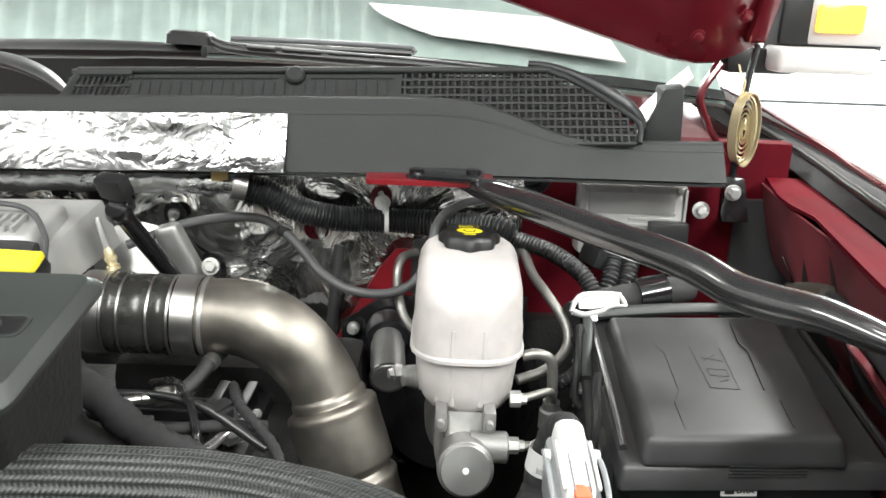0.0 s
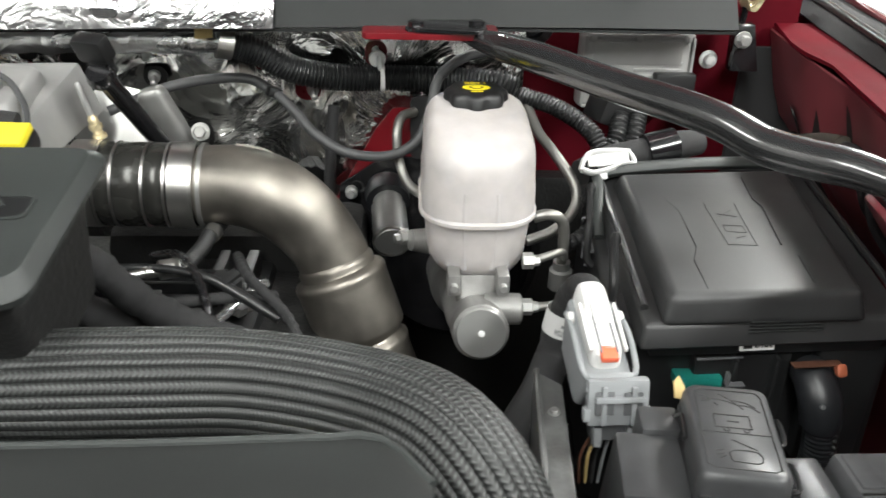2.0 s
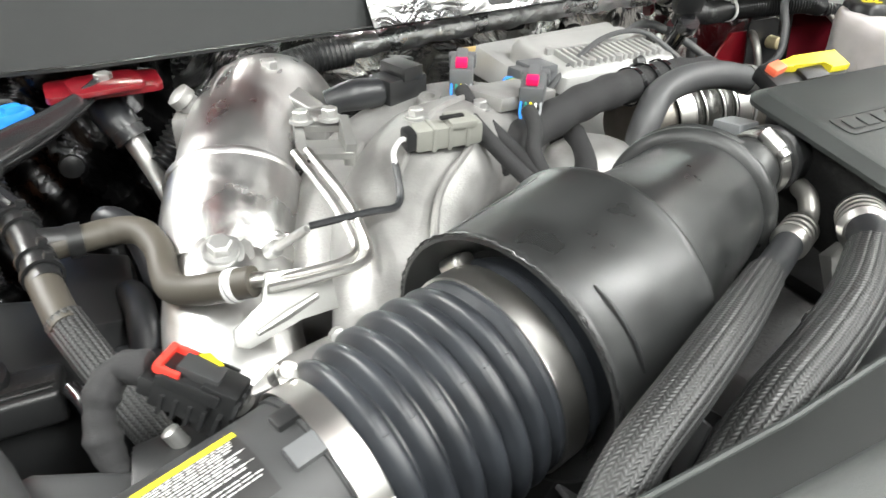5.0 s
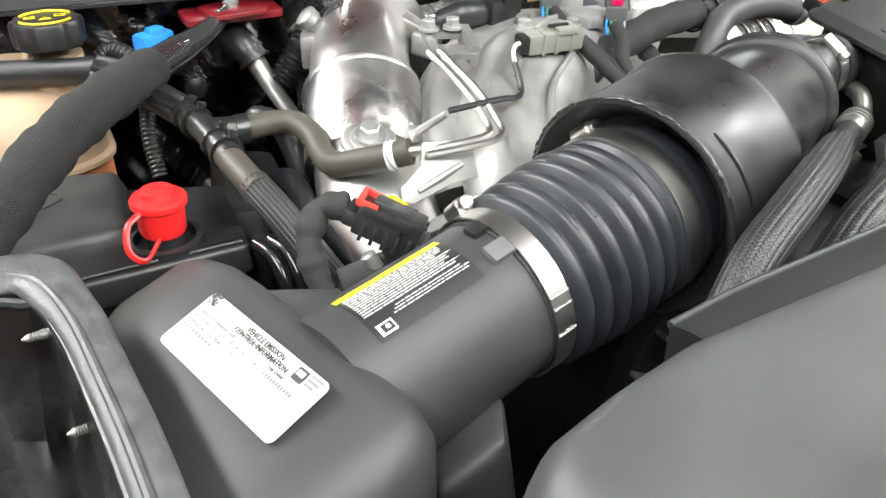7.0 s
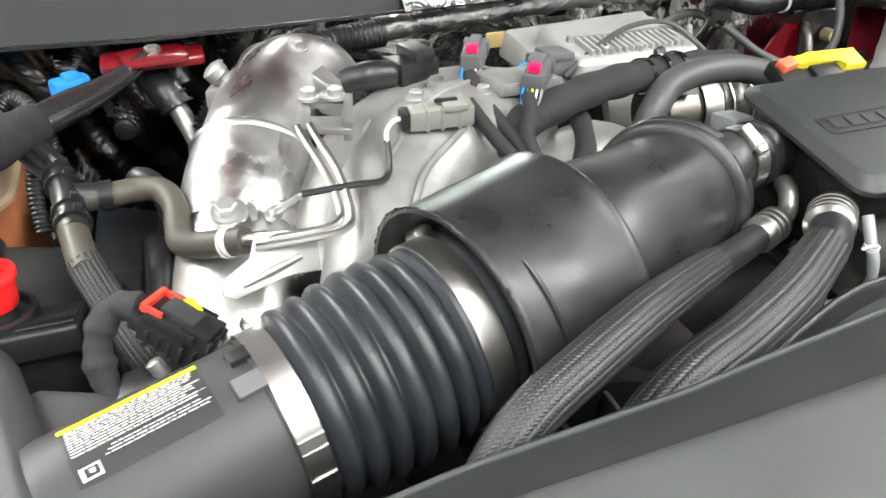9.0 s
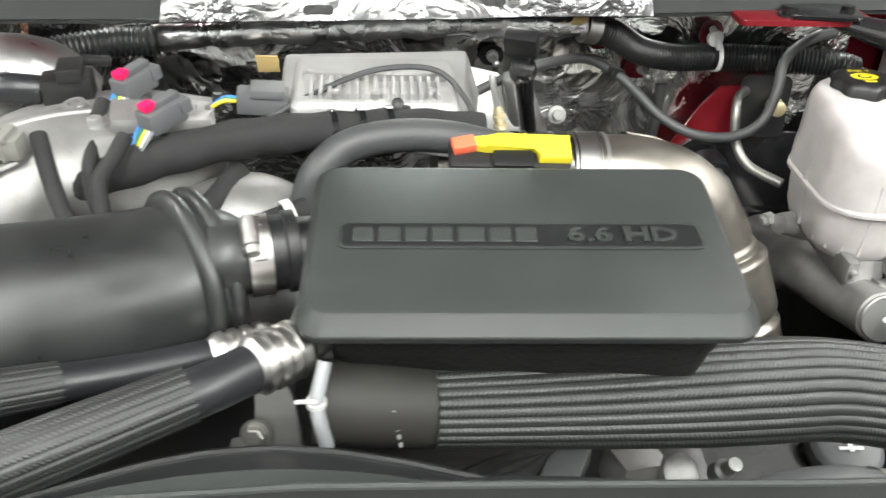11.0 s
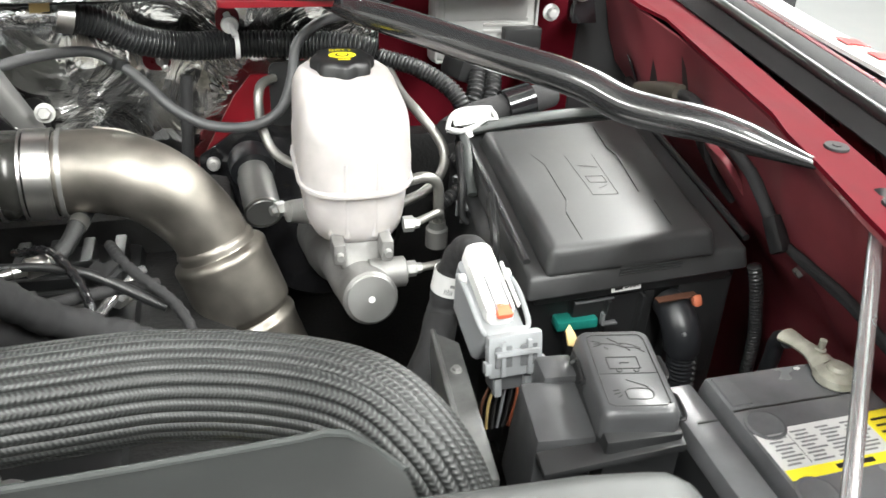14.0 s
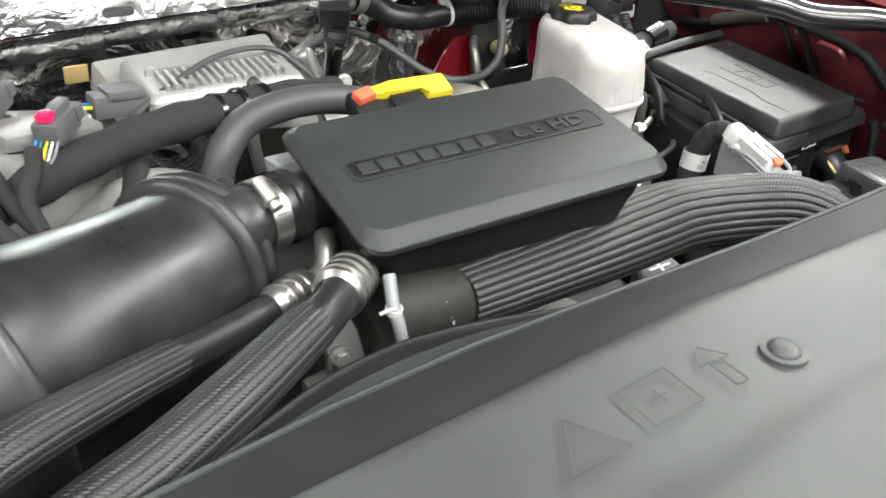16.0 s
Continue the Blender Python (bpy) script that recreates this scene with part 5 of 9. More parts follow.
def build_ribbed_hose():
    h = thing("ribbed_hose", (-0.2, 0.44, 1.30), "thick black braided hose with lengthwise ribs", "hose")
    path = [(-0.405, 0.416, 1.360), (-0.345, 0.424, 1.355), (-0.27, 0.434, 1.350), (-0.205, 0.447, 1.342), (-0.139, 0.462, 1.330), (-0.075, 0.452, 1.326), (-0.025, 0.424, 1.328), (0.003, 0.396, 1.315), (0.020, 0.375, 1.285), (0.028, 0.36, 1.24)]
    part("braid", sweep(path, [0.0265, 0.029, 0.032, 0.035, 0.036, 0.036, 0.036, 0.035, 0.034, 0.033], 312, 80, shape=lambda a: 1.01 - 0.055 * (1 - abs(math.sin(13 * a)) ** 0.7), flat=0.92), RIBBRAID, h, sharp=80)
    part("coupling", sweep([(-0.472, 0.408, 1.372), (-0.435, 0.412, 1.365), (-0.40, 0.419, 1.357)], [0.0245, 0.0255, 0.0255], 32, 14), COUPLING, h, "plain dark rubber coupling")
    ax = Vector((1, 0.1, -0.2)).normalized()
    s = thing("white_lead", (-0.4673, 0.386, 1.3388), "short white plastic lead with a tie beside the coupling", "lead")
    part("lead", sweep([(-0.4646, 0.402, 1.4067), (-0.4671, 0.394, 1.3974), (-0.4689, 0.388, 1.3896), (-0.4673, 0.384, 1.3794), (-0.4648, 0.384, 1.3595), (-0.4673, 0.386, 1.3388)], 0.0042, 12, 30), GREYCON, s)
    part("tie", ring_band((-0.4689, 0.388, 1.3896), (0.05, -0.1, 1), 0.0044, 0.0035, 0.0012), LABEL, s)
    part("tie_tail", sweep([(-0.4685, 0.386, 1.3915), (-0.4727, 0.384, 1.3938), (-0.4798, 0.386, 1.3915)], 0.0013, 8, 10), LABEL, s)
    k = thing("hose_bracket", (-0.5174, 0.4, 1.338), "cast grey bracket with bolts below the refrigerant hoses", "bracket")
    part("web", moved(plate([(-0.014, -0.045), (0.018, -0.045), (0.014, 0.0), (0.010, 0.02), (-0.010, 0.016), (-0.008, -0.01)], 0.008, bevel=0.002), frame_on((-0.4988, 0.408, 1.3663), (1, 0.1, 0), (0.1, -0.9, 0.35))), MACHDARK, k)
    part("foot", rbox((0.04, 0.03, 0.010), (-0.5039, 0.398, 1.3338), 0.003, rot=(15, 0, 8)), MACHDARK, k)
    bolt((-0.5054, 0.392, 1.3620), (-0.5054, 0.30, 1.3980), 0.006, 0.008, k, TUBE)
    bolt((-0.4899, 0.386, 1.3438), (-0.4899, 0.36, 1.3978), 0.0045, 0.006, k, TUBE)
    bars([(-0.012 + 0.005 * k, 0, 0.003, 0.0022) for k in range(5)], frame_on((-0.425, 0.3885, 1.368), (0.2, -0.3, -0.9), (0.1, -0.9, 0.4)), FADED, h, "print")


build_ribbed_hose()


def ac_hose(path, braid_path, r, crimp_a, crimp_b, pipe):
    h = thing("refrigerant_hose", braid_path[-1], "black braided refrigerant hose with a crimped metal end", "hose", "refrigerant hoses")
    part("rubber", sweep(path, r, 20, 30), RUBBER, h)
    part("braid", sweep(braid_path, [r * 1.12, r * 1.22, r * 1.28, r * 1.28, r * 1.28], 144, 60, shape=lambda a: 1.012 - 0.040 * (1 - abs(math.sin(9 * a)) ** 0.7)), BRAID, h, "braided black sleeve", sharp=80)
    ca, cb = Vector(crimp_a), Vector(crimp_b)
    length = (cb - ca).length
    prof = [(0, r * 1.02)]
    for k in range(4):
        s = length * (0.12 + 0.2 * k)
        prof += [(s, r * 1.28), (s + length * 0.10, r * 1.28), (s + length * 0.13, r * 1.12), (s + length * 0.19, r * 1.12)]
    prof += [(length, r * 0.9)]
    part("crimp", turned(prof, ca, cb, 24), CLAMP, h, "ribbed aluminium crimp")
    part("pipe", sweep(pipe, 0.0075, 14, 16), TUBE, h, "plain metal pipe end")


ac_hose([(-0.530, 0.431, 1.387), (-0.573, 0.405, 1.396), (-0.618, 0.378, 1.409)], [(-0.603, 0.387, 1.405), (-0.642, 0.362, 1.416), (-0.688, 0.334, 1.425), (-0.736, 0.311, 1.421), (-0.775, 0.296, 1.409), (-0.80, 0.286, 1.385), (-0.82, 0.28, 1.34)], 0.0105, (-0.535, 0.428, 1.388), (-0.500, 0.446, 1.386), [(-0.502, 0.446, 1.385), (-0.488, 0.452, 1.388), (-0.481, 0.462, 1.398), (-0.476, 0.475, 1.40)])
ac_hose([(-0.495, 0.404, 1.406), (-0.522, 0.376, 1.411), (-0.549, 0.360, 1.411)], [(-0.53, 0.372, 1.411), (-0.582, 0.340, 1.409), (-0.630, 0.321, 1.400), (-0.674, 0.306, 1.394), (-0.705, 0.297, 1.372), (-0.735, 0.29, 1.32)], 0.0135, (-0.505, 0.395, 1.407), (-0.478, 0.420, 1.404), [(-0.482, 0.416, 1.398), (-0.47, 0.43, 1.398), (-0.455, 0.44, 1.40), (-0.44, 0.45, 1.39)])


COUPLER = material("dark_silicone_coupler", (0.034, 0.034, 0.031), 0.26, 0.35, grain=(400, 0.01), bump=0.12, spot=(40, 0.3), rough_var=0.08)


def build_charge_pipe():
    c = thing("charge_pipe", (-0.08, 0.7, 1.10), "brushed stainless charge air pipe bending downward", "pipe")
    y = 0.782
    part("elbow", sweep([(-0.238, y, 1.325), (-0.205, y - 0.006, 1.328), (-0.172, y - 0.017, 1.325), (-0.148, y - 0.0225, 1.3125), (-0.1285, y - 0.0245, 1.292), (-0.1150, y - 0.0265, 1.2715), (-0.106, y - 0.031, 1.251)], [0.0385, 0.0385, 0.0385, 0.038, 0.0372, 0.036, 0.0355], 40, 50), STEEL, c)
    part("weld", sweep([(-0.205, y + 0.0225, 1.3595), (-0.172, y + 0.0115, 1.3565), (-0.1415, y - 0.001, 1.3390), (-0.119, y - 0.010, 1.3115)], 0.0012, 6, 20), STEEL, c)
    a, b = Vector((-0.1137, 0.7559, 1.2717)), Vector((-0.0814, 0.7329, 1.1813))
    part("joint", turned([(0.0120, 0.0345), (0.0150, 0.0372), (0.0185, 0.0385), (0.0220, 0.0378), (0.0240, 0.0385), (0.0270, 0.0444), (0.0300, 0.0462), (0.0330, 0.0464), (0.0360, 0.0458), (0.0400, 0.0456), (0.0880, 0.0456), (0.0920, 0.0447), (0.0950, 0.0413), (0.0980, 0.0400), (0.1010, 0.0408), (0.1040, 0.0441), (0.1070, 0.0449), (0.1110, 0.0439), (0.1160, 0.0434), (0.1620, 0.0430), (0.1660, 0.0413), (0.1700, 0.0393), (0.1740, 0.0408), (0.1780, 0.0434), (0.1820, 0.0434), (0.1860, 0.0403), (0.2540, 0.0403)], a, b, 48), STEEL, c, "stepped lower joint")
    prof = [(0, 0.0365)]
    edges = (0.0, 0.022, 0.0385, 0.0665, 0.0865, 0.114)
    for e, f in zip(edges, edges[1:]):
        prof += [(e + 0.0015, 0.0388), (e + 0.005, 0.0405), (f - 0.005, 0.0405), (f - 0.0015, 0.0388)]
    part("coupler", turned(prof + [(0.1145, 0.0375)], (-0.352, y - 0.005, 1.329), (-0.238, y, 1.325), 48), COUPLER, c, "dark silicone coupler")
    ax = Vector((0.114, 0.005, -0.004)).normalized()
    for s in (0.001, 0.0235, 0.0395, 0.0675, 0.0870):
        part("coupler_ring", ring_band(Vector((-0.352, y - 0.005, 1.329)) + ax * s, ax, 0.0398, 0.0022, 0.0016), CLAMP, c)
    for s in (0.0118, 0.1000):
        part("clamp", ring_band(Vector((-0.352, y - 0.005, 1.329)) + ax * s, ax, 0.0405, 0.0195, 0.0012), CLAMP, c, "wide bright steel clamp")
    part("clamp_edge", ring_band((-0.241, y, 1.325), ax, 0.0402, 0.0022, 0.002), CLAMP, c)
    part("clamp_edge", ring_band((-0.234, y, 1.325), ax, 0.0395, 0.004, 0.002), MACHDARK, c)
    part("inlet", turned([(0, 0.036), (0.05, 0.036)], (-0.40, y - 0.01, 1.331), (-0.35, y - 0.005, 1.329), 32), STEEL, c)


build_charge_pipe()


def build_turbo():
    t = thing("turbo_shield", (-0.86, 0.66, 1.25), "dented bright aluminium heat shield over the turbo elbow", "heat shield")
    def dented(bm, seed, amount):
        rnd = random.Random(seed)
        bm.verts.ensure_lookup_table()
        dents = [(rnd.choice(bm.verts).co.copy(), rnd.uniform(0.010, 0.026), rnd.uniform(-1, 0.35) * amount) for _ in range(26)]
        moves = []
        for v in bm.verts:
            k = sum(a * math.exp(-((v.co - c).length / r) ** 2) for c, r, a in dents)
            moves.append((v, v.normal * k))
        for v, mv in moves:
            v.co += mv
        return bm
    def normals(bm):
        bmesh.ops.recalc_face_normals(bm, faces=bm.faces)
        bm.normal_update()
        return bm
    part("upper_half", dented(normals(sweep([(-0.750, 0.820, 1.380), (-0.774, 0.806, 1.408), (-0.806, 0.776, 1.418), (-0.832, 0.738, 1.411), (-0.848, 0.700, 1.400), (-0.857, 0.676, 1.390)], [0.034, 0.040, 0.0435, 0.0450, 0.0460, 0.0465], 48, 60)), 2, 0.0012), TURBO, t, sharp=60)
    part("lower_half", dented(normals(sweep([(-0.856, 0.679, 1.392), (-0.862, 0.662, 1.383), (-0.872, 0.636, 1.367), (-0.880, 0.614, 1.352)], [0.0515, 0.0530, 0.0530, 0.0520], 48, 40)), 5, 0.0012), TURBO, t, sharp=60)
    ax = Vector((-0.009, -0.026, -0.014)).normalized()
    part("seam_band", turned([(-0.004, 0.047), (-0.003, 0.0500), (0.0, 0.0525), (0.003, 0.0530), (0.006, 0.0520)], (-0.8565, 0.6775, 1.3915), Vector((-0.8565, 0.6775, 1.3915)) + ax, 56), TURBO, t)
    part("seam_ridge", sweep([(-0.858, 0.716, 1.455), (-0.848, 0.735, 1.461), (-0.836, 0.752, 1.463), (-0.824, 0.768, 1.461)], [0.0008, 0.0022, 0.0024, 0.0008], 8, 24), TURBO, t)
    part("torn_edge", sweep([(-0.850, 0.594, 1.393), (-0.838, 0.600, 1.385), (-0.828, 0.606, 1.371), (-0.826, 0.609, 1.355)], lambda s: 0.0018 + 0.0009 * math.sin(s * 520), 8, 40), TURBO, t)
    part("outlet", dented(normals(sweep([(-0.862, 0.650, 1.355), (-0.884, 0.595, 1.350), (-0.895, 0.548, 1.335), (-0.896, 0.505, 1.305), (-0.885, 0.46, 1.26)], [0.047, 0.047, 0.046, 0.044, 0.042], 36, 36)), 8, 0.0012), TURBO, t, "bright outlet below the shield")
    part("outlet_fold", sweep([(-0.925, 0.535, 1.352), (-0.905, 0.522, 1.362), (-0.88, 0.518, 1.360), (-0.86, 0.520, 1.346)], [0.001, 0.0026, 0.0026, 0.001], 8, 24), TURBO, t)
    part("boss", turned([(-0.020, 0.024), (0.0, 0.0225), (0.004, 0.0215), (0.0055, 0.0195)], (-0.8890, 0.583, 1.388), (-0.891, 0.570, 1.42), 30), CAST, t)
    part("washer", turned([(0, 0.0155), (0.0015, 0.0155), (0.002, 0.0145)], (-0.8893, 0.5808, 1.3932), (-0.891, 0.570, 1.42), 26), MACH, t)
    bolt((-0.8895, 0.5800, 1.3950), (-0.8905, 0.572, 1.42), 0.0085, 0.011, t)
    part("top_bracket", wedge([(-0.815, 0.762, 1.430), (-0.772, 0.722, 1.405), (-0.758, 0.735, 1.402), (-0.795, 0.785, 1.425), (-0.812, 0.758, 1.452), (-0.780, 0.716, 1.432), (-0.760, 0.728, 1.428), (-0.790, 0.778, 1.450)], 0.004, 3), CAST, t, "pale cast bracket")
    part("bracket_end", wedge([(-0.792, 0.716, 1.408), (-0.770, 0.700, 1.400), (-0.752, 0.722, 1.400), (-0.770, 0.736, 1.405), (-0.790, 0.714, 1.430), (-0.770, 0.700, 1.424), (-0.754, 0.720, 1.422), (-0.770, 0.732, 1.430)], 0.004, 3), CAST, t)
    part("bolt_spacer", turned([(-0.02, 0.010), (0.0, 0.010), (0.001, 0.008)], (-0.798, 0.762, 1.452), (-0.798, 0.760, 1.6), 18), CAST, t)
    bolt((-0.798, 0.761, 1.451), (-0.797, 0.758, 1.6), 0.0075, 0.012, t, CAST)
    part("side_stub", turned([(-0.01, 0.010), (0.010, 0.009), (0.012, 0.011), (0.020, 0.0105), (0.022, 0.006)], (-0.862, 0.765, 1.428), (-0.885, 0.765, 1.455), 18), CAST, t)
    part("side_plate", wedge([(-0.885, 0.755, 1.395), (-0.872, 0.748, 1.395), (-0.862, 0.775, 1.398), (-0.875, 0.782, 1.398), (-0.885, 0.757, 1.425), (-0.872, 0.750, 1.428), (-0.862, 0.773, 1.43), (-0.875, 0.78, 1.427)], 0.003), CAST, t)
    s = thing("temperature_sensor", (-0.845, 0.60, 1.38), "small hexagon sensor with a thin grey lead", "sensor")
    part("probe", turned([(0, 0.006), (0.008, 0.006), (0.010, 0.0034), (0.040, 0.0030), (0.044, 0.0026)], (-0.858, 0.577, 1.389), (-0.836, 0.544, 1.420), 12), MACH, s, "bright probe tip")
    part("lead", sweep([(-0.838, 0.546, 1.419), (-0.80, 0.538, 1.424), (-0.782, 0.540, 1.422), (-0.7735, 0.5475, 1.424), (-0.770, 0.558, 1.433), (-0.7685, 0.567, 1.440)], 0.0026, 8, 40), RUBBER, s)
    part("bare_lead", sweep([(-0.7687, 0.565, 1.439), (-0.767, 0.572, 1.446), (-0.758, 0.582, 1.449), (-0.749, 0.588, 1.447)], 0.0019, 8, 16), LABEL, s, "pale bare lead")
    part("plug", moved(join(rbox((0.052, 0.017, 0.017), bevel=0.003), rbox((0.02, 0.02, 0.006), (0.01, 0, 0.009), 0.002)), frame_on((-0.719, 0.588, 1.446), (1, -0.06, 0.0), (0, -0.1, 1))), PALE, s, "translucent grey plug")
    pm = frame_on((-0.719, 0.588, 1.446), (1, -0.06, 0.0), (0, -0.1, 1))
    part("plug_cap", moved(rbox((0.010, 0.015, 0.015), (-0.028, 0, 0), 0.003), pm), BLACK, s, "black end cap")
    for x in (-0.012, 0.0, 0.014):
        part("plug_rib", moved(rbox((0.003, 0.0185, 0.0185), (x, 0, 0), 0.0008), pm), PALE, s)
    part("plug_slot", moved(rbox((0.018, 0.004, 0.002), (0.004, 0, 0.0125), 0.0005), pm), DARK, s)


build_turbo()


def build_manifold():
    m = thing("intake_manifold", (-0.70, 0.60, 1.25), "rough cast aluminium intake manifold", "manifold")
    part("runner", sweep([(-0.60, 0.70, 1.37), (-0.655, 0.665, 1.392), (-0.715, 0.625, 1.398), (-0.762, 0.575, 1.385), (-0.785, 0.525, 1.365), (-0.80, 0.48, 1.34), (-0.80, 0.42, 1.30)], [0.045, 0.055, 0.056, 0.05, 0.046, 0.045, 0.045], 36, 40, flat=0.85), CAST, m)
    part("plenum", sweep([(-0.60, 0.73, 1.385), (-0.66, 0.71, 1.392), (-0.73, 0.68, 1.385), (-0.79, 0.62, 1.36), (-0.81, 0.56, 1.32)], [0.04, 0.05, 0.052, 0.05, 0.05], 30, 30, flat=0.9), CAST, m)
    part("lower_arm", sweep([(-0.83, 0.50, 1.33), (-0.87, 0.48, 1.33), (-0.90, 0.47, 1.31), (-0.92, 0.46, 1.27)], [0.03, 0.034, 0.034, 0.03], 24, 20), CAST, m)
    part("flange", moved(join(rbox((0.075, 0.045, 0.012), bevel=0.003)), pose(-0.62, 0.665, 1.435, 0, 8, 20)), CAST, m)
    part("side_lobe", sweep([(-0.50, 0.63, 1.35), (-0.55, 0.635, 1.362), (-0.60, 0.62, 1.35), (-0.63, 0.59, 1.32)], [0.03, 0.042, 0.04, 0.03], 24, 18, flat=0.8), CAST, m)
    for at in ((-0.662, 0.64, 1.437), (-0.59, 0.68, 1.432), (-0.73, 0.615, 1.450)):
        bolt(at, Vector(at) + Vector((0, 0, 1)), 0.006, 0.008, m)
    for at, r in (((-0.690, 0.675, 1.436), 0.010), ((-0.640, 0.700, 1.430), 0.010)):
        part("boss", turned([(-0.02, r * 1.25), (0.004, r), (0.006, r * 0.9), (0.0062, r * 0.5), (0.001, r * 0.45)], at, Vector(at) + Vector((-0.1, -0.15, 1)), 20), CAST, m)
    for pts in ([(-0.62, 0.690, 1.428), (-0.67, 0.655, 1.446), (-0.72, 0.62, 1.447), (-0.765, 0.57, 1.429)], [(-0.70, 0.585, 1.437), (-0.745, 0.545, 1.425), (-0.775, 0.495, 1.405)], [(-0.76, 0.65, 1.425), (-0.80, 0.60, 1.395), (-0.82, 0.55, 1.36)]):
        part("casting_rib", sweep([(x, y, z - 0.003) for x, y, z in pts], 0.0028, 8, 30), CAST, m)
    part("gasket_slot", rbox((0.05, 0.006, 0.012), (-0.735, 0.512, 1.380), 0.002, rot=(0, 0, 40)), DARK, m)
    # looped steel bracket with two parallel rods
    b = thing("looped_bracket", (-0.81, 0.56, 1.40), "welded bright steel bracket with looped rods", "bracket")
    for dx in (0, 0.009):
        part("rod", sweep([(-0.878, 0.512 - dx, 1.408), (-0.845, 0.511 - dx, 1.408), (-0.822 + 0.5 * dx, 0.515 - dx, 1.408), (-0.815 + 0.7 * dx, 0.528 - dx, 1.412), (-0.818 + dx, 0.555, 1.428), (-0.826 + dx, 0.585, 1.443), (-0.828 + dx, 0.60, 1.447)], 0.0029, 8, 40), CLAMP, b)
    part("cage", moved(join(rbox((0.04, 0.008, 0.006), (0, -0.02, 0), 0.001), rbox((0.04, 0.008, 0.006), (0, 0.02, 0), 0.001), rbox((0.008, 0.045, 0.006), (-0.018, 0, 0), 0.001), rbox((0.008, 0.045, 0.02), (0.018, 0, 0), 0.001), rbox((0.036, 0.018, 0.004), (0, -0.008, -0.002), 0.001)), pose(-0.803, 0.612, 1.447, 12, 5, -12) @ Matrix.Diagonal((0.9, 0.85, 0.9, 1))), BRACKET, b)
    bolt((-0.812, 0.632, 1.455), (-0.812, 0.632, 2), 0.006, 0.009, b)
    bolt((-0.792, 0.628, 1.455), (-0.792, 0.628, 2), 0.006, 0.009, b)
    p = thing("stamped_bracket", (-0.845, 0.48, 1.39), "stamped steel bracket with a pressed rib", "bracket")
    pf = frame_on((-0.868, 0.502, 1.397), (1, 0.22, 0), (0.19, -0.85, 0.51))
    part("plate", moved(plate([(-0.007, 0.0203), (0.0165, 0.0155), (0.0140, 0.0067), (0.0330, 0.0035), (0.0305, -0.0160), (0.0053, -0.0130), (-0.0304, -0.0185), (-0.0385, -0.0138), (-0.0360, -0.0042), (-0.0146, 0.0047)][::-1], 0.0022, bevel=0.0006), pf), BRACKET, p)
    part("rib", moved(sweep([(-0.0242, -0.0113, 0.001), (-0.002, -0.0072, 0.001), (0.0187, -0.0034, 0.001)], [0.0016, 0.0030, 0.0022], 8, 14), pf), BRACKET, p)
    part("bolt_tab", turned([(0, 0.006), (0.006, 0.006), (0.007, 0.004)], (-0.838, 0.505, 1.360), (-0.838, 0.48, 1.368), 12), MACH, p)
    part("tag", moved(rbox((0.024, 0.016, 0.002), bevel=0.0005), frame_on((-0.791, 0.500, 1.389), (0.85, 0.35, 0.25), (-0.2, -0.6, 0.8))), LABEL, p, "white sticker")


build_manifold()


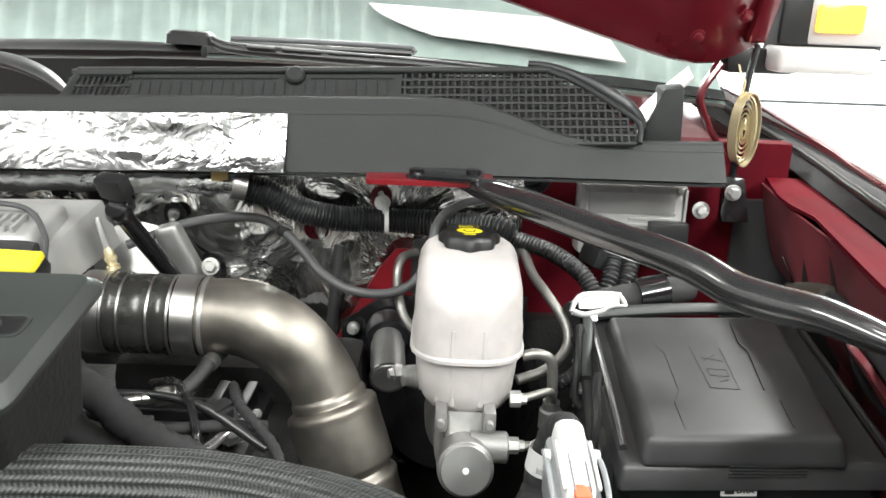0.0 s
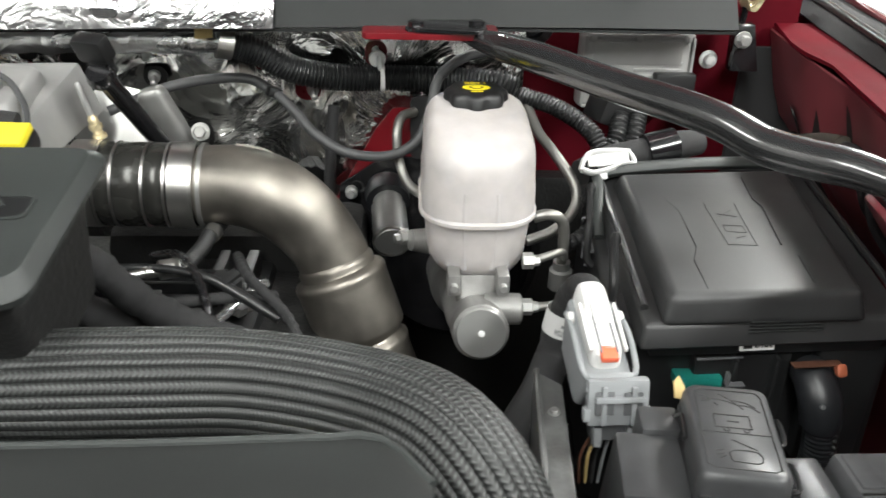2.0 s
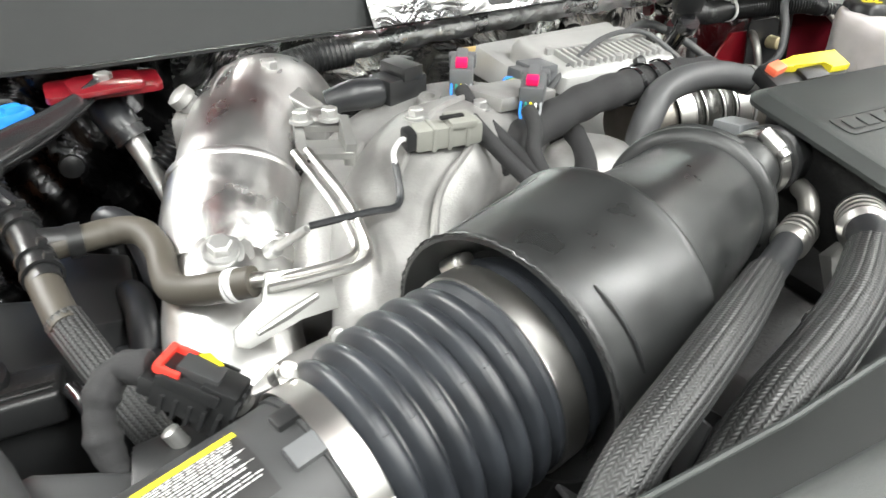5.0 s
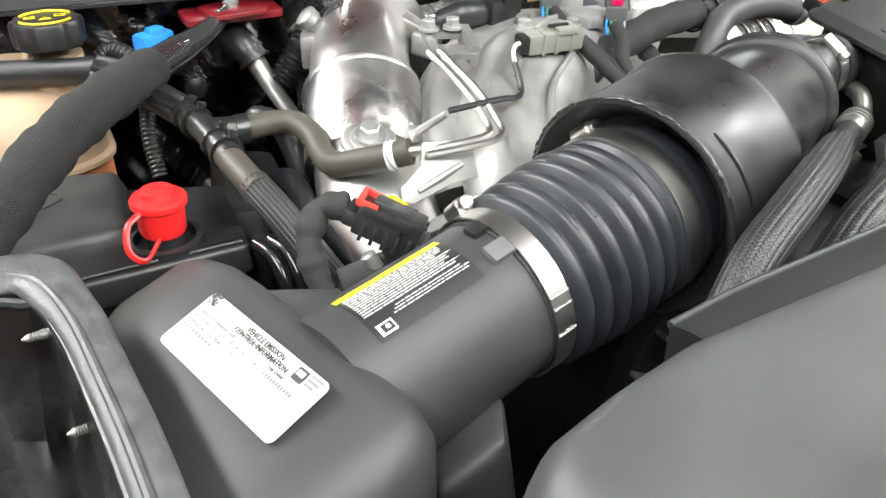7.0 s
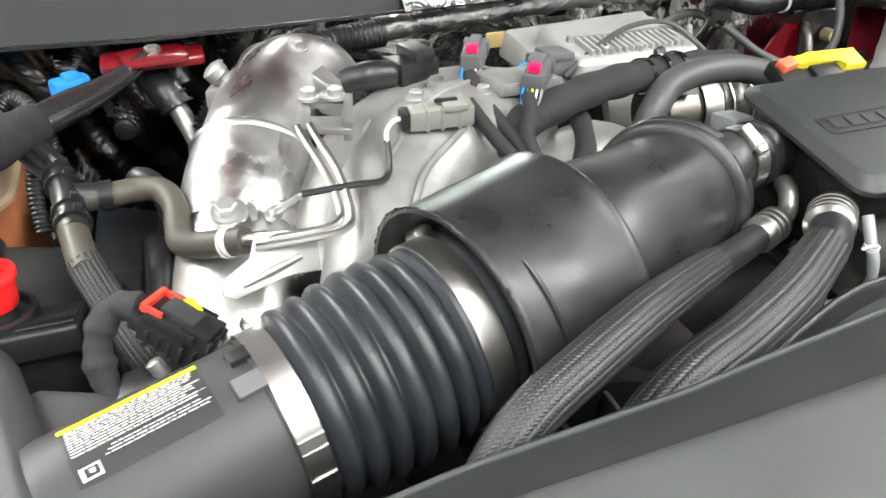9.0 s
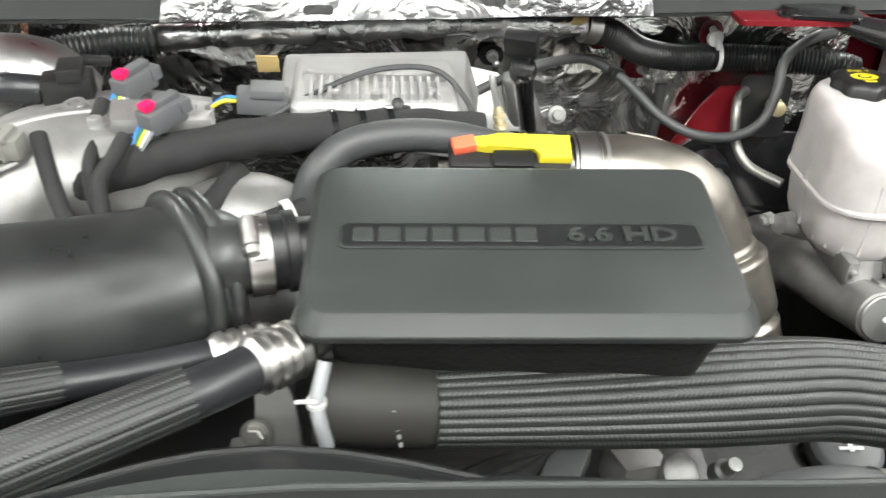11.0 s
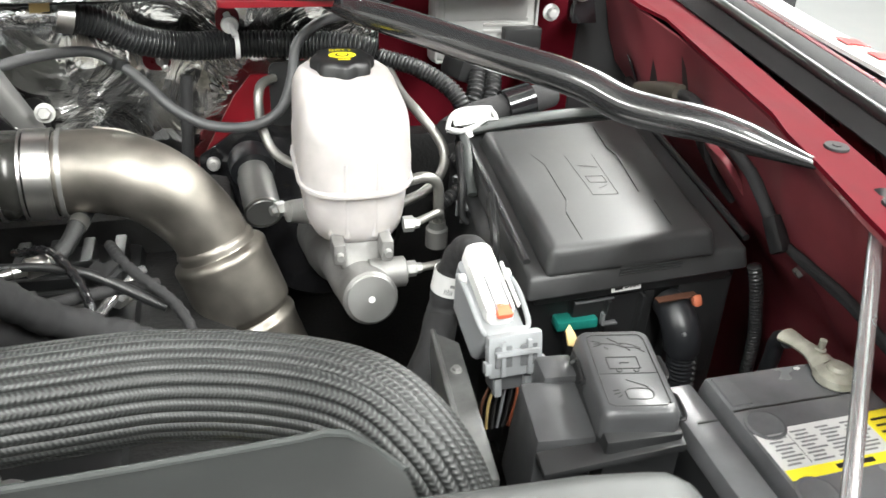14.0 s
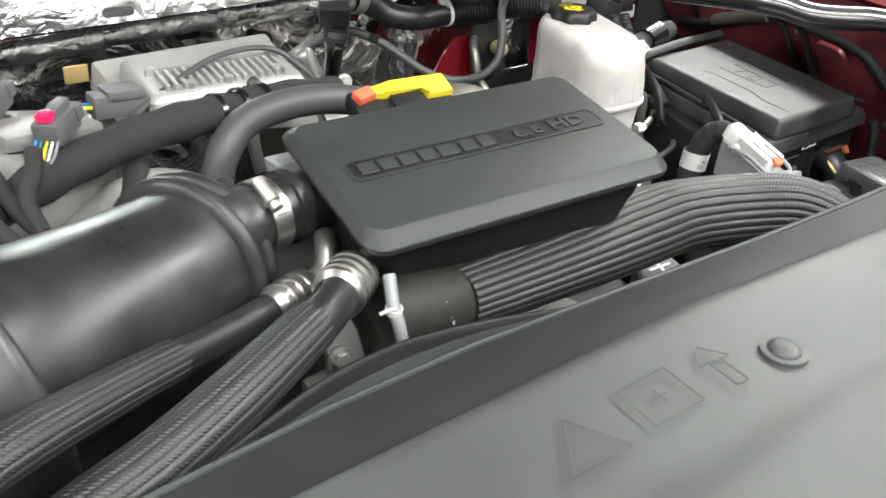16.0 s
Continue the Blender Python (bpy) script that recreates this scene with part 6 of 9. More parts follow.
def build_coolant_pipes():
    h = thing("coolant_hose", (-0.93, 0.56, 1.34), "bent brown-black rubber coolant hose with clips", "hose")
    part("rubber", sweep([(-0.990, 0.640, 1.394), (-0.970, 0.642, 1.394), (-0.950, 0.644, 1.394), (-0.933, 0.634, 1.395), (-0.925, 0.612, 1.390), (-0.926, 0.588, 1.384), (-0.924, 0.565, 1.385), (-0.909, 0.538, 1.396), (-0.883, 0.518, 1.406)], 0.0098, 20, 70), HOSE, h)
    part("clip", ring_band((-0.974, 0.642, 1.394), (1, 0, 0), 0.0100, 0.010, 0.0020), SATIN, h)
    part("clip", ring_band((-0.8935, 0.526, 1.4015), (0.78, -0.58, 0.3), 0.0100, 0.0065, 0.0008), WHITE, h, "pale marked clip")
    part("clip_mark", ring_band((-0.8935, 0.526, 1.4015), (0.70, -0.58, 0.5), 0.0109, 0.0010, 0.0002), FADED, h)
    part("tube", sweep([(-0.888, 0.522, 1.404), (-0.880, 0.517, 1.407), (-0.868, 0.513, 1.408)], 0.005, 12, 10), CLAMP, h)
    q = thing("quick_connect", (-1.0, 0.60, 1.36), "black tee connector with braided hose and clips", "hose fitting")
    part("tee", join(sweep([(-1.012, 0.690, 1.401), (-1.006, 0.665, 1.400), (-1.000, 0.625, 1.398), (-0.995, 0.588, 1.394)], 0.0108, 20, 20), sweep([(-1.001, 0.642, 1.398), (-0.978, 0.642, 1.395)], 0.0100, 16, 6)), BLACK, q)
    td = Vector((0.15, -0.98, -0.08))
    for p, r in (((-1.0085, 0.675, 1.4005), 0.0125), ((-1.005, 0.658, 1.3995), 0.0132), ((-0.999, 0.617, 1.3975), 0.0125), ((-0.9965, 0.600, 1.3955), 0.0132)):
        part("clip", ring_band(p, td, r - 0.0020, 0.0042, 0.0022), SATIN, q)
        part("clip_ear", rbox((0.006, 0.005, 0.006), (p[0] + 0.006, p[1], p[2] + r), 0.001, rot=(0, 20, 10)), SATIN, q)
    part("neck", sweep([(-0.997, 0.596, 1.395), (-0.991, 0.560, 1.389), (-0.988, 0.548, 1.386)], 0.0106, 18, 8), HOSE, q)
    part("braided_hose", sweep([(-0.990, 0.556, 1.388), (-0.979, 0.530, 1.373), (-0.966, 0.508, 1.350), (-0.950, 0.488, 1.320), (-0.94, 0.475, 1.29)], 0.0116, 90, 40, shape=lambda a: 1.02 - 0.07 * (1 - abs(math.sin(9 * a)) ** 0.6)), BRAID, q)
    part("ribbed_sleeve", sweep([(-1.062, 0.748, 1.424), (-1.045, 0.732, 1.420), (-1.028, 0.712, 1.410), (-1.010, 0.682, 1.401)], 0.0120, 48, 40, shape=lambda a: 1 + 0.09 * math.cos(12 * a)), RUBBER, q)
    part("upper_hose", sweep([(-0.918, 0.880, 1.405), (-0.925, 0.862, 1.408), (-0.918, 0.845, 1.398), (-0.909, 0.835, 1.384)], [0.013, 0.0165, 0.0165, 0.0150], 22, 30), RUBBER, q)
    for k in range(2):
        part("hose_band", ring_band((-0.9145 + 0.005 * k, 0.842 - 0.006 * k, 1.393 - 0.008 * k), (0.35, -0.45, -0.8), 0.0158, 0.003, 0.0016), SATIN, q)
    part("upper_pipe", sweep([(-0.911, 0.838, 1.388), (-0.900, 0.818, 1.362), (-0.892, 0.778, 1.340), (-0.885, 0.74, 1.31)], [0.0105, 0.0088, 0.008, 0.008], 16, 16), MACHDARK, q, "pale metal pipe")
    part("lower_hose", sweep([(-0.955, 0.66, 1.30), (-0.948, 0.645, 1.34), (-0.945, 0.60, 1.35), (-0.95, 0.56, 1.33)], 0.011, 14, 20), RUBBER, q)
    part("small_elbow", sweep([(-0.95, 0.70, 1.36), (-0.952, 0.685, 1.385), (-0.938, 0.67, 1.383), (-0.93, 0.655, 1.36), (-0.925, 0.64, 1.32)], 0.009, 14, 24), RUBBER, q)


build_coolant_pipes()


def conduit(name, pts, r, pitch, label, n=None, mat=None, depth=0.10):
    """Corrugated loom tube."""
    length = sum((Vector(b) - Vector(a)).length for a, b in zip(pts, pts[1:]))
    n = n or int(length / pitch * 5)
    ob = tagged(part(name, sweep(pts, lambda s: r * (1 + depth * math.sin(2 * math.pi * s / pitch)), 18, n), mat or SATIN, sharp=70), label, "wire loom")
    return ob


lm = conduit("corrugated_loom", [(-0.228, 0.920, 1.430), (-0.20, 0.932, 1.418), (-0.165, 0.944, 1.396), (-0.12, 0.958, 1.384), (-0.066, 0.975, 1.379), (0.0, 0.965, 1.380), (0.06, 0.945, 1.382), (0.085, 0.94, 1.376)], 0.0145, 0.0044, "thick black corrugated wire loom across the firewall")
part("tie", ring_band((-0.068, 0.972, 1.380), (1, 0.1, 0), 0.0155, 0.005, 0.0015), WHITE, lm, "white cable tie")
part("tie_anchor", join(sweep([(-0.068, 0.962, 1.392), (-0.072, 0.972, 1.405), (-0.076, 0.98, 1.412)], 0.004, 8, 6), turned([(0, 0.010), (0.004, 0.009)], (-0.073, 0.972, 1.402), (-0.07, 0.9, 1.41), 14)), WHITE, lm)
conduit("corrugated_loom", [(0.09, 0.935, 1.372), (0.13, 0.91, 1.365), (0.165, 0.88, 1.345), (0.175, 0.865, 1.31), (0.17, 0.86, 1.26)], 0.0095, 0.0044, "black corrugated wire loom bending down beside the reservoir")
conduit("corrugated_loom", [(-0.685, 0.878, 1.424), (-0.73, 0.868, 1.424), (-0.79, 0.85, 1.418), (-0.85, 0.835, 1.40), (-0.89, 0.82, 1.36)], 0.0145, 0.0055, "thick black corrugated wire loom below the cowl")


def build_tape_harness():
    h = thing("taped_harness", (-0.60, 0.69, 1.37), "cloth-taped wiring harness with several branches", "wiring harness")
    part("trunk", sweep([(-0.36, 0.70, 1.408), (-0.42, 0.690, 1.416), (-0.468, 0.677, 1.419), (-0.52, 0.658, 1.424), (-0.573, 0.642, 1.422), (-0.65, 0.615, 1.409), (-0.715, 0.585, 1.388), (-0.74, 0.55, 1.36), (-0.745, 0.50, 1.32)], lambda s: 0.0155 + 0.0008 * math.sin(s * 160), 20, 90), TAPE, h)
    for k in range(3):
        part("clip_band", ring_band((-0.440 - 0.0225 * k, 0.685 - 0.0065 * k, 1.4175 + 0.001 * k), (1, 0.29, -0.06), 0.0165, 0.005, 0.0018), GLOSS, h)
    part("branch", sweep([(-0.664, 0.668, 1.445), (-0.665, 0.645, 1.436), (-0.66, 0.615, 1.425), (-0.652, 0.585, 1.412), (-0.638, 0.565, 1.395)], 0.0062, 12, 30), TAPE, h)
    part("branch", sweep([(-0.632, 0.615, 1.440), (-0.636, 0.598, 1.432), (-0.645, 0.583, 1.418), (-0.640, 0.565, 1.395)], 0.0062, 12, 24), TAPE, h)
    part("branch", sweep([(-0.69, 0.605, 1.446), (-0.68, 0.585, 1.43), (-0.665, 0.56, 1.41), (-0.648, 0.54, 1.392)], 0.0062, 12, 24), TAPE, h)
    part("branch", sweep([(-0.64, 0.575, 1.375), (-0.60, 0.58, 1.378), (-0.575, 0.61, 1.385), (-0.56, 0.65, 1.395)], 0.010, 12, 24), TAPE, h)
    part("low_branch", sweep([(-0.50, 0.61, 1.38), (-0.535, 0.59, 1.375), (-0.57, 0.575, 1.365), (-0.60, 0.57, 1.36)], 0.012, 12, 20), TAPE, h)
    part("tie", ring_band((-0.515, 0.603, 1.379), (1, 0.6, 0.1), 0.0128, 0.007, 0.001), WHITE, h)
    # looms low in the bay beside the charge pipe
    part("low_trunk", sweep([(-0.30, 0.60, 1.36), (-0.27, 0.595, 1.335), (-0.24, 0.60, 1.30), (-0.20, 0.61, 1.27), (-0.15, 0.60, 1.25), (-0.10, 0.57, 1.22)], lambda s: 0.0132 + 0.0009 * math.sin(s * 210) + 0.0006 * math.sin(s * 517), 18, 90), TAPE, h)
    part("low_trunk", sweep([(-0.33, 0.61, 1.33), (-0.28, 0.60, 1.29), (-0.22, 0.62, 1.25), (-0.16, 0.63, 1.20)], lambda s: 0.0138 + 0.0010 * math.sin(s * 190) + 0.0006 * math.sin(s * 450), 18, 80), TAPE, h)


build_tape_harness()


def module_plug(at, rot, colour):
    p = thing("injector_plug", at, "grey wiring plug with a magenta lock and coloured wires", "connector", "injector plugs")
    m = pose(*at, *rot)
    part("shell", moved(join(rbox((0.020, 0.034, 0.018), bevel=0.003), rbox((0.024, 0.010, 0.012), (0, 0.016, 0.003), 0.002), rbox((0.010, 0.026, 0.006), (0, 0.004, 0.011), 0.0015)), m), MIDGREY, p)
    part("lock", moved(rbox((0.010, 0.010, 0.006), (0, -0.010, 0.0125), 0.001), m), colour, p, "magenta lock")
    for k, c in enumerate((BLUE, TEAL, CAPINK, WHITE, GREYCON)):
        part("wire", moved(sweep([(-0.008 + 0.004 * k, -0.016, -0.004), (-0.008 + 0.004 * k, -0.024, -0.010), (-0.004 + 0.002 * k, -0.032, -0.018)], 0.0011, 6, 8), m), c, p)


MAGENTA = material("magenta_plastic", (0.75, 0.01, 0.10), 0.35, bump=0.05, spot=(20, 0.05))
module_plug((-0.648, 0.698, 1.450), (8, 0, -30), MAGENTA)
module_plug((-0.611, 0.642, 1.446), (8, 0, -38), MAGENTA)


def build_blocks():
    b = thing("black_plug", (-0.70, 0.72, 1.42), "black wiring plug on the manifold", "connector")
    part("shell", moved(join(rbox((0.04, 0.03, 0.022), bevel=0.003), rbox((0.02, 0.034, 0.012), (0.004, 0, 0.014), 0.002)), pose(-0.705, 0.705, 1.443, 0, 0, 15)), BLACK, b)
    part("boot", sweep([(-0.725, 0.70, 1.442), (-0.75, 0.695, 1.445), (-0.77, 0.70, 1.44)], [0.012, 0.013, 0.010], 14, 12), RUBBER, b)
    part("top_clip", rbox((0.024, 0.012, 0.007), (-0.69, 0.735, 1.455), 0.002, rot=(0, 10, 20)), BLACK, b)
    g = thing("grey_plug", (-0.56, 0.69, 1.40), "grey wiring plug with green and blue wires", "connector")
    part("shell", moved(join(rbox((0.045, 0.024, 0.02), bevel=0.003), rbox((0.03, 0.028, 0.008), (0.004, 0, 0.01), 0.002)), pose(-0.552, 0.735, 1.420, 0, 5, 8)), MIDGREY, g)
    for k, c in enumerate((BLUE, TEAL, YELLOW)):
        part("wire", sweep([(-0.574, 0.735 - 0.004 * k, 1.422), (-0.585, 0.73 - 0.004 * k, 1.424), (-0.60, 0.72, 1.415)], 0.0018, 6, 8), c, g)
    t = tagged(part("kraft_tag", rbox((0.022, 0.002, 0.02), (-0.566, 0.845, 1.413), 0.0005, rot=(20, 0, 0)), TAN), "small tan tape tag on the firewall", "tag")


build_blocks()


def build_module():
    m = thing("control_module", (-0.46, 0.78, 1.38), "silver finned control module on a metal bracket", "control module")
    part("bracket", wedge([(-0.548, 0.735, 1.385), (-0.362, 0.735, 1.36), (-0.350, 0.870, 1.37), (-0.556, 0.86, 1.39), (-0.538, 0.745, 1.405), (-0.374, 0.745, 1.400), (-0.366, 0.866, 1.423), (-0.550, 0.855, 1.421)], 0.006), MODULE, m, "pale aluminium bracket")
    fr = frame_on((-0.455, 0.770, 1.418), (1, 0.06, -0.03), (0, -0.12, 1))
    part("case", stack([(-0.012, 0.152, 0.098, 0.01), (0.004, 0.150, 0.096, 0.01), (0.009, 0.142, 0.088, 0.008), (0.010, 0.136, 0.082, 0.008)], fr), MODULE, m, "satin silver case")
    for k in range(15):
        part("fin", moved(rbox((0.0035, 0.034, 0.007), (-0.056 + 0.008 * k, -0.022, 0.0125), 0.001), fr), MODULE, m)
    part("fin_bar", moved(rbox((0.13, 0.005, 0.008), (0, -0.002, 0.0125), 0.0012), fr), MACH, m)
    for x, y in ((-0.06, 0.0), (-0.035, -0.036), (0.0, -0.036), (0.055, 0.0), (0.05, -0.03)):
        part("boss", moved(turned([(0, 0.005), (0.007, 0.0045), (0.008, 0.003)], (x, y, 0.009), (x, y, 1), 12), fr), MACH, m)
    part("stud_clip", join(rbox((0.024, 0.016, 0.014), (-0.433, 0.728, 1.413), 0.003), turned([(0, 0.006), (0.01, 0.0055), (0.011, 0.003)], (-0.433, 0.728, 1.418), (-0.433, 0.70, 1.44), 12)), BLACK, m, "black clip with a bright stud")
    part("lead", sweep([(-0.545, 0.715, 1.412), (-0.51, 0.735, 1.425), (-0.455, 0.755, 1.441), (-0.40, 0.765, 1.438), (-0.372, 0.745, 1.418), (-0.362, 0.72, 1.40)], 0.0028, 8, 50), CABLE, m, "thin arched cable")


build_module()


def build_rubber_hose():
    h = thing("breather_hose", (-0.42, 0.65, 1.39), "thick smooth rubber breather hose arching over", "hose")
    part("end_clip", ring_band((-0.345, 0.664, 1.408), (1, 0.1, -0.25), 0.0138, 0.008, 0.0014), MACHDARK, h)
    part("rubber", sweep([(-0.505, 0.628, 1.375), (-0.494, 0.632, 1.402), (-0.470, 0.645, 1.419), (-0.43, 0.655, 1.424), (-0.385, 0.660, 1.420), (-0.335, 0.665, 1.405)], 0.0135, 22, 50), CABLE, h)
    y = thing("yellow_lock_plug", (-0.345, 0.602, 1.42), "yellow and black locking plug with a red tip", "connector")
    m = frame_on((-0.345, 0.600, 1.436), (1, -0.02, 0.0), (0, -0.4, 1))
    part("lever", moved(plate([(-0.040, 0.002), (-0.02, -0.003), (0.017, -0.002), (0.019, -0.012), (0.042, -0.012), (0.042, 0.011), (-0.01, 0.011), (-0.03, 0.008)], 0.0065, bevel=0.002), m @ Matrix.Translation((0, 0, 0.010))), YELLOW, y, "yellow locking lever")
    part("tip", moved(rbox((0.018, 0.012, 0.008), (-0.036, 0.002, 0.0065), 0.002, rot=(0, 0, 15)), m), ORANGE, y, "red tip")
    part("base", moved(join(rbox((0.09, 0.030, 0.016), (-0.002, -0.001, -0.005), 0.004), rbox((0.03, 0.016, 0.006), (0.0, -0.010, 0.004), 0.002)), m), BLACK, y)


build_rubber_hose()


def build_dipstick():
    d = thing("oil_dipstick", (-0.30, 0.86, 1.30), "black oil dipstick tube with a yellow marked handle", "dipstick")
    part("tube", sweep([(-0.318, 0.788, 1.432), (-0.312, 0.81, 1.405), (-0.30, 0.855, 1.35), (-0.288, 0.90, 1.29), (-0.28, 0.93, 1.24)], 0.0095, 16, 30), GLOSS, d)
    part("collar", turned([(0, 0.013), (0.006, 0.0135), (0.012, 0.011)], (-0.317, 0.79, 1.427), (-0.32, 0.77, 1.45), 20), GLOSS, d)
    part("handle", moved(join(rbox((0.032, 0.017, 0.024), (0, 0, 0.008), 0.004), rbox((0.018, 0.014, 0.014), (0, 0, -0.008), 0.003), turned([(0, 0.0115), (0.010, 0.011)], (0, 0, -0.020), (0, 0, 1), 18)), pose(-0.319, 0.790, 1.449, 25, 0, -20)), BLACK, d)
    words("OIL", 0.010, frame_on((-0.3205, 0.7800, 1.4625), (0.94, -0.34, 0.0), (-0.15, -0.45, 0.9)), CAPINK, d, "mark", 0.0002)
    p = thing("probe_sensor", (-0.335, 0.80, 1.37), "thin brass and grey sensor probe", "sensor")
    part("body", join(turned([(0, 0.007), (0.004, 0.007), (0.005, 0.005), (0.009, 0.005), (0.010, 0.0065), (0.014, 0.0065), (0.015, 0.005), (0.02, 0.005), (0.022, 0.0035), (0.026, 0.0032)], (-0.333, 0.80, 1.366), (-0.345, 0.80, 1.42), 14)), GOLD, p)
    part("rod", turned([(0.018, 0.0034), (0.054, 0.0034), (0.056, 0.002)], (-0.333, 0.80, 1.366), (-0.345, 0.80, 1.42), 12), MACH, p, "thin bright rod")
    c = thing("engine_bracket", (-0.29, 0.9, 1.3), "cast lifting bracket with bolts behind the engine", "bracket")
    part("plate", moved(plate([(-0.06, -0.07), (0.03, -0.06), (0.045, 0.0), (0.01, 0.06), (-0.03, 0.07), (-0.06, 0.03)], 0.014, bevel=0.003), frame_on((-0.335, 0.89, 1.325), (1, 0.1, 0.0), (0, -1, 0.45))), BRACKET, c)
    bolt((-0.262, 0.893, 1.340), (-0.255, 0.8, 1.37), 0.007, 0.010, c, BRACKET)
    part("arm", wedge([(-0.300, 0.895, 1.255), (-0.245, 0.905, 1.258), (-0.245, 0.930, 1.258), (-0.300, 0.925, 1.255), (-0.326, 0.888, 1.383), (-0.300, 0.892, 1.389), (-0.300, 0.915, 1.389), (-0.326, 0.912, 1.383)], 0.0105, 4), MACHDARK, c)


build_dipstick()


def build_cables():
    w = tagged(part("vacuum_cable", sweep([(-0.36, 0.904, 1.358), (-0.29, 0.926, 1.382), (-0.225, 0.962, 1.380), (-0.188, 0.950, 1.366), (-0.165, 0.935, 1.350), (-0.14, 0.915, 1.330), (-0.105, 0.90, 1.315), (-0.06, 0.896, 1.313), (-0.028, 0.90, 1.329), (-0.013, 0.912, 1.36), (-0.004, 0.93, 1.392), (0.022, 0.94, 1.412), (0.05, 0.94, 1.42)], 0.0058, 12, 90), CABLE), "thin grey cable looping across the firewall", "cable")
    part("cable_clip", rbox((0.016, 0.012, 0.012), (-0.190, 0.950, 1.368), 0.003, rot=(0, 20, 30)), BLACK, w)


build_cables()

# ---- driver side: brakes, fuse box, battery ----
def build_brake():
    r = thing("brake_reservoir", (0.028, 0.785, 1.26), "translucent white brake fluid reservoir with a black cap", "reservoir")
    yc = 0.778
    part("lower_tank", stack([(1.254, 0.052, 0.090, 0.022, 0.030, yc), (1.2555, 0.066, 0.102, 0.030, 0.030, yc), (1.260, 0.080, 0.116, 0.034, 0.030, yc), (1.268, 0.089, 0.125, 0.036, 0.030, yc), (1.280, 0.095, 0.131, 0.037, 0.029, yc), (1.298, 0.0985, 0.135, 0.038, 0.029, yc), (1.318, 0.101, 0.138, 0.038, 0.029, yc)]), RESIN, r, sharp=60)
    part("seam", stack([(1.316, 0.107, 0.144, 0.042, 0.029, yc), (1.3175, 0.1115, 0.149, 0.043, 0.029, yc), (1.321, 0.1115, 0.149, 0.043, 0.029, yc), (1.323, 0.108, 0.145, 0.042, 0.029, yc)]), RESIN, r)
    rings = []
    for z, w, d, oy, tilt in ((1.320, 0.107, 0.143, 0.0, 0.0), (1.345, 0.1065, 0.142, 0.001, 0.02), (1.352, 0.1045, 0.1405, 0.001, 0.03), (1.370, 0.1035, 0.138, 0.002, 0.07), (1.382, 0.1025, 0.135, 0.004, 0.11), (1.390, 0.0990, 0.130, 0.006, 0.12), (1.396, 0.0920, 0.121, 0.009, 0.13), (1.400, 0.080, 0.106, 0.014, 0.13), (1.4020, 0.052, 0.068, 0.026, 0.12)):
        rings.append([(0.029 + x, yc + oy + y, z + tilt * y * 0.9) for x, y in rounded(w, d, 0.36 * min(w, d), 9)])
    part("upper_tank", loft(rings), RESIN, r, sharp=70)
    for k in range(18):
        a = 2 * math.pi * k / 18
        x, y = 0.0535 * math.copysign(abs(math.cos(a)) ** 0.7, math.cos(a)), 0.0715 * math.copysign(abs(math.sin(a)) ** 0.7, math.sin(a))
        part("rib", sweep([(0.029 + x * 0.945, yc + y * 0.955, 1.322), (0.029 + x * 0.935, yc + y * 0.945, 1.350)], [0.0045, 0.0030], 10, 4), RESIN, r)
        part("rib", sweep([(0.029 + x * 0.830, yc + y * 0.868, 1.270), (0.029 + x * 0.885, yc + y * 0.915, 1.317)], [0.0030, 0.0045], 10, 4), RESIN, r)
    cc = Vector((0.029, 0.822, 1.402))
    cap = [[(cc.x + q * (1 + 0.055 * math.cos(8 * a)) * math.cos(a), cc.y + q * (1 + 0.055 * math.cos(8 * a)) * math.sin(a), cc.z + h) for a in (2 * math.pi * j / 64 for j in range(64))] for h, q in ((-0.008, 0.0285), (-0.006, 0.031), (0.008, 0.030), (0.011, 0.0275))]
    part("cap", loft(cap + [[(cc.x + 0.025 * math.cos(2 * math.pi * j / 64), cc.y + 0.025 * math.sin(2 * math.pi * j / 64), cc.z + 0.012) for j in range(64)]]), BLACK, r, "black fluted cap with a yellow mark", sharp=40)
    tm = Matrix.Translation(cc + Vector((0, 0, 0.0124)))
    part("cap_mark", moved(plate([(0.0135 * math.cos(2 * math.pi * j / 24), 0.0085 * math.sin(2 * math.pi * j / 24)) for j in range(24)], 0.0003), tm), CAPINK, r, "yellow oval mark")
    part("cap_ring", moved(plate([(0.007 * math.cos(2 * math.pi * j / 20), 0.0052 * math.sin(2 * math.pi * j / 20)) for j in range(20)], 0.0003), tm @ Matrix.Translation((0, 0, 0.0003))), INK, r)
    part("cap_dot", moved(plate([(0.0048 * math.cos(2 * math.pi * j / 20), 0.0034 * math.sin(2 * math.pi * j / 20)) for j in range(20)], 0.0003), tm @ Matrix.Translation((0, 0, 0.0006))), CAPINK, r)
    words("DOT 3", 0.0075, tm @ Matrix.Translation((0, 0.0145, 0)), CAPINK, r, "cap_text", 0.0001)
    bars([(-0.006, -0.014, 0.012, 0.004)], tm, CAPINK, r, "cap_print")

    c = thing("master_cylinder", (0.03, 0.76, 1.19), "cast aluminium brake master cylinder below the reservoir", "brake cylinder")
    f, b = Vector((0.030, 0.665, 1.232)), Vector((0.022, 0.93, 1.150))
    d = (b - f).normalized()
    part("barrel", turned([(0.0, 0.0245), (0.002, 0.0262), (0.05, 0.0265), (0.07, 0.0275), (0.16, 0.0275), (0.17, 0.034), (0.2, 0.036), (0.28, 0.036)], f, b, 36), CAST, c)
